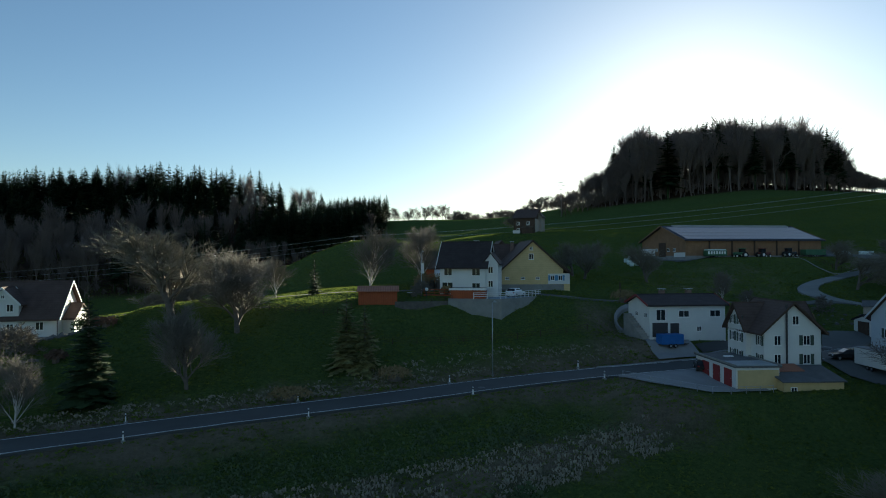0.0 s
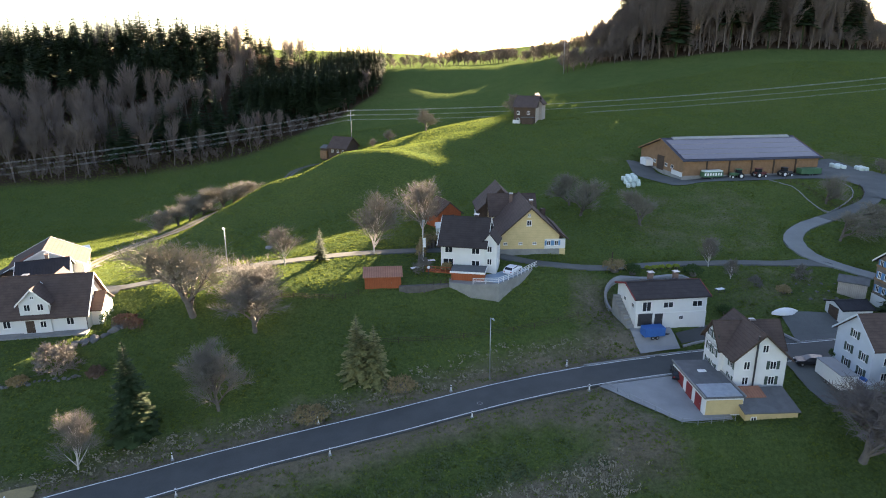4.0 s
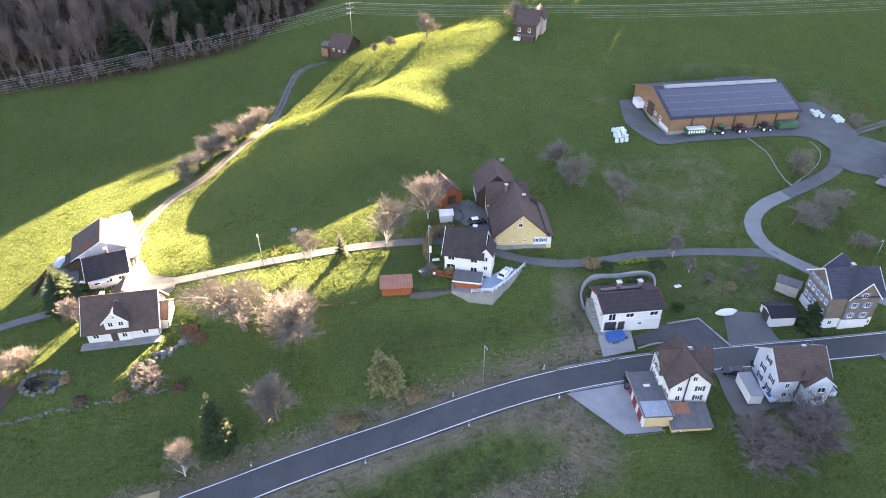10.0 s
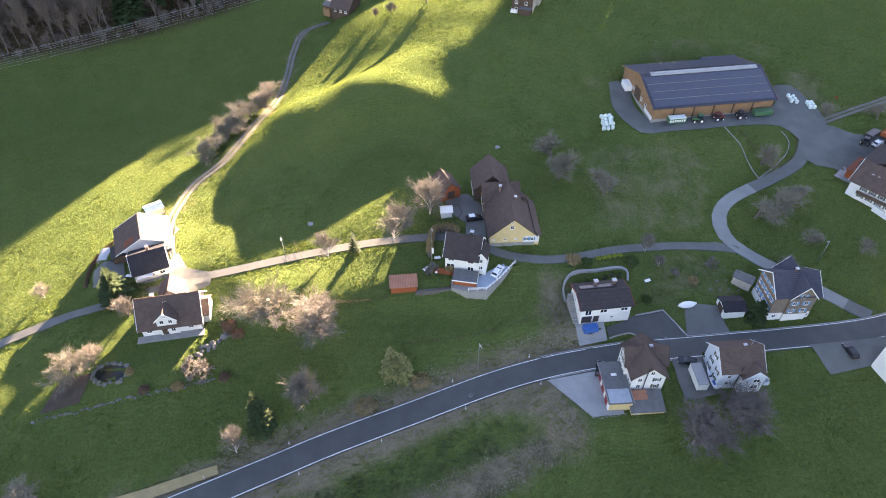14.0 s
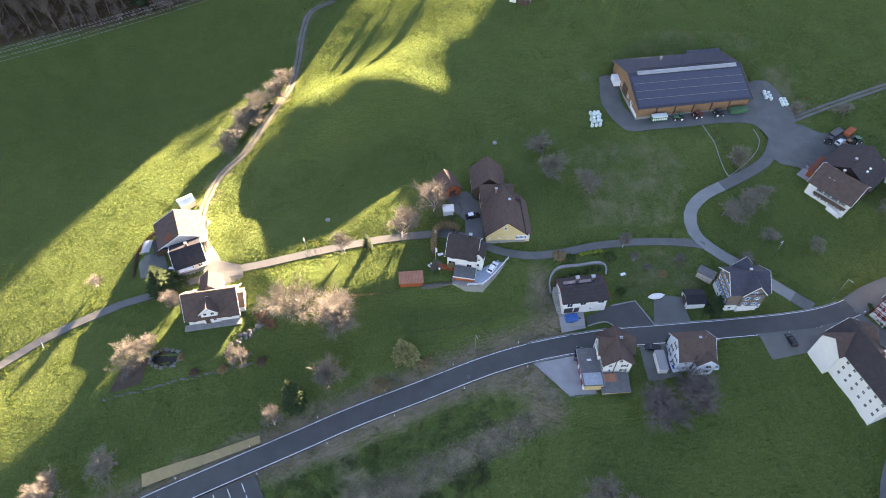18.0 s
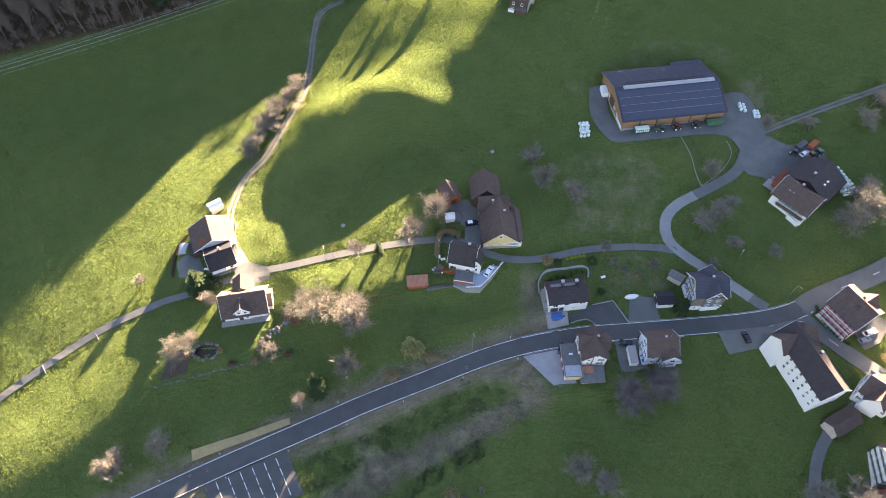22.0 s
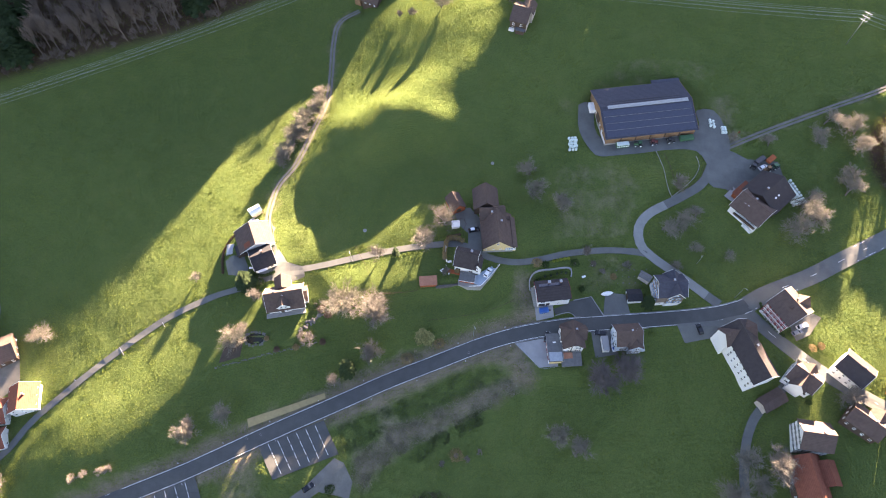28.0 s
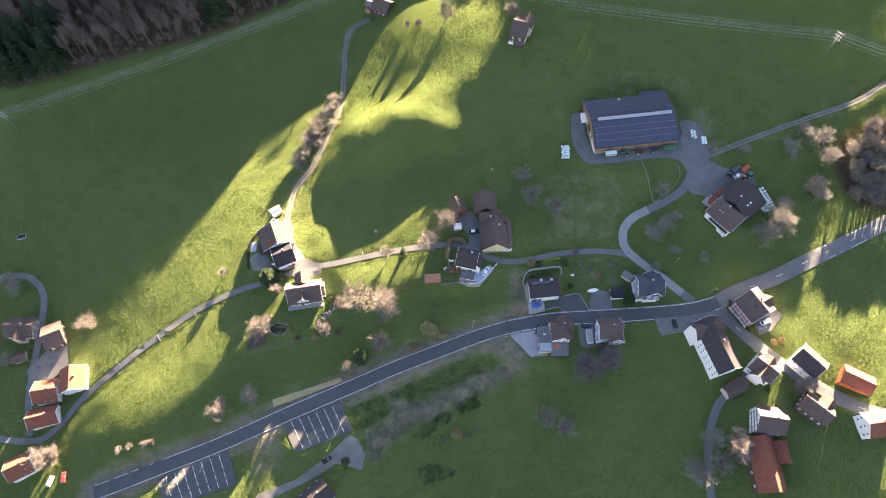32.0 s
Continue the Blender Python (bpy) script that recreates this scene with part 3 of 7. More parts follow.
def drape(line, offset, half, lift, thick=0.0):
    """A strip along a line, lying on the land: offset to the left of the line, half its width."""
    v, f = [], []
    d = np.gradient(line, axis=0)
    d /= np.linalg.norm(d, axis=1)[:, None]
    nrm = np.stack([-d[:, 1], d[:, 0]], 1)
    cols = max(2, int(half * 2 / 1.6) + 1)
    offs = np.linspace(offset + half, offset - half, cols)
    for p, q in zip(line, nrm):
        for o in offs:
            x, y = p + q * o
            v.append((x, y, ground(x, y) + lift))
    for k in range(len(line) - 1):
        f += [(k * cols + i, (k + 1) * cols + i, (k + 1) * cols + i + 1, k * cols + i + 1) for i in range(cols - 1)]
    if thick:
        n = len(v)
        top, bottom = list(v), [(x, y, z - thick) for x, y, z in v]
        v = top + bottom
        m = len(line)
        f += [tuple(i + n for i in reversed(q)) for q in f]
        for c in (0, cols - 1):
            f += [(k * cols + c, (k + 1) * cols + c, n + (k + 1) * cols + c, n + k * cols + c) for k in range(m - 1)]
    return v, f


def patch(poly, lift, step=2.0):
    """A flat area of the plan, laid on the land."""
    bm = bmesh.new()
    bm.faces.new([bm.verts.new((x, y, 0)) for x, y in poly])
    (x0, y0), (x1, y1) = np.min(poly, 0), np.max(poly, 0)
    for lo, hi, nrm in ((x0, x1, (1, 0, 0)), (y0, y1, (0, 1, 0))):
        for c in np.arange(lo + step, hi, step):
            bmesh.ops.bisect_plane(bm, geom=bm.verts[:] + bm.edges[:] + bm.faces[:], plane_co=(c * nrm[0], c * nrm[1], 0), plane_no=nrm)
    bm.verts.index_update()
    out = [(q.co.x, q.co.y, ground(q.co.x, q.co.y) + lift) for q in bm.verts], [tuple(q.index for q in g.verts) for g in bm.faces]
    bm.free()
    return out


def strip(name, label, line, half, mat, lift=0.06, category="road"):
    ob = part(name, drape(line, 0, half, lift, 0.5), mat, None, "", True)
    ob.data.polygons.foreach_set("use_smooth", np.zeros(len(ob.data.polygons), bool))
    return tagged(ob, label, category, kind="structure")


# ---- roads ----
road = strip("road", "dark asphalt country road with white edge lines", ROAD, 3.1, ASPHALT, 0.08)
for side in (1, -1):
    part("edge_line", drape(ROAD, side * 2.85, 0.08, 0.1), LINE, road, "white painted edge line")
west = ROAD[(ROAD[:, 0] > 20) & (ROAD[:, 0] < 112)]
part("kerb", drape(west, 3.22, 0.09, 0.18, 0.4), PALE_CONCRETE, road, "pale concrete kerb")
part("kerb", drape(west[:len(west) * 3 // 5], -3.22, 0.09, 0.15, 0.4), PALE_CONCRETE, road, "pale concrete kerb")
old_road = ROAD[ROAD[:, 0] > 112]
part("worn_surface", drape(old_road, 0, 3.4, 0.11), GREY_ASPHALT, road, "older worn grey asphalt")
farther = ROAD[(ROAD[:, 0] > 112)]
for k in range(6, len(farther) - 3, 5):
    part("centre_dash", drape(farther[k:k + 2], 0, 0.08, 0.13), LINE, road)
lane = strip("lane", "grey asphalt village lane", VILLAGE_LANE, 2.7, GREY_ASPHALT, 0.07)
for k in range(4, len(VILLAGE_LANE) - 3, 5):
    part("centre_dash", drape(VILLAGE_LANE[k:k + 2], 0, 0.08, 0.1), LINE, lane)
strip("lane", "curving grey asphalt farm road", FARM_ROAD, 1.9, GREY_ASPHALT, 0.05)
farm = strip("lane", "pale newly laid lower stretch of the farm road", FARM_ROAD[(FARM_ROAD[:, 1] > 105) & (FARM_ROAD[:, 1] < 144)], 1.92, PALE_ASPHALT, 0.06)
strip("lane", "narrow grey lane past the houses", WEST_LANE, 1.35, GREY_ASPHALT, 0.05)
strip("lane", "grey asphalt hamlet lane", HAMLET_LANE, 1.5, GREY_ASPHALT, 0.05)
strip("lane", "narrow asphalt lane beside the farm", CHAPEL_LANE, 1.6, GREY_ASPHALT, 0.04)
strip("track", "pale asphalt field track across the lit slope", SOUTHWEST_TRACK, 1.3, GREY_ASPHALT, 0.05, "track")
for name, line in (("track", NORTH_TRACK), ("track", EAST_TRACK)):
    t = tagged(new(name), "two-rutted gravel field track through grass", "track", kind="structure")
    for side in (1, -1):
        part("wheel_rut", drape(line, side * 0.75, 0.5, 0.05), GRAVEL, t)


PAVED = []


def area(name, label, poly, mat, lift=0.05, category="pavement"):
    PAVED.append(poly)
    lift += 0.12
    if len(poly) > 12:
        poly = [tuple(q) for q in spline(poly + [poly[0]], 2.5)[:-1]]
    return tagged(part(name, patch(poly, lift), mat), label, category, kind="structure")


area("pavement", "grey asphalt farmyard round the barn", [(53.5, 192), (53, 180), (57, 169), (62, 165.6), (75, 166.4), (90, 168.6), (102, 168), (107, 160), (112.5, 164), (117, 171), (115, 186), (106, 190), (102, 178), (64, 174), (60, 194)], GREY_ASPHALT)
area("pavement", "pale gravel parking space beside the road", [(22, 86.5), (38.5, 89.5), (38.3, 77.5), (31, 76.8)], PALE_CONCRETE)
area("pavement", "dark asphalt forecourt of the white house", [(38, 100.2), (43, 102), (45, 103.6), (53.5, 105.5), (57.5, 97.5), (47, 97.2), (44, 99.4), (38.5, 98.3)], ASPHALT, 0.07)
area("pavement", "pale concrete slab under a trailer", [(30, 102), (37.5, 101.8), (38, 97.3), (31, 95.8)], PALE_CONCRETE, 0.09)
area("pavement", "grey gravel yard beside a garage", [(59, 107), (67, 106), (68, 98.5), (57.5, 98)], GREY_ASPHALT)
area("pavement", "asphalt lay-by beside the road", [(85, 93.6), (103, 95), (108, 96), (101, 88.5), (88, 86.5)], GREY_ASPHALT, 0.06)
area("pavement", "grey yard between two houses", [(52, 91.2), (61, 91.8), (61.5, 82), (53, 81)], GREY_ASPHALT)
area("pavement", "farmyard paving by the yellow house", [(4, 119), (9.5, 121), (9, 137), (5, 142), (-2, 141), (0, 134), (4, 130)], GREY_ASPHALT)
area("pavement", "grey asphalt junction below the farmyard", [(103, 155), (107, 163), (116, 168), (124, 163.5), (113, 150.5), (107, 151)], GREY_ASPHALT, 0.055)
area("pavement", "asphalt junction of two tracks", [(-76.5, 120), (-74.5, 126), (-70, 119.5), (-62.5, 116.8), (-62, 112.5), (-70, 109.5), (-75.5, 111.5)], GREY_ASPHALT, 0.07)
area("pavement", "asphalt forecourt at the road junction", [(103, 95.5), (113, 97.5), (117, 93), (113, 88), (107, 91)], GREY_ASPHALT, 0.05)
area("pavement", "grey parking yard by the timbered house", [(127, 95), (134, 100), (140, 95), (134, 88), (129, 86)], GRAVEL, 0.05)
area("pavement", "farm paving by the big farmhouse", [(108, 160), (124, 164), (136, 163), (138, 156), (126, 152), (113, 150)], GREY_ASPHALT, 0.06)
area("pavement", "gravel yard at the hamlet", [(-196, 72), (-186, 84), (-180, 86), (-176, 74), (-190, 60)], GRAVEL)
lots = []
for poly, n in (([(-74, 47.6), (-50.5, 57), (-44, 45), (-67, 35.8)], 6), ([(-125, 25.6), (-96.3, 37.3), (-90.4, 23.6), (-117.8, 14)], 7)):
    lot = area("pavement", "dark asphalt car park with white bay lines", poly, ASPHALT, 0.07)
    a, b, c, d = (np.array(q) for q in poly)
    for k in range(1, n + 1):
        for u in (0.06, 0.29, 0.52, 0.75):
            p, q = a + (b - a) * k / (n + 1), d + (c - d) * k / (n + 1)
            part("bay_line", drape(np.array([p + (q - p) * u, p + (q - p) * (u + 0.17)]), 0, 0.09, 0.23), LINE, lot)
# ---- trees ----
def bare_tree(seed, height, spread, trunk=0.3, levels=4, kids=(5, 4, 4, 4), droop=0.0, upright=0.5, twig=0.035, sides=(7, 5, 4, 3, 3, 3), start=0.25):
    """Wood of a leafless tree: trunk and first limbs, and the crown of finer branches, as two meshes."""
    rng = random.Random(seed)
    wood, fine = [], []

    def grow(p, way, length, radius, depth):
        n = 3 if depth < 2 else 2 if depth < levels else 1
        pts, w = [p], way
        for k in range(n):
            w = (w + Vector((rng.uniform(-1, 1), rng.uniform(-1, 1), rng.uniform(-0.6, 0.9))) * 0.13 + Vector((0, 0, upright * 0.12 - droop * 0.16 * depth))).normalized()
            pts.append(pts[-1] + w * length / n)
        end = max(twig * 0.55, radius * 0.55)
        radii = [radius + (end - radius) * k / n for k in range(n + 1)]
        (wood if depth < 2 else fine).append(tube([tuple(q) for q in pts], radii, sides[depth], False))
        if depth >= levels:
            return
        count = kids[depth] + rng.randint(0, 1)
        for k in range(count):
            u = start + (1 - start) * (k + rng.random()) / count if depth == 0 else 0.3 + 0.7 * (k + rng.random()) / count
            at = min(n - 1e-6, u * n)
            q = pts[int(at)].lerp(pts[int(at) + 1], at - int(at))
            turn = rng.uniform(0, 2 * math.pi) + k * 2.4
            lean = rng.uniform(0.45, 0.95) * spread * (1.0 if depth else 1.15 - 0.5 * u)
            side = w.orthogonal().normalized()
            side.rotate(Matrix.Rotation(turn, 3, w))
            kid = (w * math.cos(lean) + side * math.sin(lean)).normalized()
            grow(q, kid, length * rng.uniform(0.48, 0.7) * (1.15 - 0.35 * u if depth == 0 else 1), max(twig, radius * 0.5 * (1.2 - 0.5 * u)), depth + 1)

    grow(Vector((0, 0, -0.4)), Vector((rng.uniform(-0.05, 0.05), rng.uniform(-0.05, 0.05), 1)).normalized(), height * 0.62, trunk, 0)
    return joined(*wood), joined(*fine)


def conifer(seed, height, radius, layers=22, per=9, trunk=0.22, bare=0.08, clumps=5):
    """Trunk and needle crown of a spruce or fir: whorls of drooping branches made of small tapered sprays."""
    rng = random.Random(seed)
    wood = tube([(0, 0, -0.4), (0, 0, height * 0.6), (0, 0, height * 0.98)], [trunk, trunk * 0.6, 0.03], 6, False)
    v, f = [], []
    for k in range(layers):
        u = k / (layers - 1)
        z = height * (bare + (1 - bare) * u ** 0.92) * 0.985
        reach = radius * (1 - u) ** 0.8 * rng.uniform(0.8, 1.15) + 0.15
        for j in range(max(4, int(per * (1 - 0.5 * u)))):
            a = 2 * math.pi * (j + rng.random()) / max(4, int(per * (1 - 0.5 * u))) + k
            r = reach * rng.uniform(0.7, 1.12)
            way = Vector((math.cos(a), math.sin(a), rng.uniform(-0.45, -0.1) + 0.5 * u))
            side = Vector((-math.sin(a), math.cos(a), 0))
            for c in range(clumps):
                s0, s1 = c / clumps * 0.85, (c + 1.5) / clumps * 0.95
                wdt = r * (0.3 * (1 - s0) + 0.08) * rng.uniform(0.7, 1.3)
                p, q = Vector((0, 0, z)) + way * r * s0, Vector((0, 0, z)) + way * r * min(1, s1)
                for sg in (-1, 1):
                    o = len(v)
                    tip = (p + q) / 2 + side * sg * wdt + Vector((0, 0, rng.uniform(-0.3, 0.12) * wdt * 1.3))
                    v += [tuple(p), tuple(q), tuple(tip)]
                    f.append((o, o + 1, o + 2))
    o = len(v)
    v += [(0.1, 0, height * 0.93), (-0.06, 0.1, height * 0.93), (-0.06, -0.1, height * 0.93), (0, 0, height)]
    f += [(o, o + 1, o + 3), (o + 1, o + 2, o + 3), (o + 2, o, o + 3)]
    return wood, (v, f)


def leaf_cloud(seed, rx, ry, rz, count, size, lift=0.0):
    """Many small leaves spread through an uneven rounded volume."""
    rng = random.Random(seed)
    v, f = [], []
    for _ in range(count):
        d = Vector((rng.gauss(0, 1), rng.gauss(0, 1), rng.gauss(0, 1))).normalized()
        if d.z < -0.3:
            d.z = -d.z * 0.5
        r = (0.7 + 0.3 * rng.random()) * (1 + 0.35 * noise.noise(d * 1.9 + Vector((seed, 0, 0))))
        p = Vector((d.x * rx * r, d.y * ry * r, d.z * rz * r + lift))
        a = Vector((rng.gauss(0, 1), rng.gauss(0, 1), rng.gauss(0, 1))).normalized() * size * rng.uniform(0.6, 1.4)
        b = a.orthogonal().normalized() * size * rng.uniform(0.5, 1.2)
        o = len(v)
        v += [tuple(p - a * 0.5 - b * 0.4), tuple(p + a * 0.5), tuple(p + b)]
        f.append((o, o + 1, o + 2))
    return v, f


def leafless_pair(bark, twigs, seeds, height, spread, trunk, kids, droop, upright, twig, start):
    out = []
    for seed in seeds:
        a, b = bare_tree(seed, height, spread, trunk, 4, kids, droop, upright, twig, (7, 5, 4, 3, 3, 3), start)
        out.append((mesh_of("trunk", a, bark, True), mesh_of("crown", b, twigs)))
    return out


BARE = {
    "round": leafless_pair(BARK, TWIG, (3, 8), 11, 1.0, 0.34, (11, 8, 6, 5), 0.0, 0.8, 0.02, 0.16),
    "dark": leafless_pair(BARK, TWIG_DARK, (5, 13), 11, 1.0, 0.34, (11, 8, 7, 6), 0.0, 0.75, 0.021, 0.14),
    "warm": leafless_pair(BARK, TWIG_WARM, (21, 25), 10, 0.9, 0.24, (13, 8, 7, 6), 0.0, 0.9, 0.019, 0.1),
    "birch": leafless_pair(BIRCHBARK, TWIG_WARM, (31, 37), 12, 0.7, 0.19, (15, 8, 6, 5), 0.2, 0.95, 0.017, 0.12),
    "fruit": leafless_pair(BARK, TWIG, (41, 44), 7, 1.1, 0.19, (9, 7, 6, 4), 0.0, 0.5, 0.019, 0.18),
    "shrub": leafless_pair(BARK, TWIG_WARM, (51, 55), 3.6, 1.2, 0.09, (9, 6, 5, 4), 0.1, 0.4, 0.025, 0.02),
}
TOP = {}
for key, pair in BARE.items():
    for k, (a, b) in enumerate(pair):
        TOP[key, k] = max(max(q.co.z for q in a.vertices), max(q.co.z for q in b.vertices))
FIR = [(mesh_of("trunk", a, BARK, True), mesh_of("crown", b, m)) for (a, b), m in ((conifer(1, 14, 3.4, 30, 12), NEEDLE), (conifer(2, 14, 3.2, 26, 11), NEEDLE), (conifer(5, 10, 3.6, 24, 14, bare=0.03), NEEDLE_PALE), (conifer(7, 10, 4.6, 24, 15, bare=0.02), NEEDLE_GREEN), (conifer(9, 14, 3.6, 40, 15, bare=0.02, clumps=6), NEEDLE_GREEN))]
TREE_LABEL = {"round": "large leafless broad-crowned tree in the meadow", "dark": "large dark leafless tree", "warm": "leafless bushy tree with reddish-brown twigs", "birch": "leafless birch with pale trunk and fine drooping twigs",
              "fruit": "leafless old fruit tree on the grass", "shrub": "leafless brown many-stemmed garden shrub"}
trees = 0


def bare(kind, x, y, height, label="", wide=1.0, group=""):
    global trees
    trees += 1
    k = trees % 2
    s = height * (1.12 if kind in ("fruit", "warm") else 1.0) / TOP[kind, k]
    ob = thing("shrub" if kind == "shrub" else "birch" if kind == "birch" else "tree", label or TREE_LABEL[kind], "shrub" if kind == "shrub" else "tree", x, y, (trees * 67) % 360, group=group)
    wide *= {"round": 1.45, "dark": 1.45, "warm": 1.25, "birch": 1.25, "fruit": 1.55, "shrub": 1.1}[kind]
    ob.matrix_basis = ob.matrix_basis @ Matrix.Diagonal((s * wide, s * wide, s, 1))
    part("trunk", BARE[kind][k][0], None, ob)
    part("crown", BARE[kind][k][1], None, ob)
    return ob


def fir(k, x, y, height, label, wide=1.0):
    global trees
    trees += 1
    s = height / (10 if k in (2, 3) else 14)
    ob = thing("spruce" if k in (0, 1, 4) else "fir", label, "conifer", x, y, (trees * 53) % 360)
    ob.matrix_basis = ob.matrix_basis @ Matrix.Diagonal((s * wide, s * wide, s, 1))
    part("trunk", FIR[k][0], None, ob)
    part("crown", FIR[k][1], None, ob)
    return ob


bare("round", -42.0, 97.6, 15.0, "very large leafless tree with a wide round crown", 1.02)
bare("warm", -31.6, 95.6, 11.5, "leafless tree with a dense spreading crown", 1.25)
bare("warm", -33.0, 80.6, 10.0, "leafless beech-like tree holding a dense brown crown", 0.95)
bare("birch", -47.4, 69.9, 8.5, "slender leafless birch near the road", 0.9)
fir(4, -42.5, 75.5, 14.0, "tall green spruce below the house garden", 0.95)
fir(2, -14.2, 88.2, 10.0, "broad twin-topped fir with pale silvery needles", 0.9)
fir(2, -11.6, 87.6, 9.0, "broad fir with pale silvery needles beside its twin", 0.8)
bare("birch", -15.3, 124.2, 13.5, "leafless leaning birch beside the lane", 0.95)
bare("birch", -5.6, 134, 13.0, "dense leafless birch with rosy twigs behind the hedge", 1.1)
bare("birch", -32, 119, 8.5, "small leafless birch at the lane")
fir(1, -25.3, 121, 7.0, "small dark spruce beside the lane", 0.9)
for x, y, h in ((-80.5, 173.5, 6), (-77, 178.5, 6.5), (-75, 182, 7), (-72.5, 186, 6.5), (-71, 190.5, 7), (-69, 195, 6.5), (-67.5, 199.5, 6), (-65.5, 204, 5.5), (-64, 208.5, 5)):
    bare("round", x, y, h + 1.2, "leafless reddish bush in the row along the field track", 1.25, "bush row along the track")
bare("round", -7.7, 250, 9, "leafless tree on the brow of the ridge")
bare("warm", -22, 249, 4.5, "leafless bush near the chalet")
bare("warm", -28.5, 251, 3.5, "low leafless bush near the chalet")
bare("warm", 26, 247, 8, "leafless tree behind the old farmhouse")
for x, y, h in ((31.3, 148.6, 9.5), (30.5, 158.5, 9), (43.6, 141.7, 9), (91.5, 152.5, 7.5)):
    bare("round", x, y, h, "leafless orchard tree on the slope below the barn", 0.95, "slope trees")
bare("birch", 51.6, 122, 6.5, "small leafless birch at the lane edge")
for x, y, h in ((84, 133, 6.5), (92.5, 135, 7), (98, 137.5, 4.5), (96, 124, 4.5), (110, 122, 3.5), (88, 117, 3.5), (159.3, 181.4, 7), (154, 173.2, 7.5), (171.1, 176.3, 8), (171, 168.8, 8), (182.7, 175.8, 6), (164.4, 155.6, 7),
                (162.8, 148.8, 7.5), (143.4, 139.7, 9), (141.1, 132.1, 8.5), (147, 136, 8), (146, 147, 6), (118, 173.5, 4), (133, 170.5, 4.5)):
    bare("fruit", x, y, h, "leafless old fruit tree on the farm meadow", 1.05, "orchard trees")
for x, y, h in ((188, 156.6, 9.5), (195.1, 170.3, 10.5), (190, 147, 8.5), (198, 160, 11), (203, 175, 10.5), (192, 180, 8.5), (205, 152, 9.5), (210, 165, 11)):
    bare("warm", x, y, h, "tall leafless tree at the wood edge with warm brown twigs", 1.0, "wood edge trees")
bare("warm", 114.2, 39.5, 11, "big dense tree with warm brown crown by the farm", 1.35)
bare("round", 99.3, 29, 11, "large leafless tree on the lower meadow", 1.2)
bare("round", 107, 33, 9, "leafless tree beside the farm lane")
bare("fruit", 106.5, 43, 7, "leafless tree beside the farm lane")
bare("round", 37.6, 53, 9, "leafless tree standing alone on the lower meadow", 1.0)
bare("round", 43.9, 46.5, 9, "leafless tree standing on the lower meadow", 1.0)
bare("dark", 53, 72, 10.5, "large grey leafless tree below the houses", 1.25)
bare("dark", 62.5, 75.5, 10.5, "large grey leafless tree below the houses", 1.2)
bare("warm", -101.2, 52.6, 9, "leafless pale-crowned tree on the lit slope", 1.15)
bare("fruit", -86, 60, 6.5, "leafless tree in the shade near the road")
for x, y, h in ((-142, 36.8, 3.4), (-138, 38, 3.2), (-131.5, 38.5, 3.8), (-128.5, 39.5, 3.2)):
    bare("shrub", x, y, h, "pale leafless shrub beside the road")
bare("round", -168.4, 92.4, 9, "leafless tree casting a long shadow on the lit meadow")
bare("birch", -107.8, 114.2, 6, "young slim leafless tree in the lit meadow")
bare("round", -87.5, 86, 9, "leafless garden tree with a pale crown", 1.1)
bare("warm", -83.5, 89.5, 6, "leafless golden-brown garden tree")
bare("shrub", -57.8, 85.5, 5, "big leafless brown shrub on the garden bank", 1.2)
bare("shrub", -60.5, 87.5, 3.5, "leafless shrub on the garden bank")
fir(4, -85.6, 110.4, 11.5, "broad soft green conifer beside the house", 1.6)
bare("warm", -80, 103.5, 6, "leafless tawny shrub tree beside the house")
bare("warm", -174.8, 33.6, 10, "large leafless tree at the hamlet", 1.15)
bare("warm", -172, 35, 7, "leafless tree at the hamlet")
bare("fruit", -206, 76, 6, "leafless garden tree at the hamlet")
bare("fruit", -208, 112, 6.5, "leafless garden tree inside the hamlet lane bend")
bare("fruit", -215, 114, 6, "leafless garden tree inside the hamlet lane bend")
bare("warm", 140.5, 63, 8, "leafless rosy tree beside the village lane", 1.2)
bare("birch", 148, 69, 4, "small leafless tree at the village lane")

bare("warm", 190.0, 175.3, 9.0, "leafless brown tree in the copse above the road", 1.1, "copse above the road")
bare("round", 194.8, 164.8, 11.0, "leafless brown tree in the copse above the road", 1.1, "copse above the road")
bare("warm", 185.8, 156.0, 8.0, "leafless brown tree in the copse above the road", 1.1, "copse above the road")
bare("warm", 191.7, 150.6, 9.0, "leafless brown tree in the copse above the road", 1.1, "copse above the road")
bare("warm", 200.5, 184.0, 10.0, "leafless brown tree in the copse above the road", 1.1, "copse above the road")
bare("round", 182.7, 159.8, 8.0, "leafless brown tree in the copse above the road", 1.1, "copse above the road")
bare("warm", 193.7, 184.6, 8.0, "leafless brown tree in the copse above the road", 1.1, "copse above the road")
for x, y, h in ((181, 151, 6.5), (187, 150, 7.9), (193, 156, 8.6), (198, 150, 8.6), (203, 158, 9.4), (199, 168, 9.4), (206, 168, 10.1), (194, 176, 8.6), (200, 178, 8.6), (208, 180, 10.1), (188, 168, 7.2), (184, 164, 6.5), (212, 156, 9.4), (214, 174, 10.1)):
    bare("warm", x, y, h, "leafless brown tree in the copse above the road", 1.2, "copse above the road")


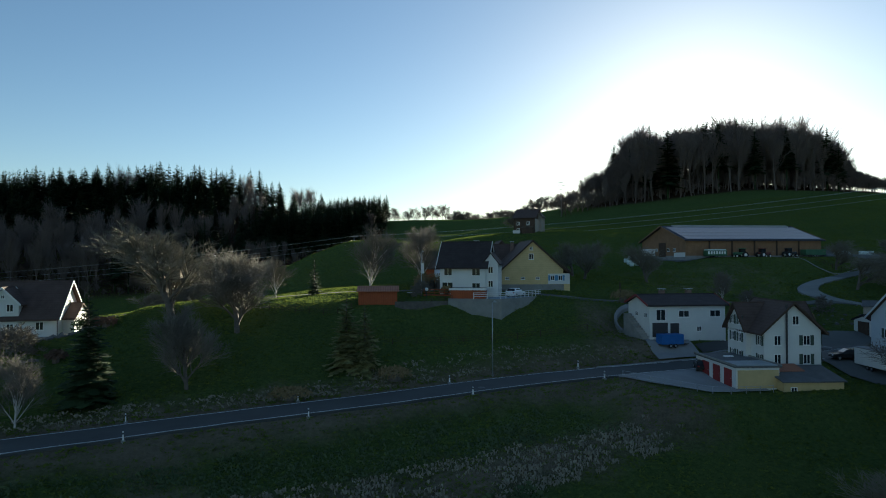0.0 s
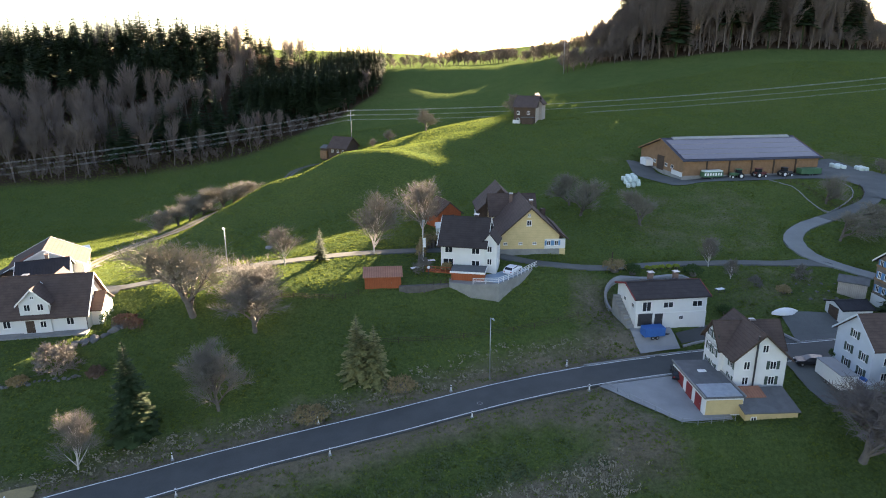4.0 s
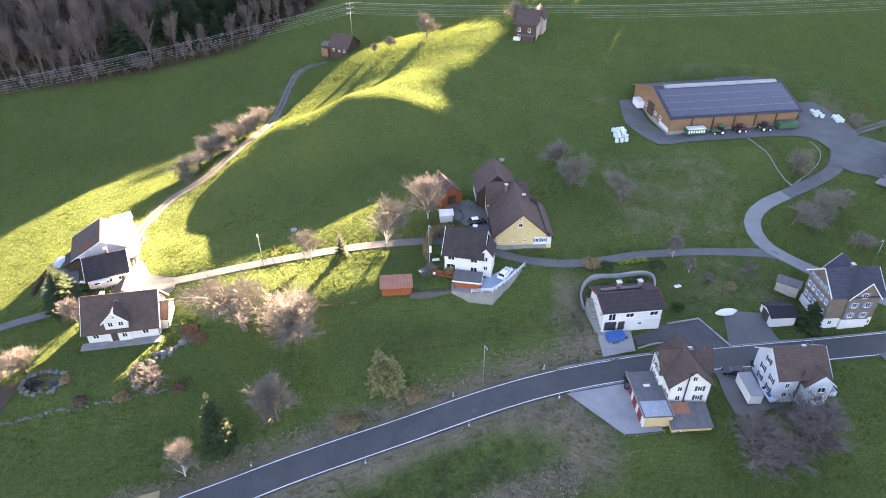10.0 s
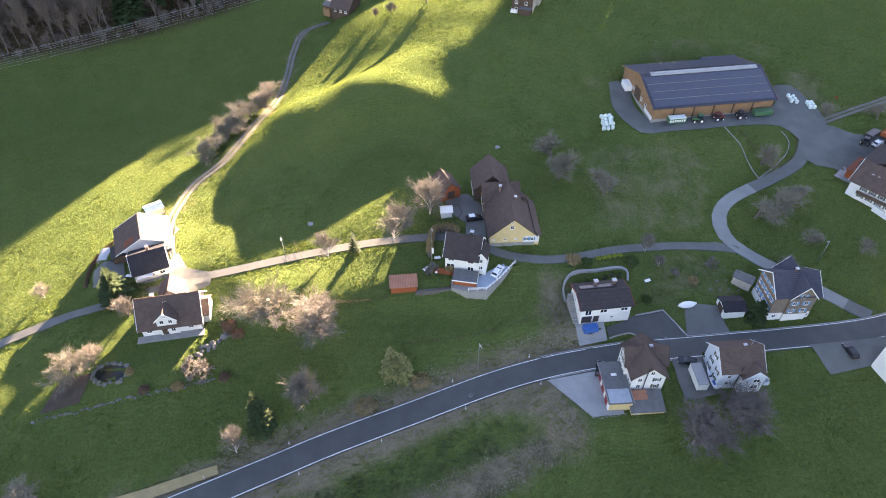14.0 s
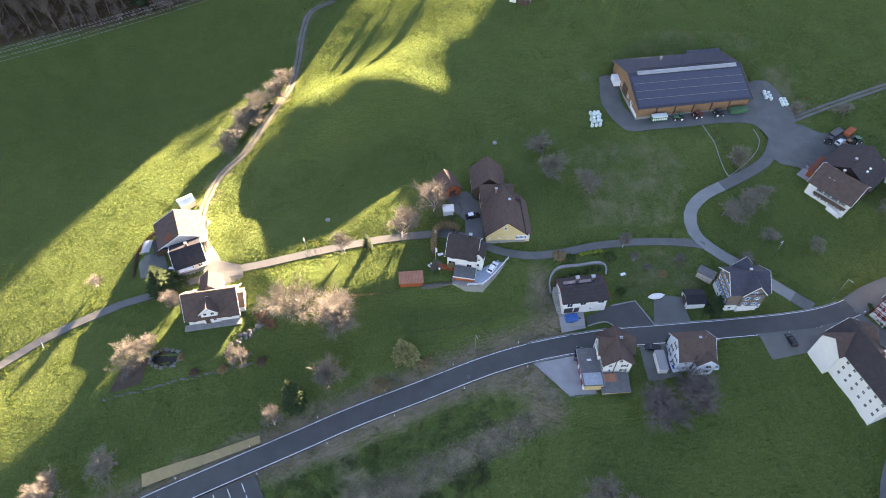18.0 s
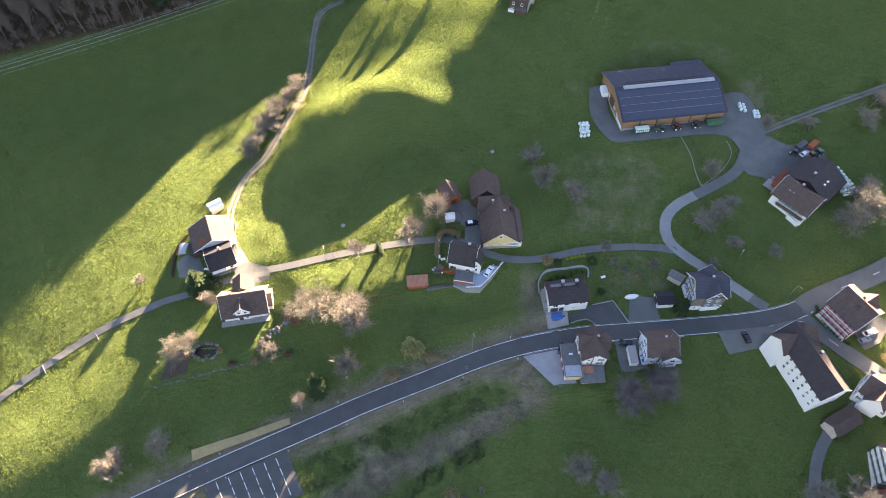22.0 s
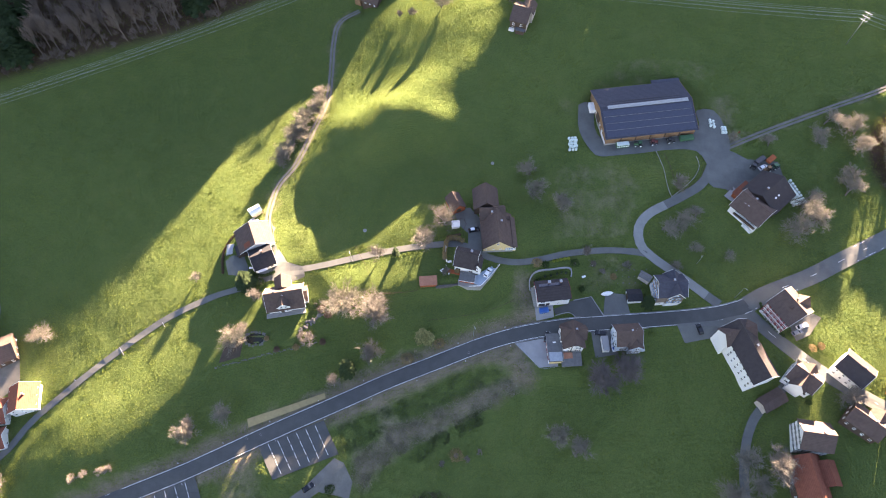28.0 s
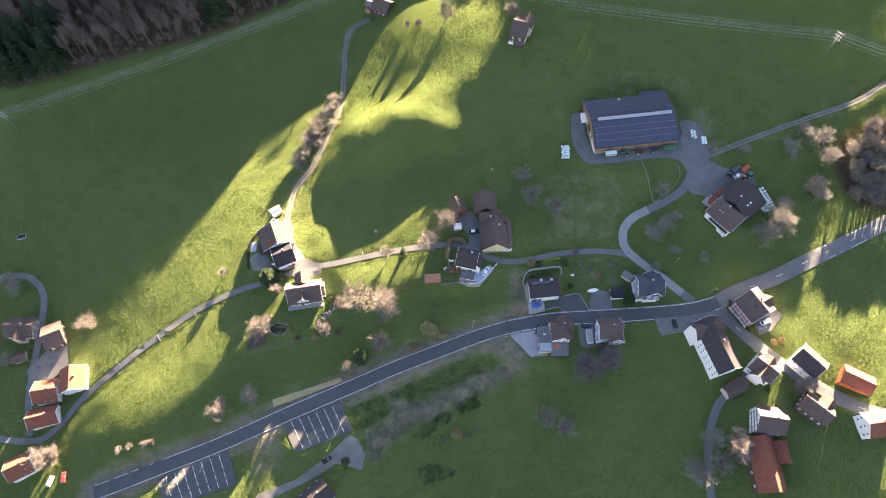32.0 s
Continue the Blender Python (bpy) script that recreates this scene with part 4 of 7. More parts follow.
def merged(proto, places, name):
    """Many trees of one wood in a single mesh."""
    vs, fs, o = [], [], 0
    for (pv, pf), x, y, s, w, a in places:
        c, sn = math.cos(a) * s * w, math.sin(a) * s * w
        q = np.empty_like(pv)
        q[:, 0], q[:, 1], q[:, 2] = pv[:, 0] * c - pv[:, 1] * sn + x, pv[:, 0] * sn + pv[:, 1] * c + y, pv[:, 2] * s + ground(x, y)
        vs.append(q)
        fs.append(pf + o)
        o += len(pv)
    v, f = np.concatenate(vs), np.concatenate(fs)
    me = bpy.data.meshes.new(name)
    me.vertices.add(len(v))
    me.vertices.foreach_set("co", v.ravel())
    me.loops.add(len(f) * 3)
    me.loops.foreach_set("vertex_index", f.ravel().astype(np.int32))
    me.polygons.add(len(f))
    me.polygons.foreach_set("loop_start", np.arange(0, len(f) * 3, 3, dtype=np.int32))
    me.update(calc_edges=True)
    return me


def triangles(piece):
    f = []
    for q in piece[1]:
        f += [(q[0], q[k], q[k + 1]) for k in range(1, len(q) - 1)]
    return np.array(piece[0], float), np.array(f, int)


WOOD_FIRS = [triangles(joined(*conifer(60 + k, 22, 4.3, 22, 10, 0.28, 0.22 + 0.08 * k, 3))) for k in range(3)]
WOOD_SKY = [triangles(joined(*bare_tree(80 + k, 12, 0.9, 0.18, 3, (11, 7, 6), 0.0, 0.7, 0.045, (5, 3, 3, 3), 0.1))) for k in range(3)]
WOOD_BARE = [triangles(joined(*bare_tree(70 + k, 17, 0.62, 0.24, 3, (9, 6, 5), 0.0, 1.0, 0.06, (5, 3, 3, 3), 0.42))) for k in range(3)]
for group in (WOOD_FIRS, WOOD_BARE, WOOD_SKY):
    for pv, pf in group:
        pv /= pv[:, 2].max()
rng = random.Random(12)


def scatter(region, gap, tries, test):
    """Random places in a box of the plan, no two nearer than gap."""
    out, cells = [], {}
    for _ in range(tries):
        x, y = rng.uniform(region[0], region[1]), rng.uniform(region[2], region[3])
        if not test(x, y):
            continue
        c = (int(x // gap), int(y // gap))
        if any((x - a) ** 2 + (y - b) ** 2 < gap * gap for i in (-1, 0, 1) for j in (-1, 0, 1) for a, b in cells.get((c[0] + i, c[1] + j), ())):
            continue
        cells.setdefault(c, []).append((x, y))
        out.append((x, y))
    return out


def west_edge(x):
    return np.interp(x, [-330, -232, -150, -112, -88, -64, -54, -46, -36], [205, 222, 250, 268, 282, 312, 322, 338, 356])


def sun_cap(x, y):
    """Ceiling for the wood's tops, slanted with the sun to place shadow edges: low towards the saddle and the hill's
    eastern foot.
    """
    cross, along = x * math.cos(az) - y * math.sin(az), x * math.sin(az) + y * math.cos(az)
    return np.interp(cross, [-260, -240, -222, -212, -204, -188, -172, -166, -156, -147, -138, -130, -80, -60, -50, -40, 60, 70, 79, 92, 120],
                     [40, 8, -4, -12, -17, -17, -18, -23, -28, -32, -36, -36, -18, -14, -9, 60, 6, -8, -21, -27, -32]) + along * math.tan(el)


firs, leafless = [], []
for x, y in scatter((-330, -36, 200, 420), 5.0, 12000, lambda x, y: y > west_edge(x) + 2 and y < 400 + 0.1 * x):
    deep = y - west_edge(x)
    pine = noise.noise((x * 0.02, y * 0.02, 3)) + (0.3 if x < -115 else -0.15 if x < -70 else -0.5) + (0.12 if deep > 50 else -0.55)
    # this sector is all spruce, thick enough to cast a closed shadow
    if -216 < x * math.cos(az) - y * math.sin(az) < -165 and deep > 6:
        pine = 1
    (firs if pine > 0 else leafless).append((x, y))
hill = lambda x, y: ((x - 166) / 88) ** 2 + ((y - 374) / 46) ** 2 < 1
for x, y in scatter((76, 268, 322, 422), 3.9, 9000, hill):
    (firs if rng.random() < 0.1 or (x > 222 and rng.random() < 0.35) else leafless).append((x, y))
# middle row set back to y 508 so the sun clears it
skyline = [(x + rng.uniform(-2, 2), 424 + rng.uniform(-10, 10)) for x in np.arange(-58, 2, 3.2)] + [(x * 1.2 + rng.uniform(-2, 2), 508 + rng.uniform(-10, 10)) for x in np.arange(2, 48, 2.6)] + [(x + rng.uniform(-2, 2), 424 + rng.uniform(-10, 10)) for x in np.arange(50, 92, 2.4)] + [(x, 358 + rng.uniform(-8, 8)) for x in np.arange(63, 104, 1.6)]
# second pass of trees, added to make the skyline's shadow more solid
skyline += [(x * 1.2 + rng.uniform(-2, 2), 508 + rng.uniform(-12, 12)) for x in np.arange(2, 46, 2.2)] + [(x + rng.uniform(-2, 2), 424 + rng.uniform(-12, 12)) for x in np.arange(52, 84, 2.0)]


def tall(x, y):
    """How high the wood stands: tall beeches on the hill, lower at its foot and where sun should pass."""
    if x > 78:
        return (33 + 4 * math.exp(-(((x - 180) / 24) ** 2)) + 5 * math.exp(-(((x - 112) / 14) ** 2))) * (1 - 0.42 * max(0, (112 - x) / 30)) * (1 - 0.45 * max(0, (x - 214) / 40))
    # height set by how far this end's shadow should reach
    if x > -80 and y > 300:
        return 15.5
    return 23 if x < -112 else 19


leafless_mix = [(rng.choice(WOOD_BARE), x, y, tall(x, y) * rng.uniform(0.7, 1.08) * (1 + 0.25 * noise.noise((x * 0.06, y * 0.06, 9))), rng.uniform(0.75, 1.05), rng.uniform(0, 6.3)) for x, y in leafless]
leafless_mix += [(rng.choice(WOOD_SKY), x, y, rng.uniform(8, 14.5) * (1.0 if y > 450 else 0.85), rng.uniform(0.9, 1.3), rng.uniform(0, 6.3)) for x, y in skyline]
# unseen understorey, added to block sun slipping between the hill trunks
under = scatter((80, 252, 326, 420), 5.0, 3000, hill)
leafless_mix += [(rng.choice(WOOD_SKY), x, y, rng.uniform(6, 13), rng.uniform(0.9, 1.3), rng.uniform(0, 6.3)) for x, y in under]
fir_mix = [(rng.choice(WOOD_FIRS), x, y, tall(x, y) * rng.uniform(0.8, 1.14), rng.uniform(0.9, 1.35), rng.uniform(0, 6.3)) for x, y in firs]
low = scatter((-300, -50, 205, 345), 3.4, 5000, lambda x, y: 0 < y - west_edge(x) < 26)
leafless_mix += [(rng.choice(WOOD_SKY), x, y, rng.uniform(3.0, 8.5), rng.uniform(0.9, 1.4), rng.uniform(0, 6.3)) for x, y in low]


# dense extra firs, planted to shade the meadow to the south-west
shade_stand = scatter((-110, -36, 318, 400), 3.3, 9000, lambda x, y: -206 < x * math.cos(az) - y * math.sin(az) < -161 and y > west_edge(x) + 4)
fir_mix += [(rng.choice(WOOD_FIRS), x, y, min(25, sun_cap(x, y) - ground(x, y) + 2.5), rng.uniform(0.9, 1.25), rng.uniform(0, 6.3)) for x, y in shade_stand if sun_cap(x, y) - ground(x, y) > 3]


def under_sun_cap(mix):
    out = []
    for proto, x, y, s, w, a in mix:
        s = min(s, sun_cap(x, y) - ground(x, y) + 3.5) if y < 450 else s
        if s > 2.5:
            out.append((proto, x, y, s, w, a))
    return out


leafless_mix, fir_mix = under_sun_cap(leafless_mix), under_sun_cap(fir_mix)
wood = merged(WOOD_BARE, leafless_mix, "bare_woodland")
wood.materials.append(WOOD_TWIG)
tagged(new("bare_woodland", wood), "leafless grey-brown woodland on the hill and skyline", "woodland", kind="stuff")
wood = merged(WOOD_FIRS, fir_mix, "spruce_woodland")
wood.materials.append(NEEDLE)
tagged(new("spruce_woodland", wood), "dark spruce forest on the slope", "forest", kind="stuff")
# ---- houses ----
def gable_body(w, d, h, rise, ridge, base):
    if ridge == "x":
        prof = [(-d / 2, -base), (d / 2, -base), (d / 2, h), (0, h + rise), (-d / 2, h)]
        v = [(x, p, z) for x in (-w / 2, w / 2) for p, z in prof]
    else:
        prof = [(-w / 2, -base), (w / 2, -base), (w / 2, h), (0, h + rise), (-w / 2, h)]
        v = [(p, y, z) for y in (-d / 2, d / 2) for p, z in prof]
    return v, [(0, 1, 2, 3, 4), (9, 8, 7, 6, 5)] + [(i, 5 + i, 5 + (i + 1) % 5, (i + 1) % 5) for i in range(5)]


def slope(w, d, h, rise, ridge, side, over, thick=0.22):
    run = (d if ridge == "x" else w) / 2
    length = (w if ridge == "x" else d) / 2 + over * 0.8
    k = rise / run
    e, ez = side * (run + over), h - over * k
    prof = [(e, ez + 0.04), (0, h + rise + 0.04), (0, h + rise + 0.04 + thick), (e, ez + 0.04 + thick)]
    v = [((l, p, z) if ridge == "x" else (p, l, z)) for l in (-length, length) for p, z in prof]
    return v, [(0, 1, 2, 3), (7, 6, 5, 4), (0, 4, 5, 1), (1, 5, 6, 2), (2, 6, 7, 3), (3, 7, 4, 0)]


def wing(home, x, y, w, d, h, rise, ridge, wall, roof, over=0.6, base=3.0, turn=0.0, name="wall", trim=None, label=""):
    """Walls and a two-sided roof, placed within a house."""
    m = pose(x, y, 0, 0, 0, turn)
    if rise == 0:
        part(name, box(-w / 2, w / 2, -d / 2, d / 2, -base, h), wall, home, label, at=m)
        part("flat_roof", box(-w / 2 - 0.15, w / 2 + 0.15, -d / 2 - 0.15, d / 2 + 0.15, h + 0.003, h + 0.25), roof, home, at=m)
        return m
    part(name, gable_body(w, d, h, rise, ridge, base), wall, home, label, at=m)
    for side in (1, -1):
        part("roof_slope", slope(w, d, h, rise, ridge, side, over), roof, home, at=m)
    top = h + rise + 0.24
    half = (w if ridge == "x" else d) / 2 + over * 0.8
    part("ridge_cap", tube([(-half, 0, top), (half, 0, top)] if ridge == "x" else [(0, -half, top), (0, half, top)], [0.11, 0.11], 6), roof, home, at=m)
    if trim is not None:
        run = (d if ridge == "x" else w) / 2
        for end in (-1, 1):
            for side in (1, -1):
                l = end * (half + 0.03)
                a, b = (side * (run + over), h - over * rise / run + 0.02), (0, h + rise + 0.02)
                prof = [a, b, (b[0], b[1] + 0.32), (a[0], a[1] + 0.32)]
                v = [((q, p, z) if ridge == "x" else (p, q, z)) for q in (l - 0.04, l + 0.04) for p, z in prof]
                part("verge_board", (v, [(0, 1, 2, 3), (7, 6, 5, 4), (0, 4, 5, 1), (1, 5, 6, 2), (2, 6, 7, 3), (3, 7, 4, 0)]), trim, home, at=m)
    return m


def lattice(xs, zs, y0, y1, holes):
    """One solid plate of cells with some cells left open."""
    nx, nz = len(xs), len(zs)
    v = [(x, y, z) for y in (y0, y1) for z in zs for x in xs]
    at = lambda i, j, k: k * nx * nz + j * nx + i
    full = {(i, j) for i in range(nx - 1) for j in range(nz - 1)} - set(holes)
    f = []
    for i, j in full:
        f += [(at(i, j, 0), at(i + 1, j, 0), at(i + 1, j + 1, 0), at(i, j + 1, 0)), (at(i, j, 1), at(i, j + 1, 1), at(i + 1, j + 1, 1), at(i + 1, j, 1))]
        for di, dj, a, b in ((-1, 0, (i, j), (i, j + 1)), (1, 0, (i + 1, j + 1), (i + 1, j)), (0, -1, (i + 1, j), (i, j)), (0, 1, (i, j + 1), (i + 1, j + 1))):
            if (i + di, j + dj) not in full:
                f.append((at(*a, 0), at(*b, 0), at(*b, 1), at(*a, 1)))
    return v, f


WIN = {}


def window(home, face, u, z, ww=1.0, wh=1.3, half=(4, 4), at=None, shutter=None, name="window"):
    """A framed window on a wall: face is f, b, l or r; u runs along the wall, z is the sill."""
    key = (name, round(ww, 2), round(wh, 2), shutter.name if shutter else "")
    if key not in WIN:
        t = 0.09
        ring = lattice([-ww / 2, -ww / 2 + t, -0.04, 0.04, ww / 2 - t, ww / 2], [0, t, wh - t, wh], -0.07, 0.02, ((1, 1), (3, 1)))
        sill = box(-ww / 2 - 0.06, ww / 2 + 0.06, -0.14, 0.0, -0.07, -0.003)
        pane = box(-ww / 2 + t, ww / 2 - t, -0.03, 0.02, t, wh - t)
        wing_l = box(-0.24 * ww, 0.24 * ww, -0.05, 0.0, 0, wh)
        WIN[key] = (mesh_of("window", ring, FRAME), mesh_of("pane", pane, GLASS), mesh_of("sill", sill, FRAME), mesh_of("shutter", wing_l, shutter) if shutter else None)
    ring, pane, sill, leaf = WIN[key]
    hx, hy = half
    m = {"f": pose(u, -hy, z), "b": pose(u, hy, z, 0, 0, 180), "l": pose(-hx, u, z, 0, 0, -90), "r": pose(hx, u, z, 0, 0, 90)}[face]
    if at is not None:
        m = at @ m
    fr = part(name, ring, None, home, at=m)
    part("pane", pane, None, fr)
    part("sill", sill, None, fr)
    if leaf:
        for s in (-1, 1):
            part("shutter", leaf, None, fr, at=pose(s * 0.76 * ww, -0.01, 0))
    return fr


def windows(home, face, us, zs, half, ww=0.95, wh=1.3, at=None, shutter=None):
    for z in zs:
        for u in us:
            window(home, face, u, z, ww, wh, half, at, shutter)


def door(home, face, u, z, half, w=1.0, h=2.05, mat=None, at=None, name="door"):
    hx, hy = half
    m = {"f": pose(u, -hy, z), "b": pose(u, hy, z, 0, 0, 180), "l": pose(-hx, u, z, 0, 0, -90), "r": pose(hx, u, z, 0, 0, 90)}[face]
    if at is not None:
        m = at @ m
    leaf = part(name, joined(box(-w / 2, w / 2, -0.06, 0.03, 0, h), box(-w / 2 + 0.12, w / 2 - 0.12, -0.08, -0.05, 0.15, h * 0.45), box(-w / 2 + 0.12, w / 2 - 0.12, -0.08, -0.05, h * 0.52, h - 0.12)), mat or OLDWOOD, home, at=m)
    part("handle", box(w / 2 - 0.2, w / 2 - 0.08, -0.12, -0.06, 1.0, 1.05), STEEL, leaf)


def chimney(home, x, y, top, w=0.55, mat=None, cap=True):
    c = part("chimney", box(x - w / 2, x + w / 2, y - w / 2, y + w / 2, top - 3.0, top - 0.5), mat or BRICK, home)
    top -= 0.5
    if cap:
        part("cowl", box(x - w * 0.7, x + w * 0.7, y - w * 0.7, y + w * 0.7, top + 0.2, top + 0.3), STEEL, c, "bright metal chimney cowl")
        for sx in (-1, 1):
            part("cowl_post", box(x + sx * w * 0.4 - 0.03, x + sx * w * 0.4 + 0.03, y - 0.03, y + 0.03, top, top + 0.2), STEEL, c)


def gutter(home, x, y, z0, z1):
    part("downpipe", tube([(x, y, z0), (x, y, z1)], [0.06, 0.06], 6), DARKMETAL, home)


# yellow farmhouse
H = thing("farmhouse", "yellow-walled farmhouse with a wide brown tiled roof", "house", 15.2, 129.2, 3, 11.0)
wing(H, 0.3, 0, 11.6, 14.5, 3.3, 5.3, "y", YELLOW, TILE_BROWN, 0.7, trim=OLDWOOD)
part("aisle", box(6.0, 7.4, -7.1, 6.4, -2, 2.5), YELLOW, H)
part("aisle_roof", box(-1.25, 1.25, -7.3, 6.6, 0, 0.2), TILE_BROWN, H, at=pose(6.95, 0, 3.0, 0, 38))
part("plinth", box(-5.6, 6.2, -7.35, 7.35, -3, 0.5), CONCRETE, H, "grey concrete plinth")
part("white_bay", box(3.2, 7.3, -7.42, -6.9, 0.55, 2.5), WHITE, H, "white weatherboarded corner bay")
windows(H, "f", (4.0, 5.5), (1.2,), (6.3, 7.42), 0.8, 1.0, shutter=BLUEPAINT)
windows(H, "f", (-4.6, -1.6, 1.2), (1.4,), (6.3, 7.25), 0.75, 0.5)
window(H, "f", 0, 5.2, 0.95, 1.1, (6.3, 7.25))
window(H, "f", 0, 7.0, 0.6, 0.6, (6.3, 7.25))
wing(H, -1.2, 8.2, 9.6, 5.5, 4.8, 3.4, "x", YELLOW, TILE_BROWN, 0.6, name="cross_wing")
wing(H, -3.2, 15.0, 9.6, 9.4, 4.4, 4.6, "y", OLDWOOD, TILE_BROWN, 0.5, name="barn_wall")
part("white_panel", box(-8.12, -8.02, 12.6, 18.6, 0.2, 2.6), WHITE, H, "white sheeted barn side")
chimney(H, 2.0, 2.0, 8.6, 0.6)
chimney(H, -1.6, 6, 9.2, 0.6)
part("roof_hatch", box(4.6, 5.6, 4.2, 5.4, 4.4, 5.8), TILE_BROWN, H)
windows(H, "l", (-4.5, -1.5), (1.3,), (5.5, 7.3), 0.8, 0.9)
windows(H, "l", (7.6, 9.4), (1.3,), (6.0, 7.3), 0.8, 0.9)
windows(H, "r", (8.8,), (1.6,), (3.6, 7.3), 0.8, 1.0)
door(H, "l", 2.6, 0.1, (5.5, 7.3), 2.6, 2.5, OLDWOOD, name="barn_door")

# white house on the terrace
H = thing("house", "white two-storey house with a steep dark tiled roof", "house", 3.2, 116.6, -13, 10.0)
wing(H, 0, 0, 8.2, 7.6, 5.3, 3.9, "x", WHITE, TILE_DARK, 0.7, 4.0, trim=FRAME)
wing(H, 4.9, -1.2, 2.6, 4.4, 5.6, 1.6, "y", WHITE, TILE_DARK, 0.35, 4.0, name="stair_tower")
windows(H, "f", (-2.6, 2.4), (3.4,), (4.1, 3.8), 1.5, 1.3)
windows(H, "f", (2.4,), (0.9,), (4.1, 3.8), 1.5, 1.3)
windows(H, "f", (-2.7,), (0.2,), (4.1, 3.8), 2.0, 2.1)
windows(H, "r", (0.2, 2.2), (6.0,), (4.1, 3.8), 0.9, 1.1)
windows(H, "r", (-2.2, 0.0), (1.2, 3.7), (6.2, 3.8), 0.8, 1.2)
windows(H, "f", (4.9,), (3.8, 1.4), (6.2, 3.4), 0.9, 1.2)
windows(H, "l", (-1.5, 1.5), (1.0, 3.6), (4.1, 3.8), 1.0, 1.3)
windows(H, "b", (-2.5, 0, 2.5), (1.0, 3.6), (4.1, 3.8), 1.0, 1.3)
chimney(H, 1.6, 1.2, 9.9, 0.7)
bal = part("balcony", box(4.15, 5.6, 1.1, 3.4, 2.6, 2.75), OLDWOOD, H, "dark timber side balcony")
part("balcony_rail", joined(box(5.5, 5.6, 1.1, 3.4, 2.75, 3.6), box(4.15, 5.6, 3.3, 3.4, 2.75, 3.6)), OLDWOOD, bal)
deck = part("deck", box(-6.6, -1.0, -5.6, -3.85, -2.0, 0.15), REDWOOD, H, "red-brown boarded terrace deck")
for k in range(7):
    part("deck_post", box(-6.6 + k * 0.92, -6.5 + k * 0.92, -5.6, -5.5, 0.15, 1.1), REDWOOD, deck)
part("deck_rail", joined(box(-6.6, -1.0, -5.62, -5.5, 1.0, 1.1), box(-6.6, -1.0, -5.6, -5.54, 0.5, 0.6)), REDWOOD, deck)
# annexe with a flat dark roof below the house
H = thing("annexe", "orange-red boarded annexe with a flat dark roof", "shed", 3.4, 110.2, -10, 9.0)
part("wall", box(-2.9, 2.9, -1.9, 1.6, -2.5, 2.2), REDWOOD, H)
part("flat_roof", box(-3.1, 3.1, -2.1, 1.9, 2.203, 2.4), GREYROOF, H, "dark felt flat roof")
part("roof_edge", joined(box(-3.15, 3.15, -2.17, -2.1, 2.1, 2.45), box(3.1, 3.17, -2.1, 1.9, 2.1, 2.45)), FRAME, H)

# the concrete terrace with its railing
poly = [(-0.2, 107.6), (3.6, 106.3), (8.6, 106.6), (12.4, 110.6), (16.8, 116.4), (10.5, 119.5), (4, 113), (-0.2, 112)]
T = tagged(new("terrace"), "concrete retaining terrace with a blue-grey deck", "terrace", kind="structure")
part("retaining_wall", prism(poly, 1.5, 9.7), CONCRETE, T, "stained grey concrete retaining wall")
part("deck_surface", prism([(6.2, 108.0), (8.4, 107.1), (12.0, 110.9), (15.9, 116.3), (10.2, 118.2), (6.6, 112.5)], 9.703, 9.76), surface("blue_grey_deck_coating", (0.28, 0.36, 0.44), 0.7, 0.12, 0.8), T, "blue-grey coated deck")
part("garden_wall", prism([(-9.0, 106.3), (-0.25, 107.6), (-0.25, 108.3), (-9.0, 107.2)], 4.5, 9.3), surface("dark_mossy_stone_wall", (0.11, 0.1, 0.09), 0.95, 0.35, 1.2, 6.0, 0.6, 0.06), T, "dark mossy stone garden wall")
edge = [(4.0, 106.5), (8.5, 106.8), (10.4, 108.7), (12.3, 110.8), (13.9, 112.9), (15.4, 114.9), (16.5, 116.3)]
rail = tagged(new("railing"), "white-painted timber railing along the terrace", "railing")
for (x1, y1), (x2, y2) in zip(edge, edge[1:]):
    for k in range(2):
        x, y = x1 + (x2 - x1) * k / 2, y1 + (y2 - y1) * k / 2
        part("post", tube([(x, y, 9.7), (x, y, 10.8)], [0.06, 0.06], 6), FRAME, rail)
    for z in (10.15, 10.45, 10.75):
        part("bar", tube([(x1, y1, z), (x2, y2, z)], [0.05, 0.05], 5), FRAME, rail)
rail["category"] = "railing"

# red garden shed and fence
H = thing("garden_shed", "red-brown boarded garden shed with a rusty sheet roof", "shed", -12.0, 108.4, 5, 8.2)
part("wall", box(-3.2, 3.2, -1.5, 1.6, 0.5, 2.9), REDWOOD, H)
part("plinth", box(-3.2, 3.2, -1.5, 1.6, -3.0, 0.497), CONCRETE, H)
v = [(-3.5, -1.9, 2.75), (3.5, -1.9, 2.75), (3.5, 1.9, 3.5), (-3.5, 1.9, 3.5)]
part("roof_sheet", (v + [(x, y, z + 0.12) for x, y, z in v], [(3, 2, 1, 0), (4, 5, 6, 7), (0, 1, 5, 4), (1, 2, 6, 5), (2, 3, 7, 6), (3, 0, 4, 7)]), RUSTTILE, H, "rusty corrugated roof sheet")
door(H, "f", 1.2, 0.55, (3.2, 1.5), 0.9, 1.9, REDWOOD)


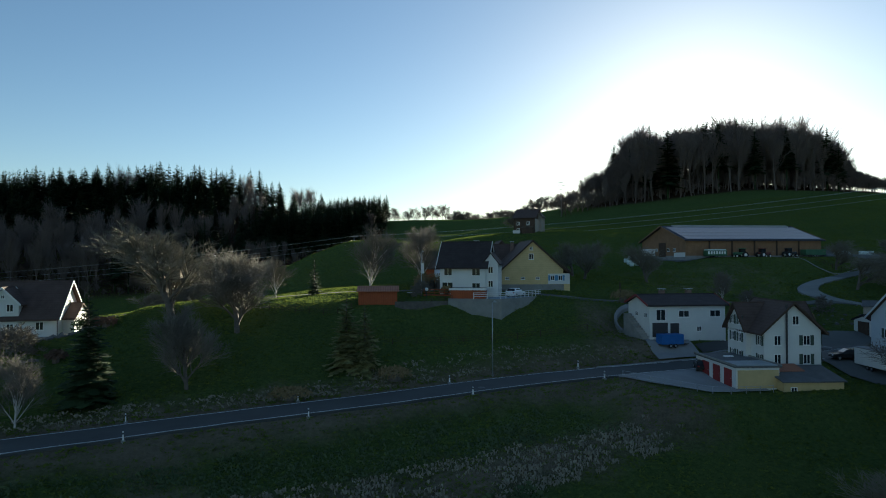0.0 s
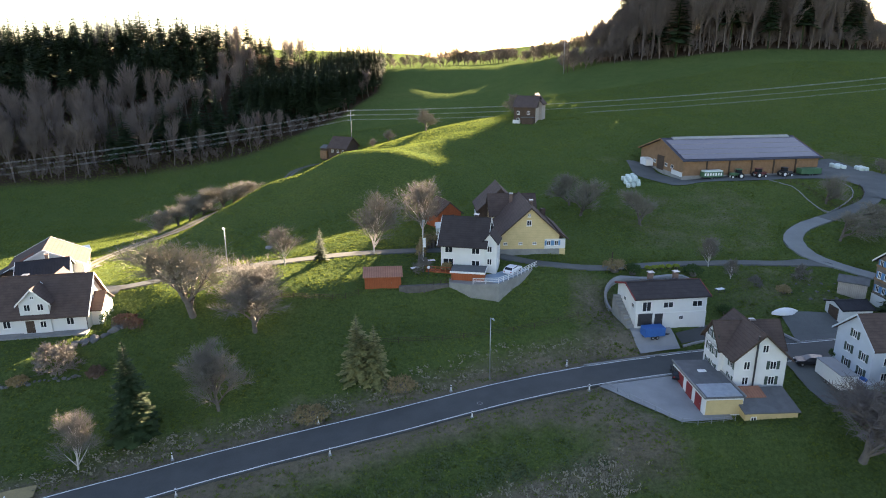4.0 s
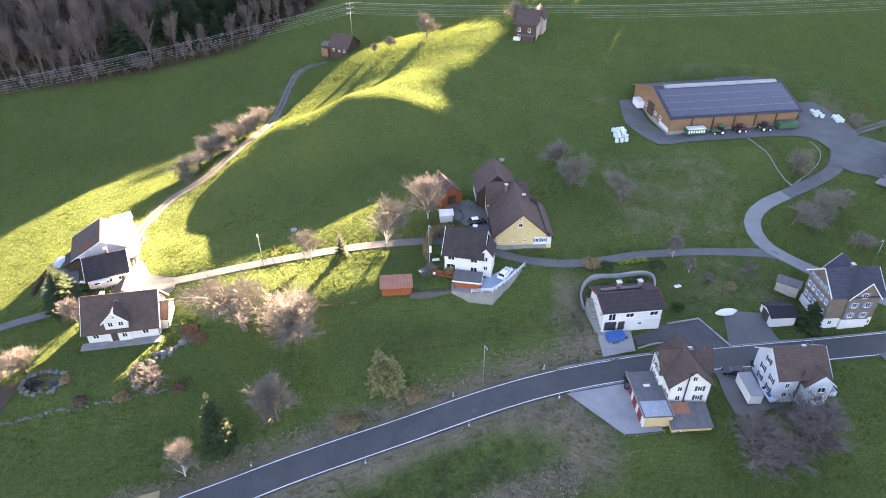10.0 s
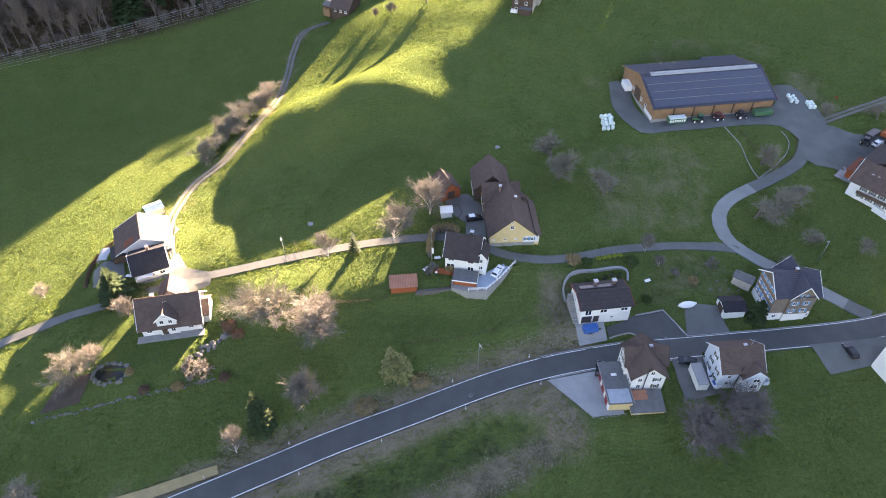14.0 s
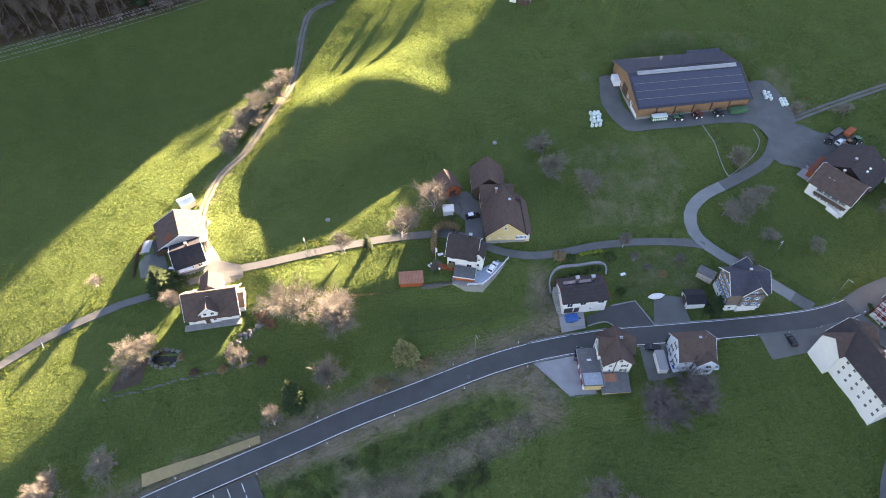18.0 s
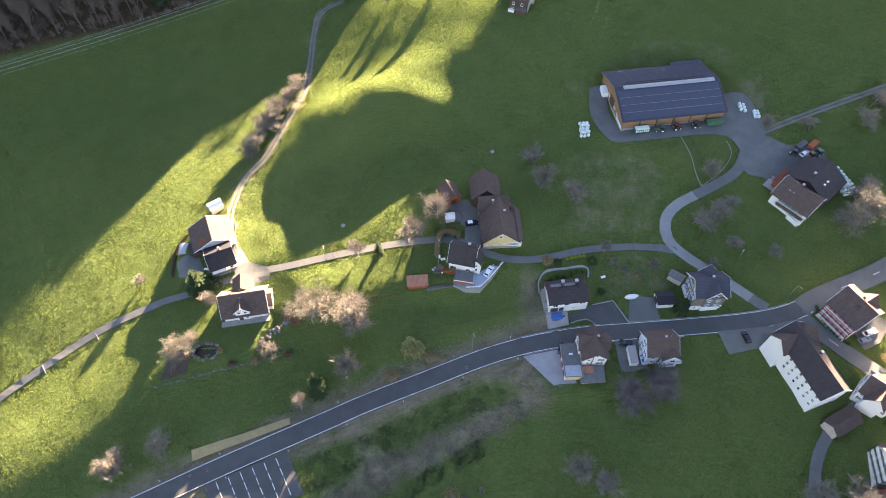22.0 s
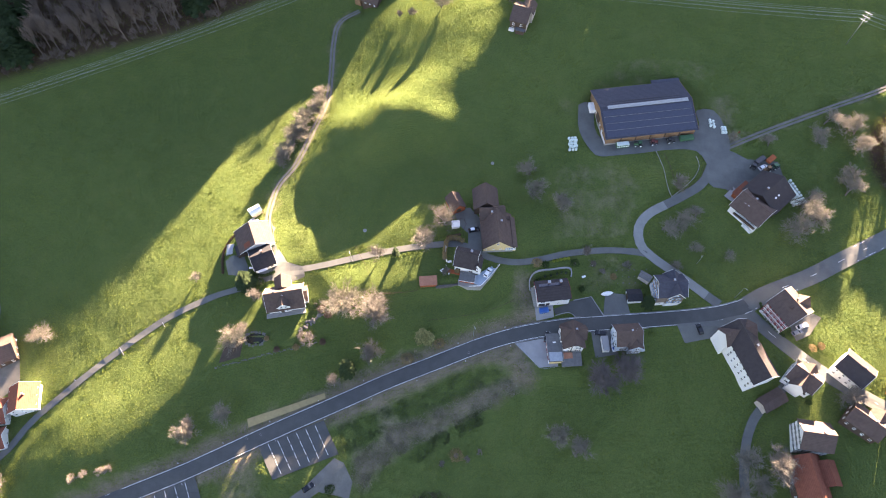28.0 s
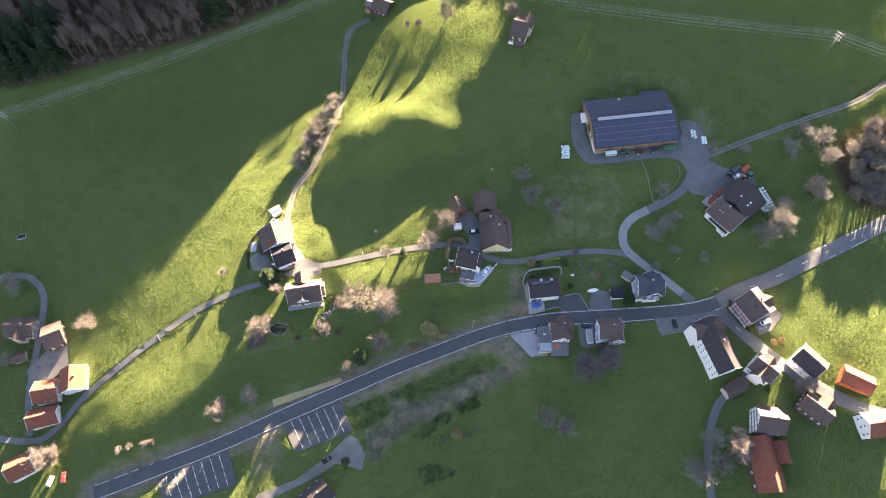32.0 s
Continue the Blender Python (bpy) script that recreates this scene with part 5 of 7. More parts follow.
def fence(name, label, line, height=1.1, gap=2.5, mat=None, rails=3, z=None):
    f = tagged(new(name), label, "fence")
    pts = spline(line, gap)
    tops = []
    for x, y in pts:
        g = ground(x, y)
        part("post", tube([(x, y, g - 0.3), (x, y, g + height)], [0.05, 0.045], 5), mat or OLDWOOD, f)
        tops.append((x, y, g))
    for k in range(rails):
        h = height * (0.35 + 0.6 * k / max(1, rails - 1))
        part("rail", tube([(x, y, g + h) for x, y, g in tops], [0.025] * len(tops), 4), mat or OLDWOOD, f)
    return f


fence("fence", "low timber and wire garden fence", [(-33, 103.4), (-25, 104.4), (-16, 105.6)], 1.1, 2.0)
fence("fence", "timber fence along the garden bank", [(-8, 106.6), (-3, 107.4), (0.5, 108.4)], 1.2, 1.2)
fence("fence", "wire pasture fence across the slope", [(-42, 125), (-36, 113), (-33, 103.4)], 1.1, 3)
fence("fence", "wire pasture fence above the road", [(-12, 94.5), (2, 96.5), (14, 99.5), (22, 103)], 1.0, 3.5)
fence("fence", "timber rail fence on the farm meadow", [(88, 166), (90, 158), (92.5, 148.6)], 1.1, 2.0)
fence("fence", "timber rail fence along the farm road", [(92.5, 148.6), (99, 152.5), (102.6, 156), (104.3, 161)], 1.1, 2.0)
fence("fence", "thin post fence beside the concrete parking space", [(23, 86.2), (27, 81.5), (31, 76.6), (35, 76.7), (38.5, 77.3)], 0.9, 1.8, STEEL, 2)
fence("fence", "garden fence round a small enclosure", [(-5, 131), (2.2, 131.5), (2.4, 136), (-5, 136), (-5, 131)], 1.2, 1.8)

# brown hut and small white hut behind
H = thing("hut", "small brown timber barn with a tiled roof", "barn", -1.2, 143.0, 24, 11.8)
wing(H, 0, 0, 5.6, 7.0, 2.6, 2.4, "y", REDWOOD, TILE_BROWN, 0.5)
door(H, "f", 0, 0.1, (2.8, 3.5), 2.2, 2.2, OLDWOOD, name="barn_door")
H = thing("hut", "little white garden hut with a pale roof", "shed", -1.2, 133.4, 6, 11.2)
wing(H, 0, 0, 3.0, 2.4, 1.9, 0.7, "x", WHITE, FRAME, 0.3, 0.6)

# left white house with a central gable
H = thing("house", "white house with a broad brown roof and central gable", "house", -68.2, 102.6, 10, 4.6)
wing(H, 0, 0, 13.8, 9.2, 3.3, 4.9, "x", WHITE, TILE_BROWN, 0.8, trim=FRAME)
m = wing(H, -0.6, -3.2, 4.4, 3.4, 5.2, 2.2, "y", WHITE, TILE_BROWN, 0.45, trim=FRAME, name="gable_wall")
windows(H, "f", (-1.0, 1.0), (3.9, ), (2.2, 1.7), 1.0, 1.2, m)
windows(H, "f", (1.0,), (0.9,), (2.2, 1.7), 1.0, 1.2, m)
door(H, "f", -1.0, 0.1, (2.2, 1.7), 1.3, 2.1, OLDWOOD, m)
window(H, "f", 0, 5.9, 0.6, 0.6, (2.2, 1.7), m)
windows(H, "f", (-5.2, 4.4), (1.0,), (6.9, 4.6), 1.2, 1.3)
windows(H, "r", (-2, 1.6), (1.0,), (6.9, 4.6), 1.1, 1.3)
windows(H, "r", (0,), (4.2,), (6.9, 4.6), 1.1, 1.3)
windows(H, "l", (-2, 1.6), (1.0,), (6.9, 4.6), 1.1, 1.3)
wing(H, -0.5, 5.8, 5.6, 5.0, 4.2, 2.6, "y", WHITE, TILE_BROWN, 0.5, name="rear_wing")
wing(H, 7.6, 0.6, 1.9, 6.0, 2.6, 2.0, "x", WHITE, TILE_BROWN, 0.4, name="end_annexe")
wing(H, -7.6, 0.4, 1.7, 5.0, 2.4, 2.0, "x", WHITE, TILE_BROWN, 0.4, name="end_annexe")
chimney(H, -3.5, 0.9, 8.6, 0.7)
part("terrace_slab", box(-8.2, 7.2, -6.6, -4.6, -1.6, 0.02), CONCRETE, H, "concrete terrace slab")
gutter(H, 6.95, -4.7, 0, 3.2)

# black-roofed house, its barn and the small sheds round the yard
H = thing("house", "low house with a black sheet roof and pale walls", "house", -79.9, 120.6, 24, 4.4)
wing(H, 0, 0, 8.6, 9.4, 2.8, 2.6, "x", WHITE, TILE_BLACK, 0.5, trim=FRAME)
windows(H, "f", (-2.6, 0, 2.6), (0.9,), (4.3, 4.7), 1.3, 1.1)
windows(H, "r", (-2, 1.5), (0.9,), (4.3, 4.7), 1.0, 1.1)
window(H, "r", 0, 3.3, 0.8, 0.9, (4.3, 4.7))
part("terrace_slab", box(-4.3, 4.3, -6.6, -4.72, -1.5, 0.04), CONCRETE, H, "grey terrace slab")
part("awning", box(-3.6, 0.4, -6.2, -4.75, 2.35, 2.43), FRAME, H, "white awning over the terrace")
chimney(H, 0.6, 0.8, 6.9, 0.6)
H = thing("barn", "brown tiled barn with a wide weathered roof and pale walls", "barn", -84.6, 130.0, 23, 3.9)
wing(H, 0, 0, 13.6, 10.4, 3.0, 3.5, "y", WHITE, TILE_BROWN, 0.6, trim=FRAME)
part("roof_patch", box(-3.1, 0.0, -1.2, 1.2, 0, 0.05), TILE_RED, H, "patch of newer red tiles", at=pose(-2.0, -3.6, 5.72, 0, -27.3))
windows(H, "r", (-2.6, 0.6), (1.2,), (6.8, 5.2), 1.1, 1.0)
door(H, "r", 3.4, 0.1, (6.8, 5.2), 2.4, 2.4, OLDWOOD, name="barn_door")
wing(H, -6.2, -3.4, 4.4, 4.6, 2.2, 1.0, "y", OLDWOOD, TILE_BLACK, 0.4, name="lean_to")
S = thing("shed", "round-backed pale tin shed beside the yard", "shed", -94.7, 125.9, 6, 1.6)
part("wall", box(-1.7, 1.7, -2.2, 2.2, -1.5, 1.4), PALEBOARD, S)
arc = [(1.9 * math.cos(u), 1.4 + 1.05 * math.sin(u)) for u in np.linspace(0, math.pi, 11)]
part("barrel_roof", ([(x, y, z) for y in (-2.4, 2.4) for x, z in arc], [tuple(range(11)), tuple(range(21, 10, -1))] + [(i, i + 11, i + 12, i + 1) for i in range(10)] + [(10, 21, 11, 0)]), STEEL, S, "curved pale metal roof")
S = thing("shed", "blue-roofed lean-to shed beside the track", "shed", -87.0, 144.6, 35, 2.6)
wing(S, 0, 0, 4.8, 3.2, 2.2, 0.5, "x", PALEBOARD, surface("pale_blue_roof_sheet", (0.35, 0.45, 0.55), 0.45, 0.1, 1.0), 0.3, 1.5)
T = thing("water_tank", "round white tank with a grey lid", "tank", -87.8, 140.0)
part("tank", tube([(0, 0, -0.4), (0, 0, 1.5), (0, 0, 1.6)], [1.35, 1.35, 1.2], 20), FRAME, T)
part("lid", tube([(0, 0, 1.6), (0, 0, 1.72)], [0.7, 0.7], 16), STEEL, T)
for x, y, w, l, h, t in ((-85.6, 139.6, 1.2, 2.0, 1.1, 20), (-84.9, 137.6, 1.0, 1.4, 0.9, 50), (-90.6, 137.4, 1.2, 1.6, 0.8, 10)):
    C = thing("crate", "pale plastic crate stored behind the barn", "crate", x, y, t)
    part("body", box(-w / 2, w / 2, -l / 2, l / 2, -0.1, h), PALEBOARD, C, bevel=0.04)
    part("lid", box(-w / 2 - 0.04, w / 2 + 0.04, -l / 2 - 0.04, l / 2 + 0.04, h + 0.003, h + 0.08), FRAME, C)
area("pavement", "grey paved yard of the low house", [(-93.3, 122.8), (-88.2, 122.4), (-85.6, 116.8), (-86.5, 112.8), (-94.2, 114.8), (-96.4, 121.1)], GREY_ASPHALT, 0.05)
area("pavement", "worn asphalt apron before the barn", [(-77.2, 136.5), (-78.4, 131), (-75.2, 124.2), (-73.2, 121.5), (-76, 128), (-79.2, 138)], GREY_ASPHALT, 0.05)

# white hillside house by the road
H = thing("house", "white hillside house with a low dark roof and red fascia", "house", 37.0, 105.3, 7, 4.0)
wing(H, 0, 0.4, 12.6, 8.0, 5.0, 1.3, "x", WHITE, TILE_DARK, 0.55, trim=REDPAINT)
part("plinth", box(-6.3, 6.3, -3.75, -3.55, -2, 2.3), WHITE, H)
windows(H, "f", (-0.6, 4.6), (3.1,), (6.3, 3.6), 1.8, 1.1)
windows(H, "f", (-4.4,), (2.6,), (6.3, 3.6), 1.6, 1.8)
door(H, "f", -4.6, 0.1, (6.3, 3.78), 2.5, 2.2, DARKMETAL, name="garage_door")
door(H, "f", -2.2, 0.1, (6.3, 3.78), 1.4, 2.1, DARKMETAL)
windows(H, "f", (1.8,), (0.9,), (6.3, 3.78), 0.8, 0.8)
windows(H, "l", (-2.4, 1.0), (3.0,), (6.3, 4.4), 1.0, 0.8)
windows(H, "r", (-1, 2), (3.0,), (6.3, 4.4), 1.0, 1.1)
chimney(H, -1.0, 3.2, 7.5, 0.8)
chimney(H, 3.6, 3.0, 7.5, 0.8)
for k in range(9):
    part("solar_panel", box(-5.2 + k * 0.95, -4.35 + k * 0.95, -0.7, 0.7, -0.03, 0.03), PV, H, at=pose(0, 2.4, 6.15, -17))
for k in range(10):
    part("step", box(-7.6, -6.4, -3.6 + k * 0.7, -2.9 + k * 0.7, -1.5, 0.25 + k * 0.33), CONCRETE, H)
wall_line = spline([(28.8, 107.5), (28.6, 111.2), (30.2, 113.8), (33.5, 115.0), (38.6, 115.8), (44.4, 116.3), (45.6, 114.8), (45.2, 112.6)], 0.9)
tagged(part("garden_wall", drape(wall_line, 0, 0.22, 0.7, 1.8), PALE_CONCRETE), "pale curved concrete wall behind the hillside house", "wall", kind="structure")
for k, (x, y) in enumerate(((33, 112.6), (35, 113.4), (37.4, 113.8), (39.8, 114.2), (41.6, 114.6), (43.4, 114.4), (31.6, 111.8))):
    P = thing("planter", "dark tub with a clipped evergreen", "planter", x, y, 20 * k)
    part("tub", tube([(0, 0, -0.2), (0, 0, 0.5)], [0.38, 0.46], 12), DARKMETAL, P)
    part("plant", leaf_cloud(90 + k, 0.6, 0.6, 0.5, 160, 0.16, 0.8), LEAF, P)
# kerbs of the forecourt
line = np.array([(38.6, 97.9), (42, 98.8), (44.6, 98.9), (47, 97)], float)
tagged(part("kerb", drape(spline(line, 0.8), 0, 0.12, 0.2, 0.3), PALE_CONCRETE), "pale curved kerb of the forecourt", "kerb", kind="structure")
line = np.array([(46, 103.9), (53.3, 105.5), (57.6, 97.6)], float)
tagged(part("kerb", drape(line, 0, 0.14, 0.45, 0.6), PALE_CONCRETE), "pale low wall round the forecourt", "wall", kind="structure")

# house by the road with the gabled front
H = thing("house", "white gabled house with brown tiles and green shutters", "house", 43.7, 87.4, 2, 0.9)
wing(H, 0, 0, 7.4, 9.0, 6.2, 3.4, "y", WHITE, TILE_BROWN, 0.7, trim=OLDWOOD)
wing(H, 0.2, 1.4, 9.2, 5.0, 6.3, 2.9, "x", WHITE, TILE_BROWN, 0.6, trim=OLDWOOD, name="cross_wing")
windows(H, "f", (1.8,), (1.9, 4.3), (3.7, 4.5), 0.95, 1.3, shutter=GREENPAINT)
windows(H, "f", (-2.0,), (1.9, 4.3), (3.7, 4.5), 0.95, 1.3)
window(H, "f", 0.4, 6.9, 0.9, 1.2, (3.7, 4.5))
windows(H, "l", (-3.4, 0.6, 2.4), (1.8, 4.2), (3.7, 4.5), 0.9, 1.3, shutter=GREENPAINT)
windows(H, "l", (0.4, 2.4), (1.8, 4.2, 6.5), (4.4, 4.5), 0.85, 1.25, shutter=GREENPAINT)
windows(H, "r", (-2.6, 1.4), (1.8, 4.2), (4.4, 4.5), 0.9, 1.3, shutter=GREENPAINT)
part("flue", tube([(-0.9, -4.75, 1.8), (-0.9, -4.75, 9.6)], [0.13, 0.13], 8), DARKMETAL, H, "dark metal flue on the gable")
chimney(H, 1.2, 1.6, 9.7, 0.6)
H = thing("garage", "white garage row with a flat felt roof", "garage", 37.0, 84.2, 3, 0.5)
part("wall", box(-2.7, 2.7, -5.6, 5.4, -3, 2.6), WHITE, H)
part("flat_roof", box(-2.9, 2.9, -5.8, 5.6, 2.603, 2.8), GREYROOF, H, "grey felt flat roof")
part("parapet", joined(box(-2.95, -2.8, -5.8, 5.6, 2.8, 3.0), box(2.8, 2.95, -5.8, 5.6, 2.8, 3.0)), CONCRETE, H)
part("roof_light", box(-0.5, 0.7, 1.6, 2.2, 2.81, 2.95), FRAME, H)
part("glazed_roof", box(-2.5, 2.5, -5.6, -2.0, 2.81, 2.9), surface("ribbed_clear_sheet", (0.3, 0.33, 0.36), 0.35, 0.2, 1.5), H, "grey translucent roof sheets")
part("ochre_front", box(-2.5, 2.6, -5.66, -5.6, 0.1, 2.3), OCHRE, H, "ochre rendered end wall")
for y in (-3.6, -0.6, 2.4):
    door(H, "l", y, 0.1, (2.7, 5.5), 1.9, 2.1, REDPAINT, name="garage_door")
H = thing("shed", "low shed with a rusty and a grey lean-to roof", "shed", 43.2, 80.0, 3, -0.2)
part("wall", box(-3.6, 3.8, -2.6, 2.0, -3, 1.7), OCHRE, H)
v = [(-3.9, -2.9, 1.75), (4.0, -2.9, 1.75), (4.0, 2.2, 2.9), (-3.9, 2.2, 2.9)]
part("lean_to_roof", (v + [(x, y, z + 0.14) for x, y, z in v], [(3, 2, 1, 0), (4, 5, 6, 7), (0, 1, 5, 4), (1, 2, 6, 5), (2, 3, 7, 6), (3, 0, 4, 7)]), GREYROOF, H)
v = [(-3.9, 0.0, 2.58), (0.6, 0.0, 2.58), (0.6, 2.25, 3.1), (-3.9, 2.25, 3.1)]
part("rusty_sheet", (v + [(x, y, z + 0.1) for x, y, z in v], [(3, 2, 1, 0), (4, 5, 6, 7), (0, 1, 5, 4), (1, 2, 6, 5), (2, 3, 7, 6), (3, 0, 4, 7)]), RUSTTILE, H, "rust-brown roof sheet")
windows(H, "f", (-2.4,), (0.3,), (3.6, 2.6), 0.8, 0.9)

# pale blue-grey house
H = thing("house", "pale blue-grey house with green shutters and brown roof", "house", 64.4, 87.0, 4, 1.8)
wing(H, 0, 0.6, 9.4, 8.0, 6.4, 3.4, "x", BLUEWHITE, TILE_BROWN, 0.6, trim=BLUEWHITE)
wing(H, 2.6, -2.6, 5.0, 4.4, 5.4, 2.3, "y", BLUEWHITE, TILE_BROWN, 0.5, trim=BLUEWHITE, name="front_wing")
windows(H, "l", (-1.6, 1.6), (1.2, 3.6), (4.7, 4.0), 0.95, 1.3, shutter=GREENPAINT)
windows(H, "l", (0.8,), (6.2,), (4.7, 4.0), 0.95, 1.2, shutter=GREENPAINT)
windows(H, "f", (-2.6,), (1.2, 3.6), (4.7, 3.4), 0.9, 1.3)
m = pose(2.6, -2.6, 0)
windows(H, "f", (0.6,), (1.2, 3.5), (2.5, 2.2), 1.6, 1.3, m)
windows(H, "f", (-1.6,), (1.2, 3.5), (2.5, 2.2), 0.6, 1.0, m)
windows(H, "r", (-0.4,), (1.2, 3.5), (2.5, 2.2), 0.9, 1.2, m)
part("balcony", joined(box(5.0, 6.2, -5.2, -1.4, 2.7, 2.85), box(6.1, 6.2, -5.2, -1.4, 2.85, 3.8), box(5.0, 6.2, -5.2, -5.1, 2.85, 3.8)), BLUEWHITE, H)
part("flue", tube([(-0.6, -3.65, 1.5), (-0.6, -3.65, 8.6)], [0.14, 0.14], 8), DARKMETAL, H, "dark metal flue")
chimney(H, 1.2, 1.0, 10.2, 0.6)
part("aerial", tube([(2.4, 0.8, 9.6), (2.4, 0.8, 12.2)], [0.04, 0.03], 5), STEEL, H)

# brown shingled house with hipped roof
H = thing("house", "four-storey shingled house with blue shutters and slate roof", "house", 82.4, 106.2, 3, 4.6)
wing(H, 0, 0, 10.4, 8.6, 8.2, 3.4, "x", SHINGLE, TILE_SLATE, 0.7, name="wall", trim=FRAME)
wing(H, 1.2, 0, 5.6, 9.6, 8.2, 3.3, "y", SHINGLE, TILE_SLATE, 0.7, name="cross_wing", trim=FRAME)
part("ground_floor", joined(box(-5.25, 5.25, -4.35, 4.35, -3, 1.9), box(-1.65, 4.05, -4.86, 4.86, -3, 1.88)), WHITE, H, "white rendered ground floor")
windows(H, "f", (-0.2, 2.6), (2.5, 5.1), (5.2, 4.8), 1.0, 1.25, shutter=BLUEPAINT)
window(H, "f", 1.2, 7.6, 1.0, 1.2, (5.2, 4.8), shutter=BLUEPAINT)
windows(H, "f", (-3.6, -0.6, 2.2, 4.6), (0.3,), (5.25, 4.36), 0.9, 1.1)
windows(H, "l", (-3.2, -1.6, 0, 1.6, 3.2), (2.5, 5.0, 7.2), (5.2, 4.3), 0.8, 1.2, shutter=BLUEPAINT)
windows(H, "l", (-2.4, 0.6), (0.3,), (5.25, 4.3), 0.9, 1.1)
windows(H, "r", (-2, 0.5, 2.6), (2.5, 5.0), (5.2, 4.3), 0.9, 1.2, shutter=BLUEPAINT)
for z in (4.55, 7.0):
    part("storey_band", joined(box(-5.35, -5.2, -4.3, 4.3, z, z + 0.35)), LARCH, H, "orange-brown timber band")
chimney(H, 0.4, 0.6, 12.6, 0.6)
part("porch", box(5.25, 6.9, -2.2, 2.4, -2, 4.6), WHITE, H, "white side porch")
part("porch_roof", box(5.2, 7.1, -2.4, 2.6, 4.603, 4.75), FRAME, H)
H = thing("garage", "small garage with a dark roof and white base", "garage", 69.8, 105.0, 3, 3.8)
wing(H, 0, 0, 5.4, 4.6, 2.3, 0.8, "x", WHITE, TILE_BLACK, 0.35)
door(H, "l", 0, 0.1, (2.7, 2.3), 2.6, 2.1, OLDWOOD, name="garage_door")
H = thing("greenhouse", "cluttered lean-to of grey boards in the garden", "shed", 74.8, 112.5, -35, 6.0)
wing(H, 0, 0, 4.6, 2.6, 1.9, 0.7, "x", PALEBOARD, GREYROOF, 0.3, 1.0)

# the big barn
H = thing("barn", "long larch-clad barn with solar panels on its roof", "barn", 80.8, 187.0, 8, 16.5)
wing(H, 0, 0, 39.5, 26.0, 4.6, 4.1, "x", LARCH, TILE_SLATE, 0.9, trim=LARCH)
part("plinth", box(-19.8, 19.8, -13.05, 13.05, -2, 0.45), CONCRETE, H, "concrete plinth")
k = 4.1 / 13.0
tilt = math.degrees(math.atan(k))
for row in range(4):
    for col in range(9):
        y = -12.6 + row * 2.95
        part("solar_panel", box(-2.17, 2.17, -1.42, 1.42, 0, 0.06), PV, H, at=pose(-17.4 + col * 4.35, y + 0.7, 4.6 + (13.0 + y + 0.7) * k + 0.36, tilt))
for row in range(1, 4):
    y = -13.35 + row * 2.95
    part("panel_joint", box(-19.4, 19.4, -0.05, 0.05, 0, 0.09), CONCRETE, H, "pale metal joint strip", at=pose(0, y, 4.6 + (13.0 + y) * k + 0.36, tilt))
light_ridge = part("ridge_light", joined(box(-17.0, 18.6, -1.1, 0.5, 8.3, 9.0), box(-17.0, 18.6, -0.3, 0.3, 9.0, 9.25)), surface("milky_roof_light", (0.33, 0.34, 0.35), 0.6, 0.15, 0.5), H, "milky ridge skylight")
for col in range(24):
    for y in (1.6, 3.0):
        part("snow_guard", box(-15.2 + col * 1.3, -14.5 + col * 1.3, -0.22, 0.22, 0, 0.16), DARKMETAL, H, at=pose(0.35 * (y > 2), y, 4.6 + (13.0 - y) * k + 0.3, -tilt))
part("annexe", box(8.5, 20.5, 12.9, 15.4, -2, 4.0), LARCH, H)
part("annexe_roof", box(8.0, 21.0, 12.6, 16.0, 4.05, 4.3), TILE_SLATE, H)
for x in (-13, -6.5, 0, 6.5, 13):
    part("bay_post", box(x - 0.18, x + 0.18, -13.2, -12.95, 0.4, 4.6), OLDWOOD, H)
for x, w in ((-9.7, 4.6), (-3.2, 4.6), (3.3, 4.6), (9.8, 4.6), (16.2, 4.4)):
    door(H, "f", x, 0.46, (19.75, 13.0), w, 3.2, LARCH, name="sliding_door")
windows(H, "l", (-7, -3.5, 3.5, 7), (1.6,), (19.75, 13.0), 1.4, 0.9)
door(H, "l", 0, 0.1, (19.75, 13.0), 4.2, 4.0, OLDWOOD, name="barn_door")
part("white_side_wall", box(-19.9, -19.76, -12.9, -7, 0.1, 1.3), WHITE, H)

# big farmhouse with barn
H = thing("farmhouse", "large farmhouse with barn under dark brown roofs", "house", 125.2, 144.0, 41, 12.2)
wing(H, -7.2, 0, 11.0, 13.0, 5.2, 3.6, "y", WHITE, TILE_BROWN, 0.8, trim=FRAME)
wing(H, 4.4, 0.4, 13.5, 15.0, 4.6, 4.0, "x", OLDWOOD, TILE_DARK, 0.8, name="barn_wall")
part("white_gable_base", box(-12.75, -1.7, -6.56, -6.4, 0, 2.2), WHITE, H)
windows(H, "f", (-10.8, -8.8, -6.8, -4.8), (0.9, 3.2), (12.6, 6.56), 0.95, 1.2, shutter=GREENPAINT)
windows(H, "f", (-8.2, -6.2), (5.8,), (12.6, 6.52), 0.9, 1.1)
windows(H, "l", (-4.4, -2, 0.4, 2.8), (0.9, 3.2), (12.7, 6.5), 0.95, 1.2, shutter=GREENPAINT)
for x, y in ((-9.4, 3.0), (-9.4, 1.4), (-5.0, 3.2), (2.0, -3.4), (4.0, -3.4)):
    part("roof_window", box(-0.45, 0.45, -0.35, 0.35, 0, 0.08), FRAME, H, at=pose(x, y, 7.3 if x < 0 else 6.9))
part("red_lean_to", box(-6, 2.4, 6.8, 10.0, -2, 3.2), REDWOOD, H)
part("red_roof", box(-6.4, 2.8, 6.6, 10.4, 3.2, 3.4), TILE_RED, H, "red tiled lean-to roof")
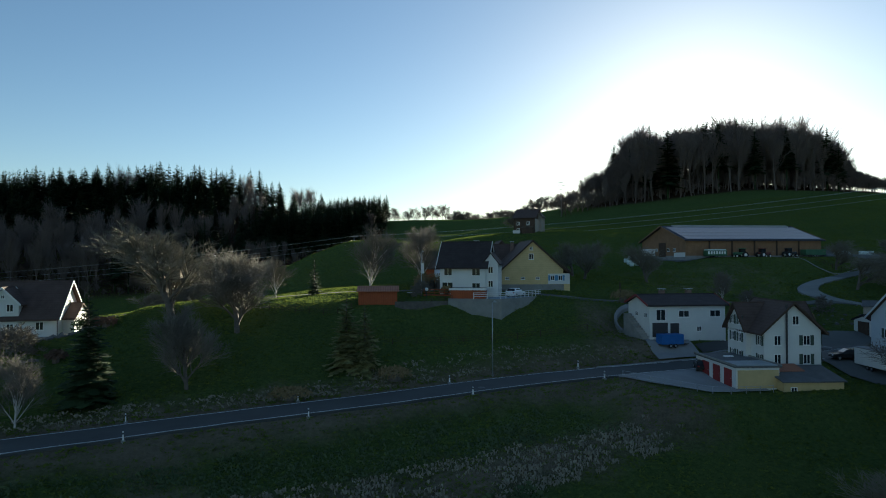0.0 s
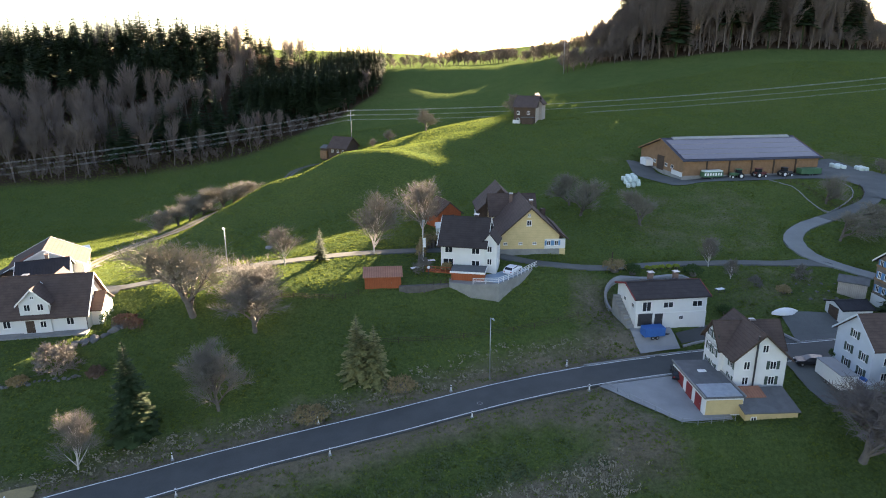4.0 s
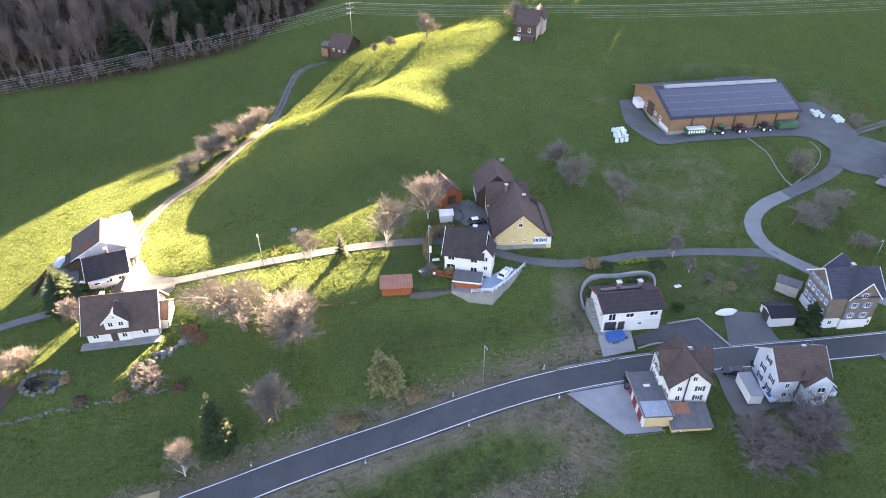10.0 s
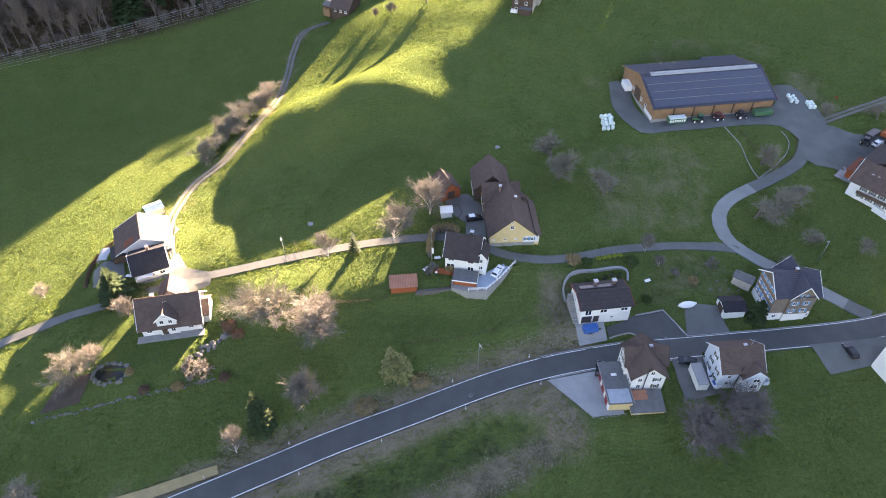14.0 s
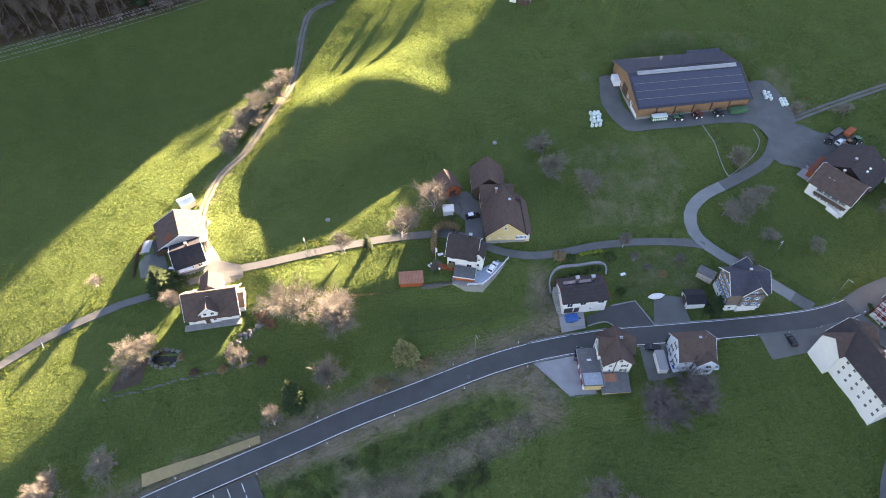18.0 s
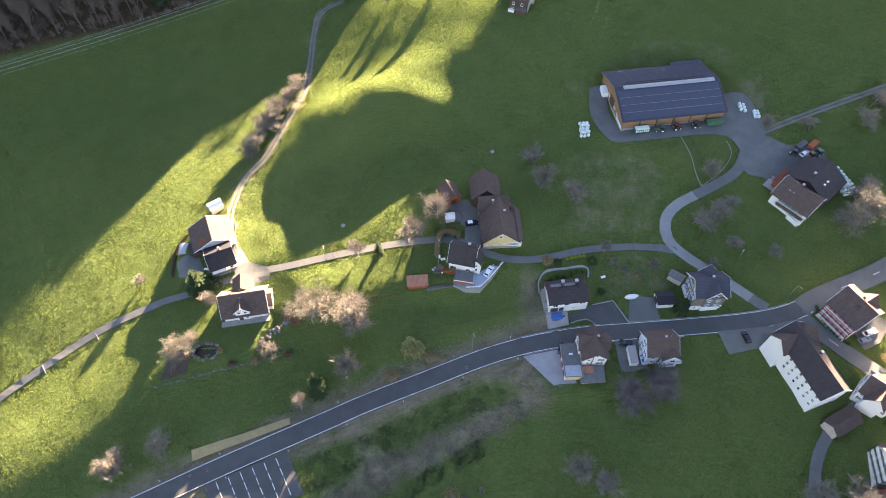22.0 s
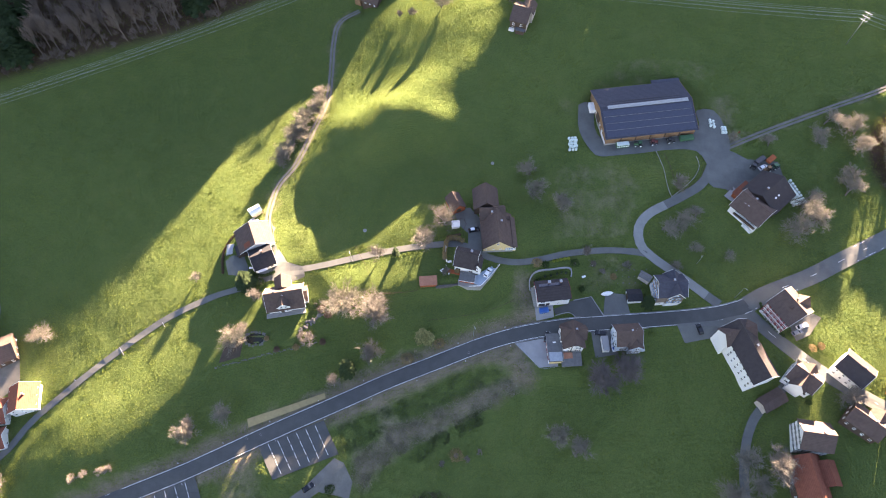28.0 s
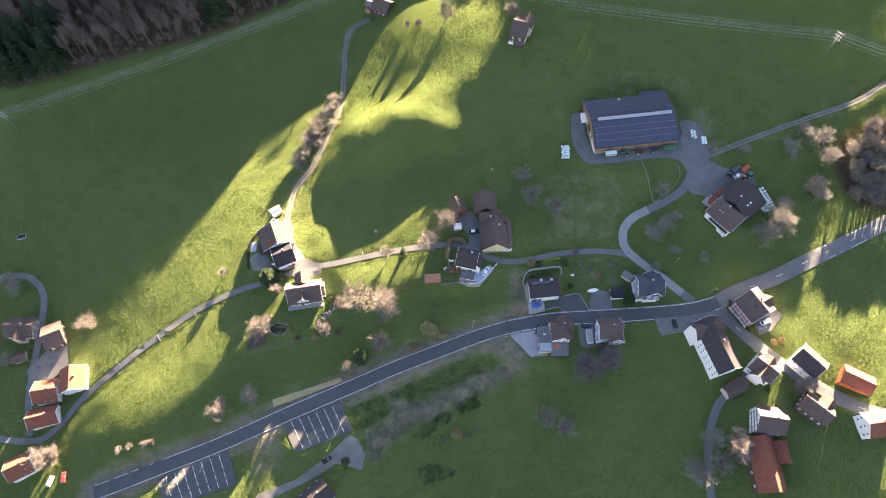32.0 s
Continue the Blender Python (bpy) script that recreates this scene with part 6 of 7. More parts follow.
part("white_steps", joined(*[box(-13.6, -12.8, -6 + j * 0.9, -5.1 + j * 0.9, -2, 0.4 + 0.2 * j) for j in range(5)]), WHITE, H)
chimney(H, -6.4, 1.0, 10.0, 0.6)
chimney(H, 1.8, 1.2, 9.6, 0.6)
part("balcony", joined(box(-14.0, -12.8, -6.2, 4.0, 2.5, 2.65), box(-14.0, -13.9, -6.2, 4.0, 2.65, 3.5)), OLDWOOD, H, "dark timber balcony")

# old farmhouse on the ridge
H = thing("old_farmhouse", "weathered old farmhouse with dark timber front", "house", 29.4, 235.6, -19, 25.4)
wing(H, 0, 0, 7.6, 12.4, 5.4, 3.2, "x", OLDWOOD, TILE_BROWN, 0.6)
wing(H, 2.2, 3.2, 5.6, 6.6, 6.2, 3.2, "y", PALEBOARD, TILE_BROWN, 0.5, name="rear_barn")
part("grey_side", box(3.82, 3.95, -6.1, 6.1, -2, 5.0), PALEBOARD, H, "pale weathered side boarding")
windows(H, "f", (-2.2, 1.4), (2.8,), (3.8, 6.2), 1.0, 1.2)
windows(H, "f", (-2.2, 1.4), (0.4,), (3.8, 6.2), 1.1, 1.2)
part("porch", box(-0.6, 3.4, -8.0, -6.2, -2, 1.9), OLDWOOD, H)
part("porch_roof", box(-0.9, 3.7, -8.3, -6.0, 1.9, 2.05), GREYROOF, H)
part("white_store", box(-3.9, -1.4, -7.4, -6.2, -2, 0.9), WHITE, H)
# chalet beyond the ridge
H = thing("chalet", "dark timber chalet with a steep brown roof", "house", -42.5, 268, -25, None)
wing(H, 0, 0, 8.5, 9.0, 3.0, 3.6, "x", OLDWOOD, TILE_BROWN, 0.8, 4)
windows(H, "f", (-2.4, 0.2, 2.6), (0.9,), (4.25, 4.5), 1.0, 1.1)
wing(H, -6.6, -1.0, 4.6, 5.0, 2.2, 0.8, "x", OLDWOOD, GREYROOF, 0.4, 4, name="lean_to")
part("wood_stack", box(-8.6, -5.4, -4.6, -3.6, -2, 1.2), LARCH, H, "stack of orange firewood")


# ---- village ----
def plain_house(name, label, x, y, turn, w, d, h, rise, ridge, wall, roof, z=None, cols=3, rows=2, shutter=None, chim=True, trim=None, base=4.0, over=0.6):
    H = thing(name, label, "shed" if name == "shed" else "house", x, y, turn, z)
    wing(H, 0, 0, w, d, h, rise, ridge, wall, roof, over, base, trim=trim)
    if rows:
        zs = [0.9 + 2.5 * k for k in range(rows)]
        for face, run in (("f", w), ("b", w), ("l", d), ("r", d)):
            n = max(2, int(round(cols * run / max(w, d))))
            windows(H, face, [run * ((k + 0.5) / n - 0.5) for k in range(n)], zs, (w / 2, d / 2), 0.9, 1.25, shutter=shutter)
    if chim:
        chimney(H, w * 0.15, 0.6 if ridge == "x" else 0.4, h + rise + 0.8, 0.6)
    return H


H = plain_house("house", "long white three-storey building with a dark roof", 107.2, 79.6, 18, 9.6, 22.5, 8.2, 3.8, "y", WHITE, TILE_DARK, 5.0, 9, 3, trim=FRAME)
wing(H, -0.6, 7.8, 12.0, 6.6, 8.0, 3.2, "x", WHITE, TILE_BROWN, 0.6, name="cross_wing")
H = plain_house("house", "timber-framed house with red windows under a brown roof", 125.4, 96.8, 30, 11.6, 10.8, 8.0, 4.2, "y", WHITE, TILE_BROWN, 7.0, 6, 3, REDPAINT, trim=FRAME)
wing(H, 2.0, -1.0, 8.4, 5.0, 8.2, 3.2, "x", WHITE, TILE_BROWN, 0.6, name="cross_wing")
for z in (2.4, 5.0, 7.6):
    part("timber_band", box(-5.92, -5.8, -5.4, 5.4, z, z + 0.25), REDPAINT, H, "red timber band")
for k in range(8):
    part("timber_post", box(-5.9, -5.8, -5.4 + k * 1.52, -5.25 + k * 1.52, 0, 7.9), REDPAINT, H)
H = plain_house("house", "white house with crossed brown gables", 125.8, 70.6, -42, 9.6, 8.0, 5.2, 3.4, "x", WHITE, TILE_BROWN, 6.2, 3, 2, GREENPAINT, trim=FRAME)
wing(H, 0, -0.6, 5.2, 10.0, 5.2, 3.3, "y", WHITE, TILE_BROWN, 0.6, name="cross_wing")
plain_house("house", "white house with a dark roof and brown balcony", 143.5, 72.8, -48, 10.4, 9.0, 6.0, 3.2, "x", WHITE, TILE_DARK, 8.4, 4, 2, trim=FRAME)
plain_house("shed", "red-roofed open shed beside the village lane", 161.2, 65.4, -28, 11.5, 7.2, 3.2, 2.2, "x", REDWOOD, TILE_RED, None, 2, 0, chim=False)
H = plain_house("house", "timber house with a rusty brown roof", 142.8, 54.2, -42, 11.5, 7.6, 4.2, 3.0, "x", OLDWOOD, TILE_BROWN, 8.4, 4, 1)
wing(H, 2.4, 3.4, 5.0, 5.0, 4.2, 2.6, "y", OLDWOOD, TILE_BROWN, 0.5, name="cross_wing")
plain_house("house", "white house with a red tiled roof", 162.6, 47.4, 8, 9.6, 9.0, 5.0, 3.2, "x", WHITE, TILE_RED, None, 3, 2, trim=FRAME)
H = plain_house("farmhouse", "white farmhouse with timber gable and weathered roof", 124.6, 49.6, -8, 10.6, 9.6, 7.0, 3.6, "x", WHITE, TILE_BROWN, 3.4, 5, 3, GREENPAINT)
H = plain_house("barn", "long red-tiled farm barn beside the lane", 121.8, 33.2, 4, 10.4, 20.5, 4.6, 4.4, "y", OLDWOOD, TILE_RED, 0.8, 4, 1, chim=False)
wing(H, 6.4, 4.0, 7.0, 8.0, 5.0, 2.6, "y", OLDWOOD, TILE_RED, 0.5, name="side_wing")
plain_house("shed", "low timber shed with a brown roof on the meadow", 114.8, 63.4, 27, 9.4, 4.8, 2.4, 1.4, "x", PALEBOARD, TILE_BROWN, None, 2, 0, chim=False)
plain_house("barn", "brown barn with a lit roof at the hamlet", -185, 86.8, 25, 8.0, 10.8, 3.6, 2.6, "x", OLDWOOD, TILE_BROWN, None, 3, 1, chim=False)
H = plain_house("house", "hamlet house with a red tiled roof", -181.2, 61.4, 10, 10.2, 9.4, 4.2, 3.0, "x", WHITE, TILE_RED, None, 3, 2, trim=FRAME)
plain_house("house", "long low red-roofed house at the track", -180.2, 50.6, 15, 12.0, 7.4, 3.8, 2.6, "x", WHITE, TILE_RED, None, 4, 1, trim=FRAME)
plain_house("house", "hamlet house with a steep red roof", -169.6, 66.4, 12, 10.6, 10.0, 4.4, 3.6, "y", WHITE, TILE_RED, None, 3, 2, trim=FRAME)
H = plain_house("house", "grey house with crossed gables at the hamlet", -201.5, 90.6, 0, 12.6, 8.6, 4.6, 3.0, "x", PALEBOARD, TILE_BROWN, None, 4, 2)
wing(H, 0.5, -1.2, 5.0, 10.0, 4.6, 2.9, "y", PALEBOARD, TILE_BROWN, 0.5, name="cross_wing")
plain_house("shed", "small grey shed in the hamlet garden", -200, 77.5, 20, 5.5, 4.0, 2.4, 1.4, "x", PALEBOARD, TILE_BROWN, None, 2, 0, chim=False)
plain_house("house", "house with a pale hipped roof near the road", -185.5, 30.2, 28, 10.4, 8.6, 4.4, 3.2, "x", WHITE, TILE_RED, None, 4, 2, trim=FRAME)
plain_house("house", "dark-roofed house below the car park", -57.0, 19.0, 43, 12, 9, 4.2, 3.0, "x", WHITE, TILE_DARK, None, 3, 2)
# ---- street lamps, poles and power lines ----
def lamp(x, y, height, way, label):
    L = thing("street_lamp", label, "lamp", x, y)
    part("pole", tube([(0, 0, -0.3), (0, 0, height * 0.5), (0, 0, height)], [0.1, 0.08, 0.055], 8), STEEL, L, smooth=True)
    dx, dy = way
    part("arm", tube([(0, 0, height - 0.05), (dx * 0.8, dy * 0.8, height + 0.1)], [0.05, 0.04], 6), STEEL, L)
    part("head", joined(tube([(dx * 0.6, dy * 0.6, height + 0.1), (dx * 0.9, dy * 0.9, height + 0.16), (dx * 1.5, dy * 1.5, height + 0.14)], [0.09, 0.16, 0.08], 8)), STEEL, L, "pale metal lamp head")
    part("base_plate", tube([(0, 0, 0), (0, 0, 0.25)], [0.16, 0.14], 8), CONCRETE, L)


lamp(5.9, 89.9, 10.2, (0.3, -0.95), "tall slim grey street lamp beside the road")
lamp(109.5, 104.2, 9.5, (0.6, -0.8), "tall grey street lamp at the junction")
lamp(-43.0, 118.6, 8.5, (0.2, -1.0), "slim grey lamp post beside the lane")
lamp(96.5, 118.5, 7.5, (-0.8, -0.5), "slim grey lamp post above the farm road")
lamp(-5.2, 121.0, 7.5, (0.3, -1.0), "slim grey lamp post at the hedge")


def wire_pole(x, y, height, label, arms=3, turn=0.0, guy=False):
    P = thing("power_pole", label, "pole", x, y, turn)
    part("mast", tube([(0, 0, -0.4), (0, 0, height)], [0.17, 0.1], 8), OLDWOOD if arms < 2 else STEEL, P, smooth=True)
    for k in range(arms):
        z = height - 0.3 - k * 1.9
        arm = part("crossarm", box(-1.5, 1.5, -0.08, 0.08, z - 0.08, z + 0.08), STEEL, P)
        for s in (-1.35, 0.0, 1.35) if k == 0 else (-1.35, 1.35):
            part("insulator", tube([(s, 0, z + 0.08), (s, 0, z + 0.28), (s, 0, z + 0.42)], [0.05, 0.13, 0.06], 6), FRAME, arm, "white ceramic insulator")
    if guy:
        part("guy_wire", tube([(0, 0, height - 1), (2.6, -2.6, -0.5)], [0.03, 0.03], 4), STEEL, P)
    return (x, y, ground(x, y) + height)


def wires(label, a, b, sag, offsets):
    W = tagged(new("power_line"), label, "cable")
    way = Vector((b[0] - a[0], b[1] - a[1], 0)).normalized()
    side = Vector((-way.y, way.x, 0))
    for o, dz in offsets:
        p, q = Vector(a) + side * o + Vector((0, 0, dz)), Vector(b) + side * o + Vector((0, 0, dz))
        n = 12
        part("cable", tube([tuple(p.lerp(q, k / n) - Vector((0, 0, sag * 4 * (k / n) * (1 - k / n)))) for k in range(n + 1)], [0.03] * (n + 1), 3, False), CABLE, W)


tops = [wire_pole(-330, 158, 17, "steel power pole beyond the field"), wire_pole(-232, 197, 15, "steel power pole in the valley field", 3, 20), wire_pole(-40.3, 277.8, 16, "steel power pole with white insulators by the chalet", 3, 30),
        wire_pole(176.5, 221.5, 18, "steel power pole on the slope above the farm", 3, -40), wire_pole(275, 190, 17, "steel power pole beyond the farm", 3, -20)]
for a, b in zip(tops, tops[1:]):
    wires("slack overhead power cables between poles", a, b, 3.0, [(-1.35, -0.1), (0, 0.1), (1.35, -0.1), (-1.35, -2), (1.35, -2), (-1.35, -3.9), (1.35, -3.9)])
wire_pole(62, 350, 19, "tall power pole on the skyline", 3, -10)
wire_pole(64.5, 351.5, 17, "second slim pole on the skyline", 1)
wire_pole(-33.5, 103.6, 2.0, "short wooden post at the fence corner", 0)
wire_pole(31.3, 118.2, 3.5, "short wooden post beside the lane", 0)
F = thing("flagpole", "slim leaning flagpole in the farmyard", "flagpole", 117.6, 172.6, 0)
part("pole", tube([(0, 0, -0.3), (0.6, 0, 7.2)], [0.06, 0.04], 6), LARCH, F)
part("flag", box(0.5, 1.1, -0.02, 0.02, 6.3, 7.0), CAR_RED, F)
F = thing("flagpole", "white pole in the garden by the hedge", "flagpole", -5.0, 115.6, 0)
part("pole", tube([(0, 0, -0.3), (0, 0, 6.0)], [0.05, 0.04], 6), FRAME, F)
part("flag", box(0.02, 0.5, -0.02, 0.02, 3.8, 5.6), FRAME, F)

proto = None
for k in range(2, len(ROAD) - 2):
    if ROAD[k, 0] > 34 or ROAD[k, 0] < -118 or k % 7:
        continue
    d = ROAD[k + 1] - ROAD[k]
    n = np.array([-d[1], d[0]]) / np.linalg.norm(d)
    for side in (1, -1):
        x, y = ROAD[k] + n * side * 3.9
        m = pose(x, y, ground(x, y), 0, 0, math.degrees(math.atan2(d[1], d[0])))
        if proto is None:
            proto = thing("marker_post", "white roadside marker post with a black band", "post", x, y, 0, group="roadside posts")
            part("post", prism([(-0.07, -0.09), (0.07, -0.09), (0.05, 0.09), (-0.05, 0.09)], -0.2, 1.0), FRAME, proto)
            part("band", box(-0.075, 0.075, -0.1, 0.1, 0.7, 0.88), DARKMETAL, proto, "black band")
            part("foot", box(-0.2, 0.2, -0.2, 0.2, -0.1, 0.12), PALE_CONCRETE, proto)
            proto.matrix_basis = m
        else:
            copy_thing(proto, m)


# ---- vehicles and farm gear ----
def wheel_mesh(r, w):
    return tube([(0, -w / 2, 0), (0, -w / 2 + 0.04, 0), (0, w / 2 - 0.04, 0), (0, w / 2, 0)], [r * 0.8, r, r, r * 0.8], 14)


def wheels(parent, spots, r, w=0.22):
    for x, y in spots:
        t = part("wheel", wheel_mesh(r, w), RUBBER, parent, at=pose(x, y, r))
        part("rim", tube([(0, -w / 2 - 0.01, 0), (0, w / 2 + 0.01, 0)], [r * 0.55, r * 0.55], 10), STEEL, t)


def car(x, y, turn, paint, label, z=None, length=4.4, tall=1.5):
    C = thing("car", label, "car", x, y, turn, z)
    l, w = length / 2, 0.9
    prof = [(-l, 0.35), (-l, 0.85), (-l * 0.92, 1.0), (-l * 0.72, tall), (l * 0.1, tall), (l * 0.42, 0.98), (l * 0.95, 0.82), (l, 0.6), (l, 0.35)]
    n = len(prof)
    v = [(px, s * (w if pz < 1.05 else w * 0.78), pz) for s in (-1, 1) for px, pz in prof]
    part("body", (v, [tuple(range(n)), tuple(range(2 * n - 1, n - 1, -1))] + [(i, n + i, n + (i + 1) % n, (i + 1) % n) for i in range(n)]), paint, C, bevel=0.05)
    part("windscreen", ([(l * 0.13, -0.66, tall - 0.06), (l * 0.13, 0.66, tall - 0.06), (l * 0.41, 0.8, 1.04), (l * 0.41, -0.8, 1.04), (l * 0.15, -0.66, tall - 0.02), (l * 0.15, 0.66, tall - 0.02), (l * 0.43, 0.8, 1.08), (l * 0.43, -0.8, 1.08)],
                         [(0, 1, 2, 3), (7, 6, 5, 4), (0, 4, 5, 1), (1, 5, 6, 2), (2, 6, 7, 3), (3, 7, 4, 0)]), GLASS, C)
    part("rear_window", ([(-l * 0.74, -0.66, tall - 0.06), (-l * 0.74, 0.66, tall - 0.06), (-l * 0.9, 0.76, 1.06), (-l * 0.9, -0.76, 1.06), (-l * 0.77, -0.66, tall - 0.03), (-l * 0.77, 0.66, tall - 0.03), (-l * 0.93, 0.76, 1.08), (-l * 0.93, -0.76, 1.08)],
                         [(0, 1, 2, 3), (7, 6, 5, 4), (0, 4, 5, 1), (1, 5, 6, 2), (2, 6, 7, 3), (3, 7, 4, 0)]), GLASS, C)
    for s in (-1, 1):
        part("side_window", box(-l * 0.66, l * 0.12, s * 0.78 - 0.03, s * 0.78 + 0.03, 1.03, tall - 0.12), GLASS, C)
        part("headlight", box(l - 0.1, l + 0.02, s * 0.62 - 0.16, s * 0.62 + 0.16, 0.6, 0.74), FRAME, C)
        part("tail_light", box(-l - 0.02, -l + 0.06, s * 0.68 - 0.12, s * 0.68 + 0.12, 0.7, 0.88), CAR_RED, C)
    wheels(C, [(sx * l * 0.62, sy * 0.82) for sx in (-1, 1) for sy in (-1, 1)], 0.32)
    return C


car(11.6, 112.6, 58, CAR_WHITE, "white car parked on the terrace deck", 9.76)
C = car(6.4, 131.2, 12, CAR_BLACK, "dark car with a white roof in the farmhouse yard", None, 4.5, 1.65)
part("roof_panel", box(-1.5, 0.15, -0.66, 0.66, 1.652, 1.69), CAR_WHITE, C, "white roof panel", bevel=0.01)
car(93.6, 91.3, 100, CAR_BLACK, "black car parked in the lay-by")
car(55.4, 90.2, 170, CAR_BLACK, "dark car parked between the houses")
car(34.6, 88.9, 75, CAR_BLACK, "dark car parked beside the garages")
car(132.0, 91.6, 20, CAR_WHITE, "white van parked by the timbered house", None, 4.9, 1.9)
car(129.6, 89.2, 20, CAR_GREY, "grey car parked by the timbered house")
car(-88.0, 113.5, 100, CAR_RED, "dark red car parked by the low house")
car(-53.9, 33.3, 35, CAR_BLACK, "dark car below the car park")
car(-172.5, 24.5, 80, CAR_WHITE, "white car parked at the hamlet house")
car(-166.5, 26, 100, CAR_RED, "red car parked at the hamlet house")
car(129.6, 160.8, 30, CAR_WHITE, "white car in the farmyard")


def trailer(x, y, turn, w, l, h, mat, label, z=None, name="trailer", lid=None):
    T = thing(name, label, "trailer", x, y, turn, z)
    part("box", box(-l / 2, l / 2, -w / 2, w / 2, 0.55, 0.55 + h), mat, T, bevel=0.06)
    part("chassis", box(-l / 2, l / 2 + 1.0, -0.25, 0.25, 0.4, 0.547), DARKMETAL, T)
    wheels(T, [(sx, s * w * 0.46) for sx in (-0.4, 0.4) for s in (-1, 1)], 0.33)
    part("drawbar", tube([(l / 2, 0, 0.5), (l / 2 + 1.3, 0, 0.5)], [0.05, 0.05], 6), DARKMETAL, T)
    if lid:
        part("cover", box(-l / 2 - 0.05, l / 2 + 0.05, -w / 2 - 0.05, w / 2 + 0.05, 0.553 + h, 0.66 + h), lid, T)
    return T


trailer(33.8, 99.2, 10, 1.9, 3.6, 1.5, TARP, "small trailer under a blue tarpaulin on the slab")
trailer(56.6, 85.6, 92, 2.5, 6.0, 2.2, FRAME, "long white box trailer parked between houses", lid=PALE_CONCRETE)
trailer(59.2, 190.5, 95, 2.2, 4.6, 2.0, FRAME, "white caravan parked beside the barn", name="caravan")
T = trailer(70.5, 170.4, 8, 2.2, 5.5, 1.4, MACHINE, "green and white loader wagon in front of the barn")
for k in range(7):
    part("side_slat", joined(box(-2.6 + 0.75 * k, -2.15 + 0.75 * k, -1.13, -1.1, 1.0, 1.75)), FRAME, T, "white side slat")
part("load", box(-2.6, 2.6, -0.95, 0.95, 1.955, 2.3), BALE, T, "pale load under a net")
trailer(98.5, 174.2, 8, 2.3, 6.0, 1.5, MACHINE, "green tanker trailer in front of the barn")
trailer(128.2, 163.2, 35, 2.2, 5.0, 1.3, DARKMETAL, "dark farm trailer in the yard")
trailer(132.8, 163.6, 40, 2.2, 4.5, 1.2, REDWOOD, "rust-red farm trailer in the yard")
B = thing("boat", "white motor boat on a trailer between the houses", "boat", 59.8, 85.4, 100)
n, hull = 9, []
for k in range(n):
    u = k / (n - 1)
    hw = 0.95 * (1 - u ** 3) + 0.03
    hull.append([(-2.6 + 5.2 * u, -hw, 1.25 + 0.25 * u), (-2.6 + 5.2 * u, -hw * 0.7, 0.7 + 0.25 * u), (-2.6 + 5.2 * u, 0, 0.5 + 0.35 * u), (-2.6 + 5.2 * u, hw * 0.7, 0.7 + 0.25 * u), (-2.6 + 5.2 * u, hw, 1.25 + 0.25 * u)])
v = [p for ring in hull for p in ring]
f = [(k * 5 + i, k * 5 + i + 1, k * 5 + i + 6, k * 5 + i + 5) for k in range(n - 1) for i in range(4)] + [(k * 5 + 4, k * 5, k * 5 + 5, k * 5 + 9) for k in range(n - 1)] + [(0, 1, 2, 3, 4)]
part("hull", (v, f), CAR_WHITE, B, smooth=False)
part("windscreen", box(0.2, 0.4, -0.7, 0.7, 1.35, 1.8), GLASS, B)
part("seat", box(-1.9, -0.9, -0.6, 0.6, 1.35, 1.7), TARP, B)
part("trailer_frame", box(-2.4, 2.8, -0.12, 0.12, 0.35, 0.5), STEEL, B)
wheels(B, [(-0.6, -0.8), (-0.6, 0.8)], 0.3)
C = thing("covered_boat", "long object under a white sheet beside the yard", "boat", 59.6, 106.6, 8)
part("sheet", ([(x, y * math.cos(a) * 0.9 * (1 - abs(x / 2.6) ** 3), 0.2 + 1.1 * math.sin(a) * (1 - 0.6 * abs(x / 2.6) ** 2)) for x in np.linspace(-2.55, 2.55, 9) for y, a in ((1, 0), (1, 0.6), (1, 1.2), (1, 1.9), (1, 2.5), (1, 3.14))],
               [(k * 6 + i, k * 6 + i + 1, k * 6 + i + 7, k * 6 + i + 6) for k in range(8) for i in range(5)]), FRAME, C, smooth=True)


def tractor(x, y, turn, paint, label):
    T = thing("tractor", label, "tractor", x, y, turn)
    part("bonnet", box(0.2, 2.0, -0.42, 0.42, 0.8, 1.5), paint, T, bevel=0.08)
    part("cab", joined(box(-1.1, 0.3, -0.7, 0.7, 0.9, 1.5)), paint, T, bevel=0.05)
    part("cab_glass", box(-1.0, 0.2, -0.66, 0.66, 1.503, 2.4), GLASS, T)
    part("cab_roof", box(-1.15, 0.35, -0.75, 0.75, 2.403, 2.55), paint, T)
    for s in (-1, 1):
        w = part("rear_wheel", wheel_mesh(0.8, 0.45), RUBBER, T, at=pose(-0.8, s * 0.95, 0.8))
        part("rim", tube([(0, -0.24, 0), (0, 0.24, 0)], [0.42, 0.42], 10), FRAME, w)
        w = part("front_wheel", wheel_mesh(0.5, 0.3), RUBBER, T, at=pose(1.4, s * 0.8, 0.5))
        part("rim", tube([(0, -0.16, 0), (0, 0.16, 0)], [0.26, 0.26], 10), FRAME, w)
    part("exhaust", tube([(0.9, 0.3, 1.5), (0.9, 0.3, 2.3)], [0.05, 0.05], 6), DARKMETAL, T)


tractor(84.0, 172.0, 14, DARKRED, "dirty red tractor standing in front of the barn")
tractor(77.5, 171.0, 182, MACHINE, "green tractor standing in front of the barn")
tractor(91.5, 173.0, 9, DARKMETAL, "dark tractor standing in front of the barn")
tractor(125.5, 161.0, 60, DARKMETAL, "dark tractor in the farmyard")
tractor(134.5, 160.6, 20, MACHINE, "green tractor in the farmyard")
tractor(131.2, 159.8, 200, LARCH, "orange loader in the farmyard")

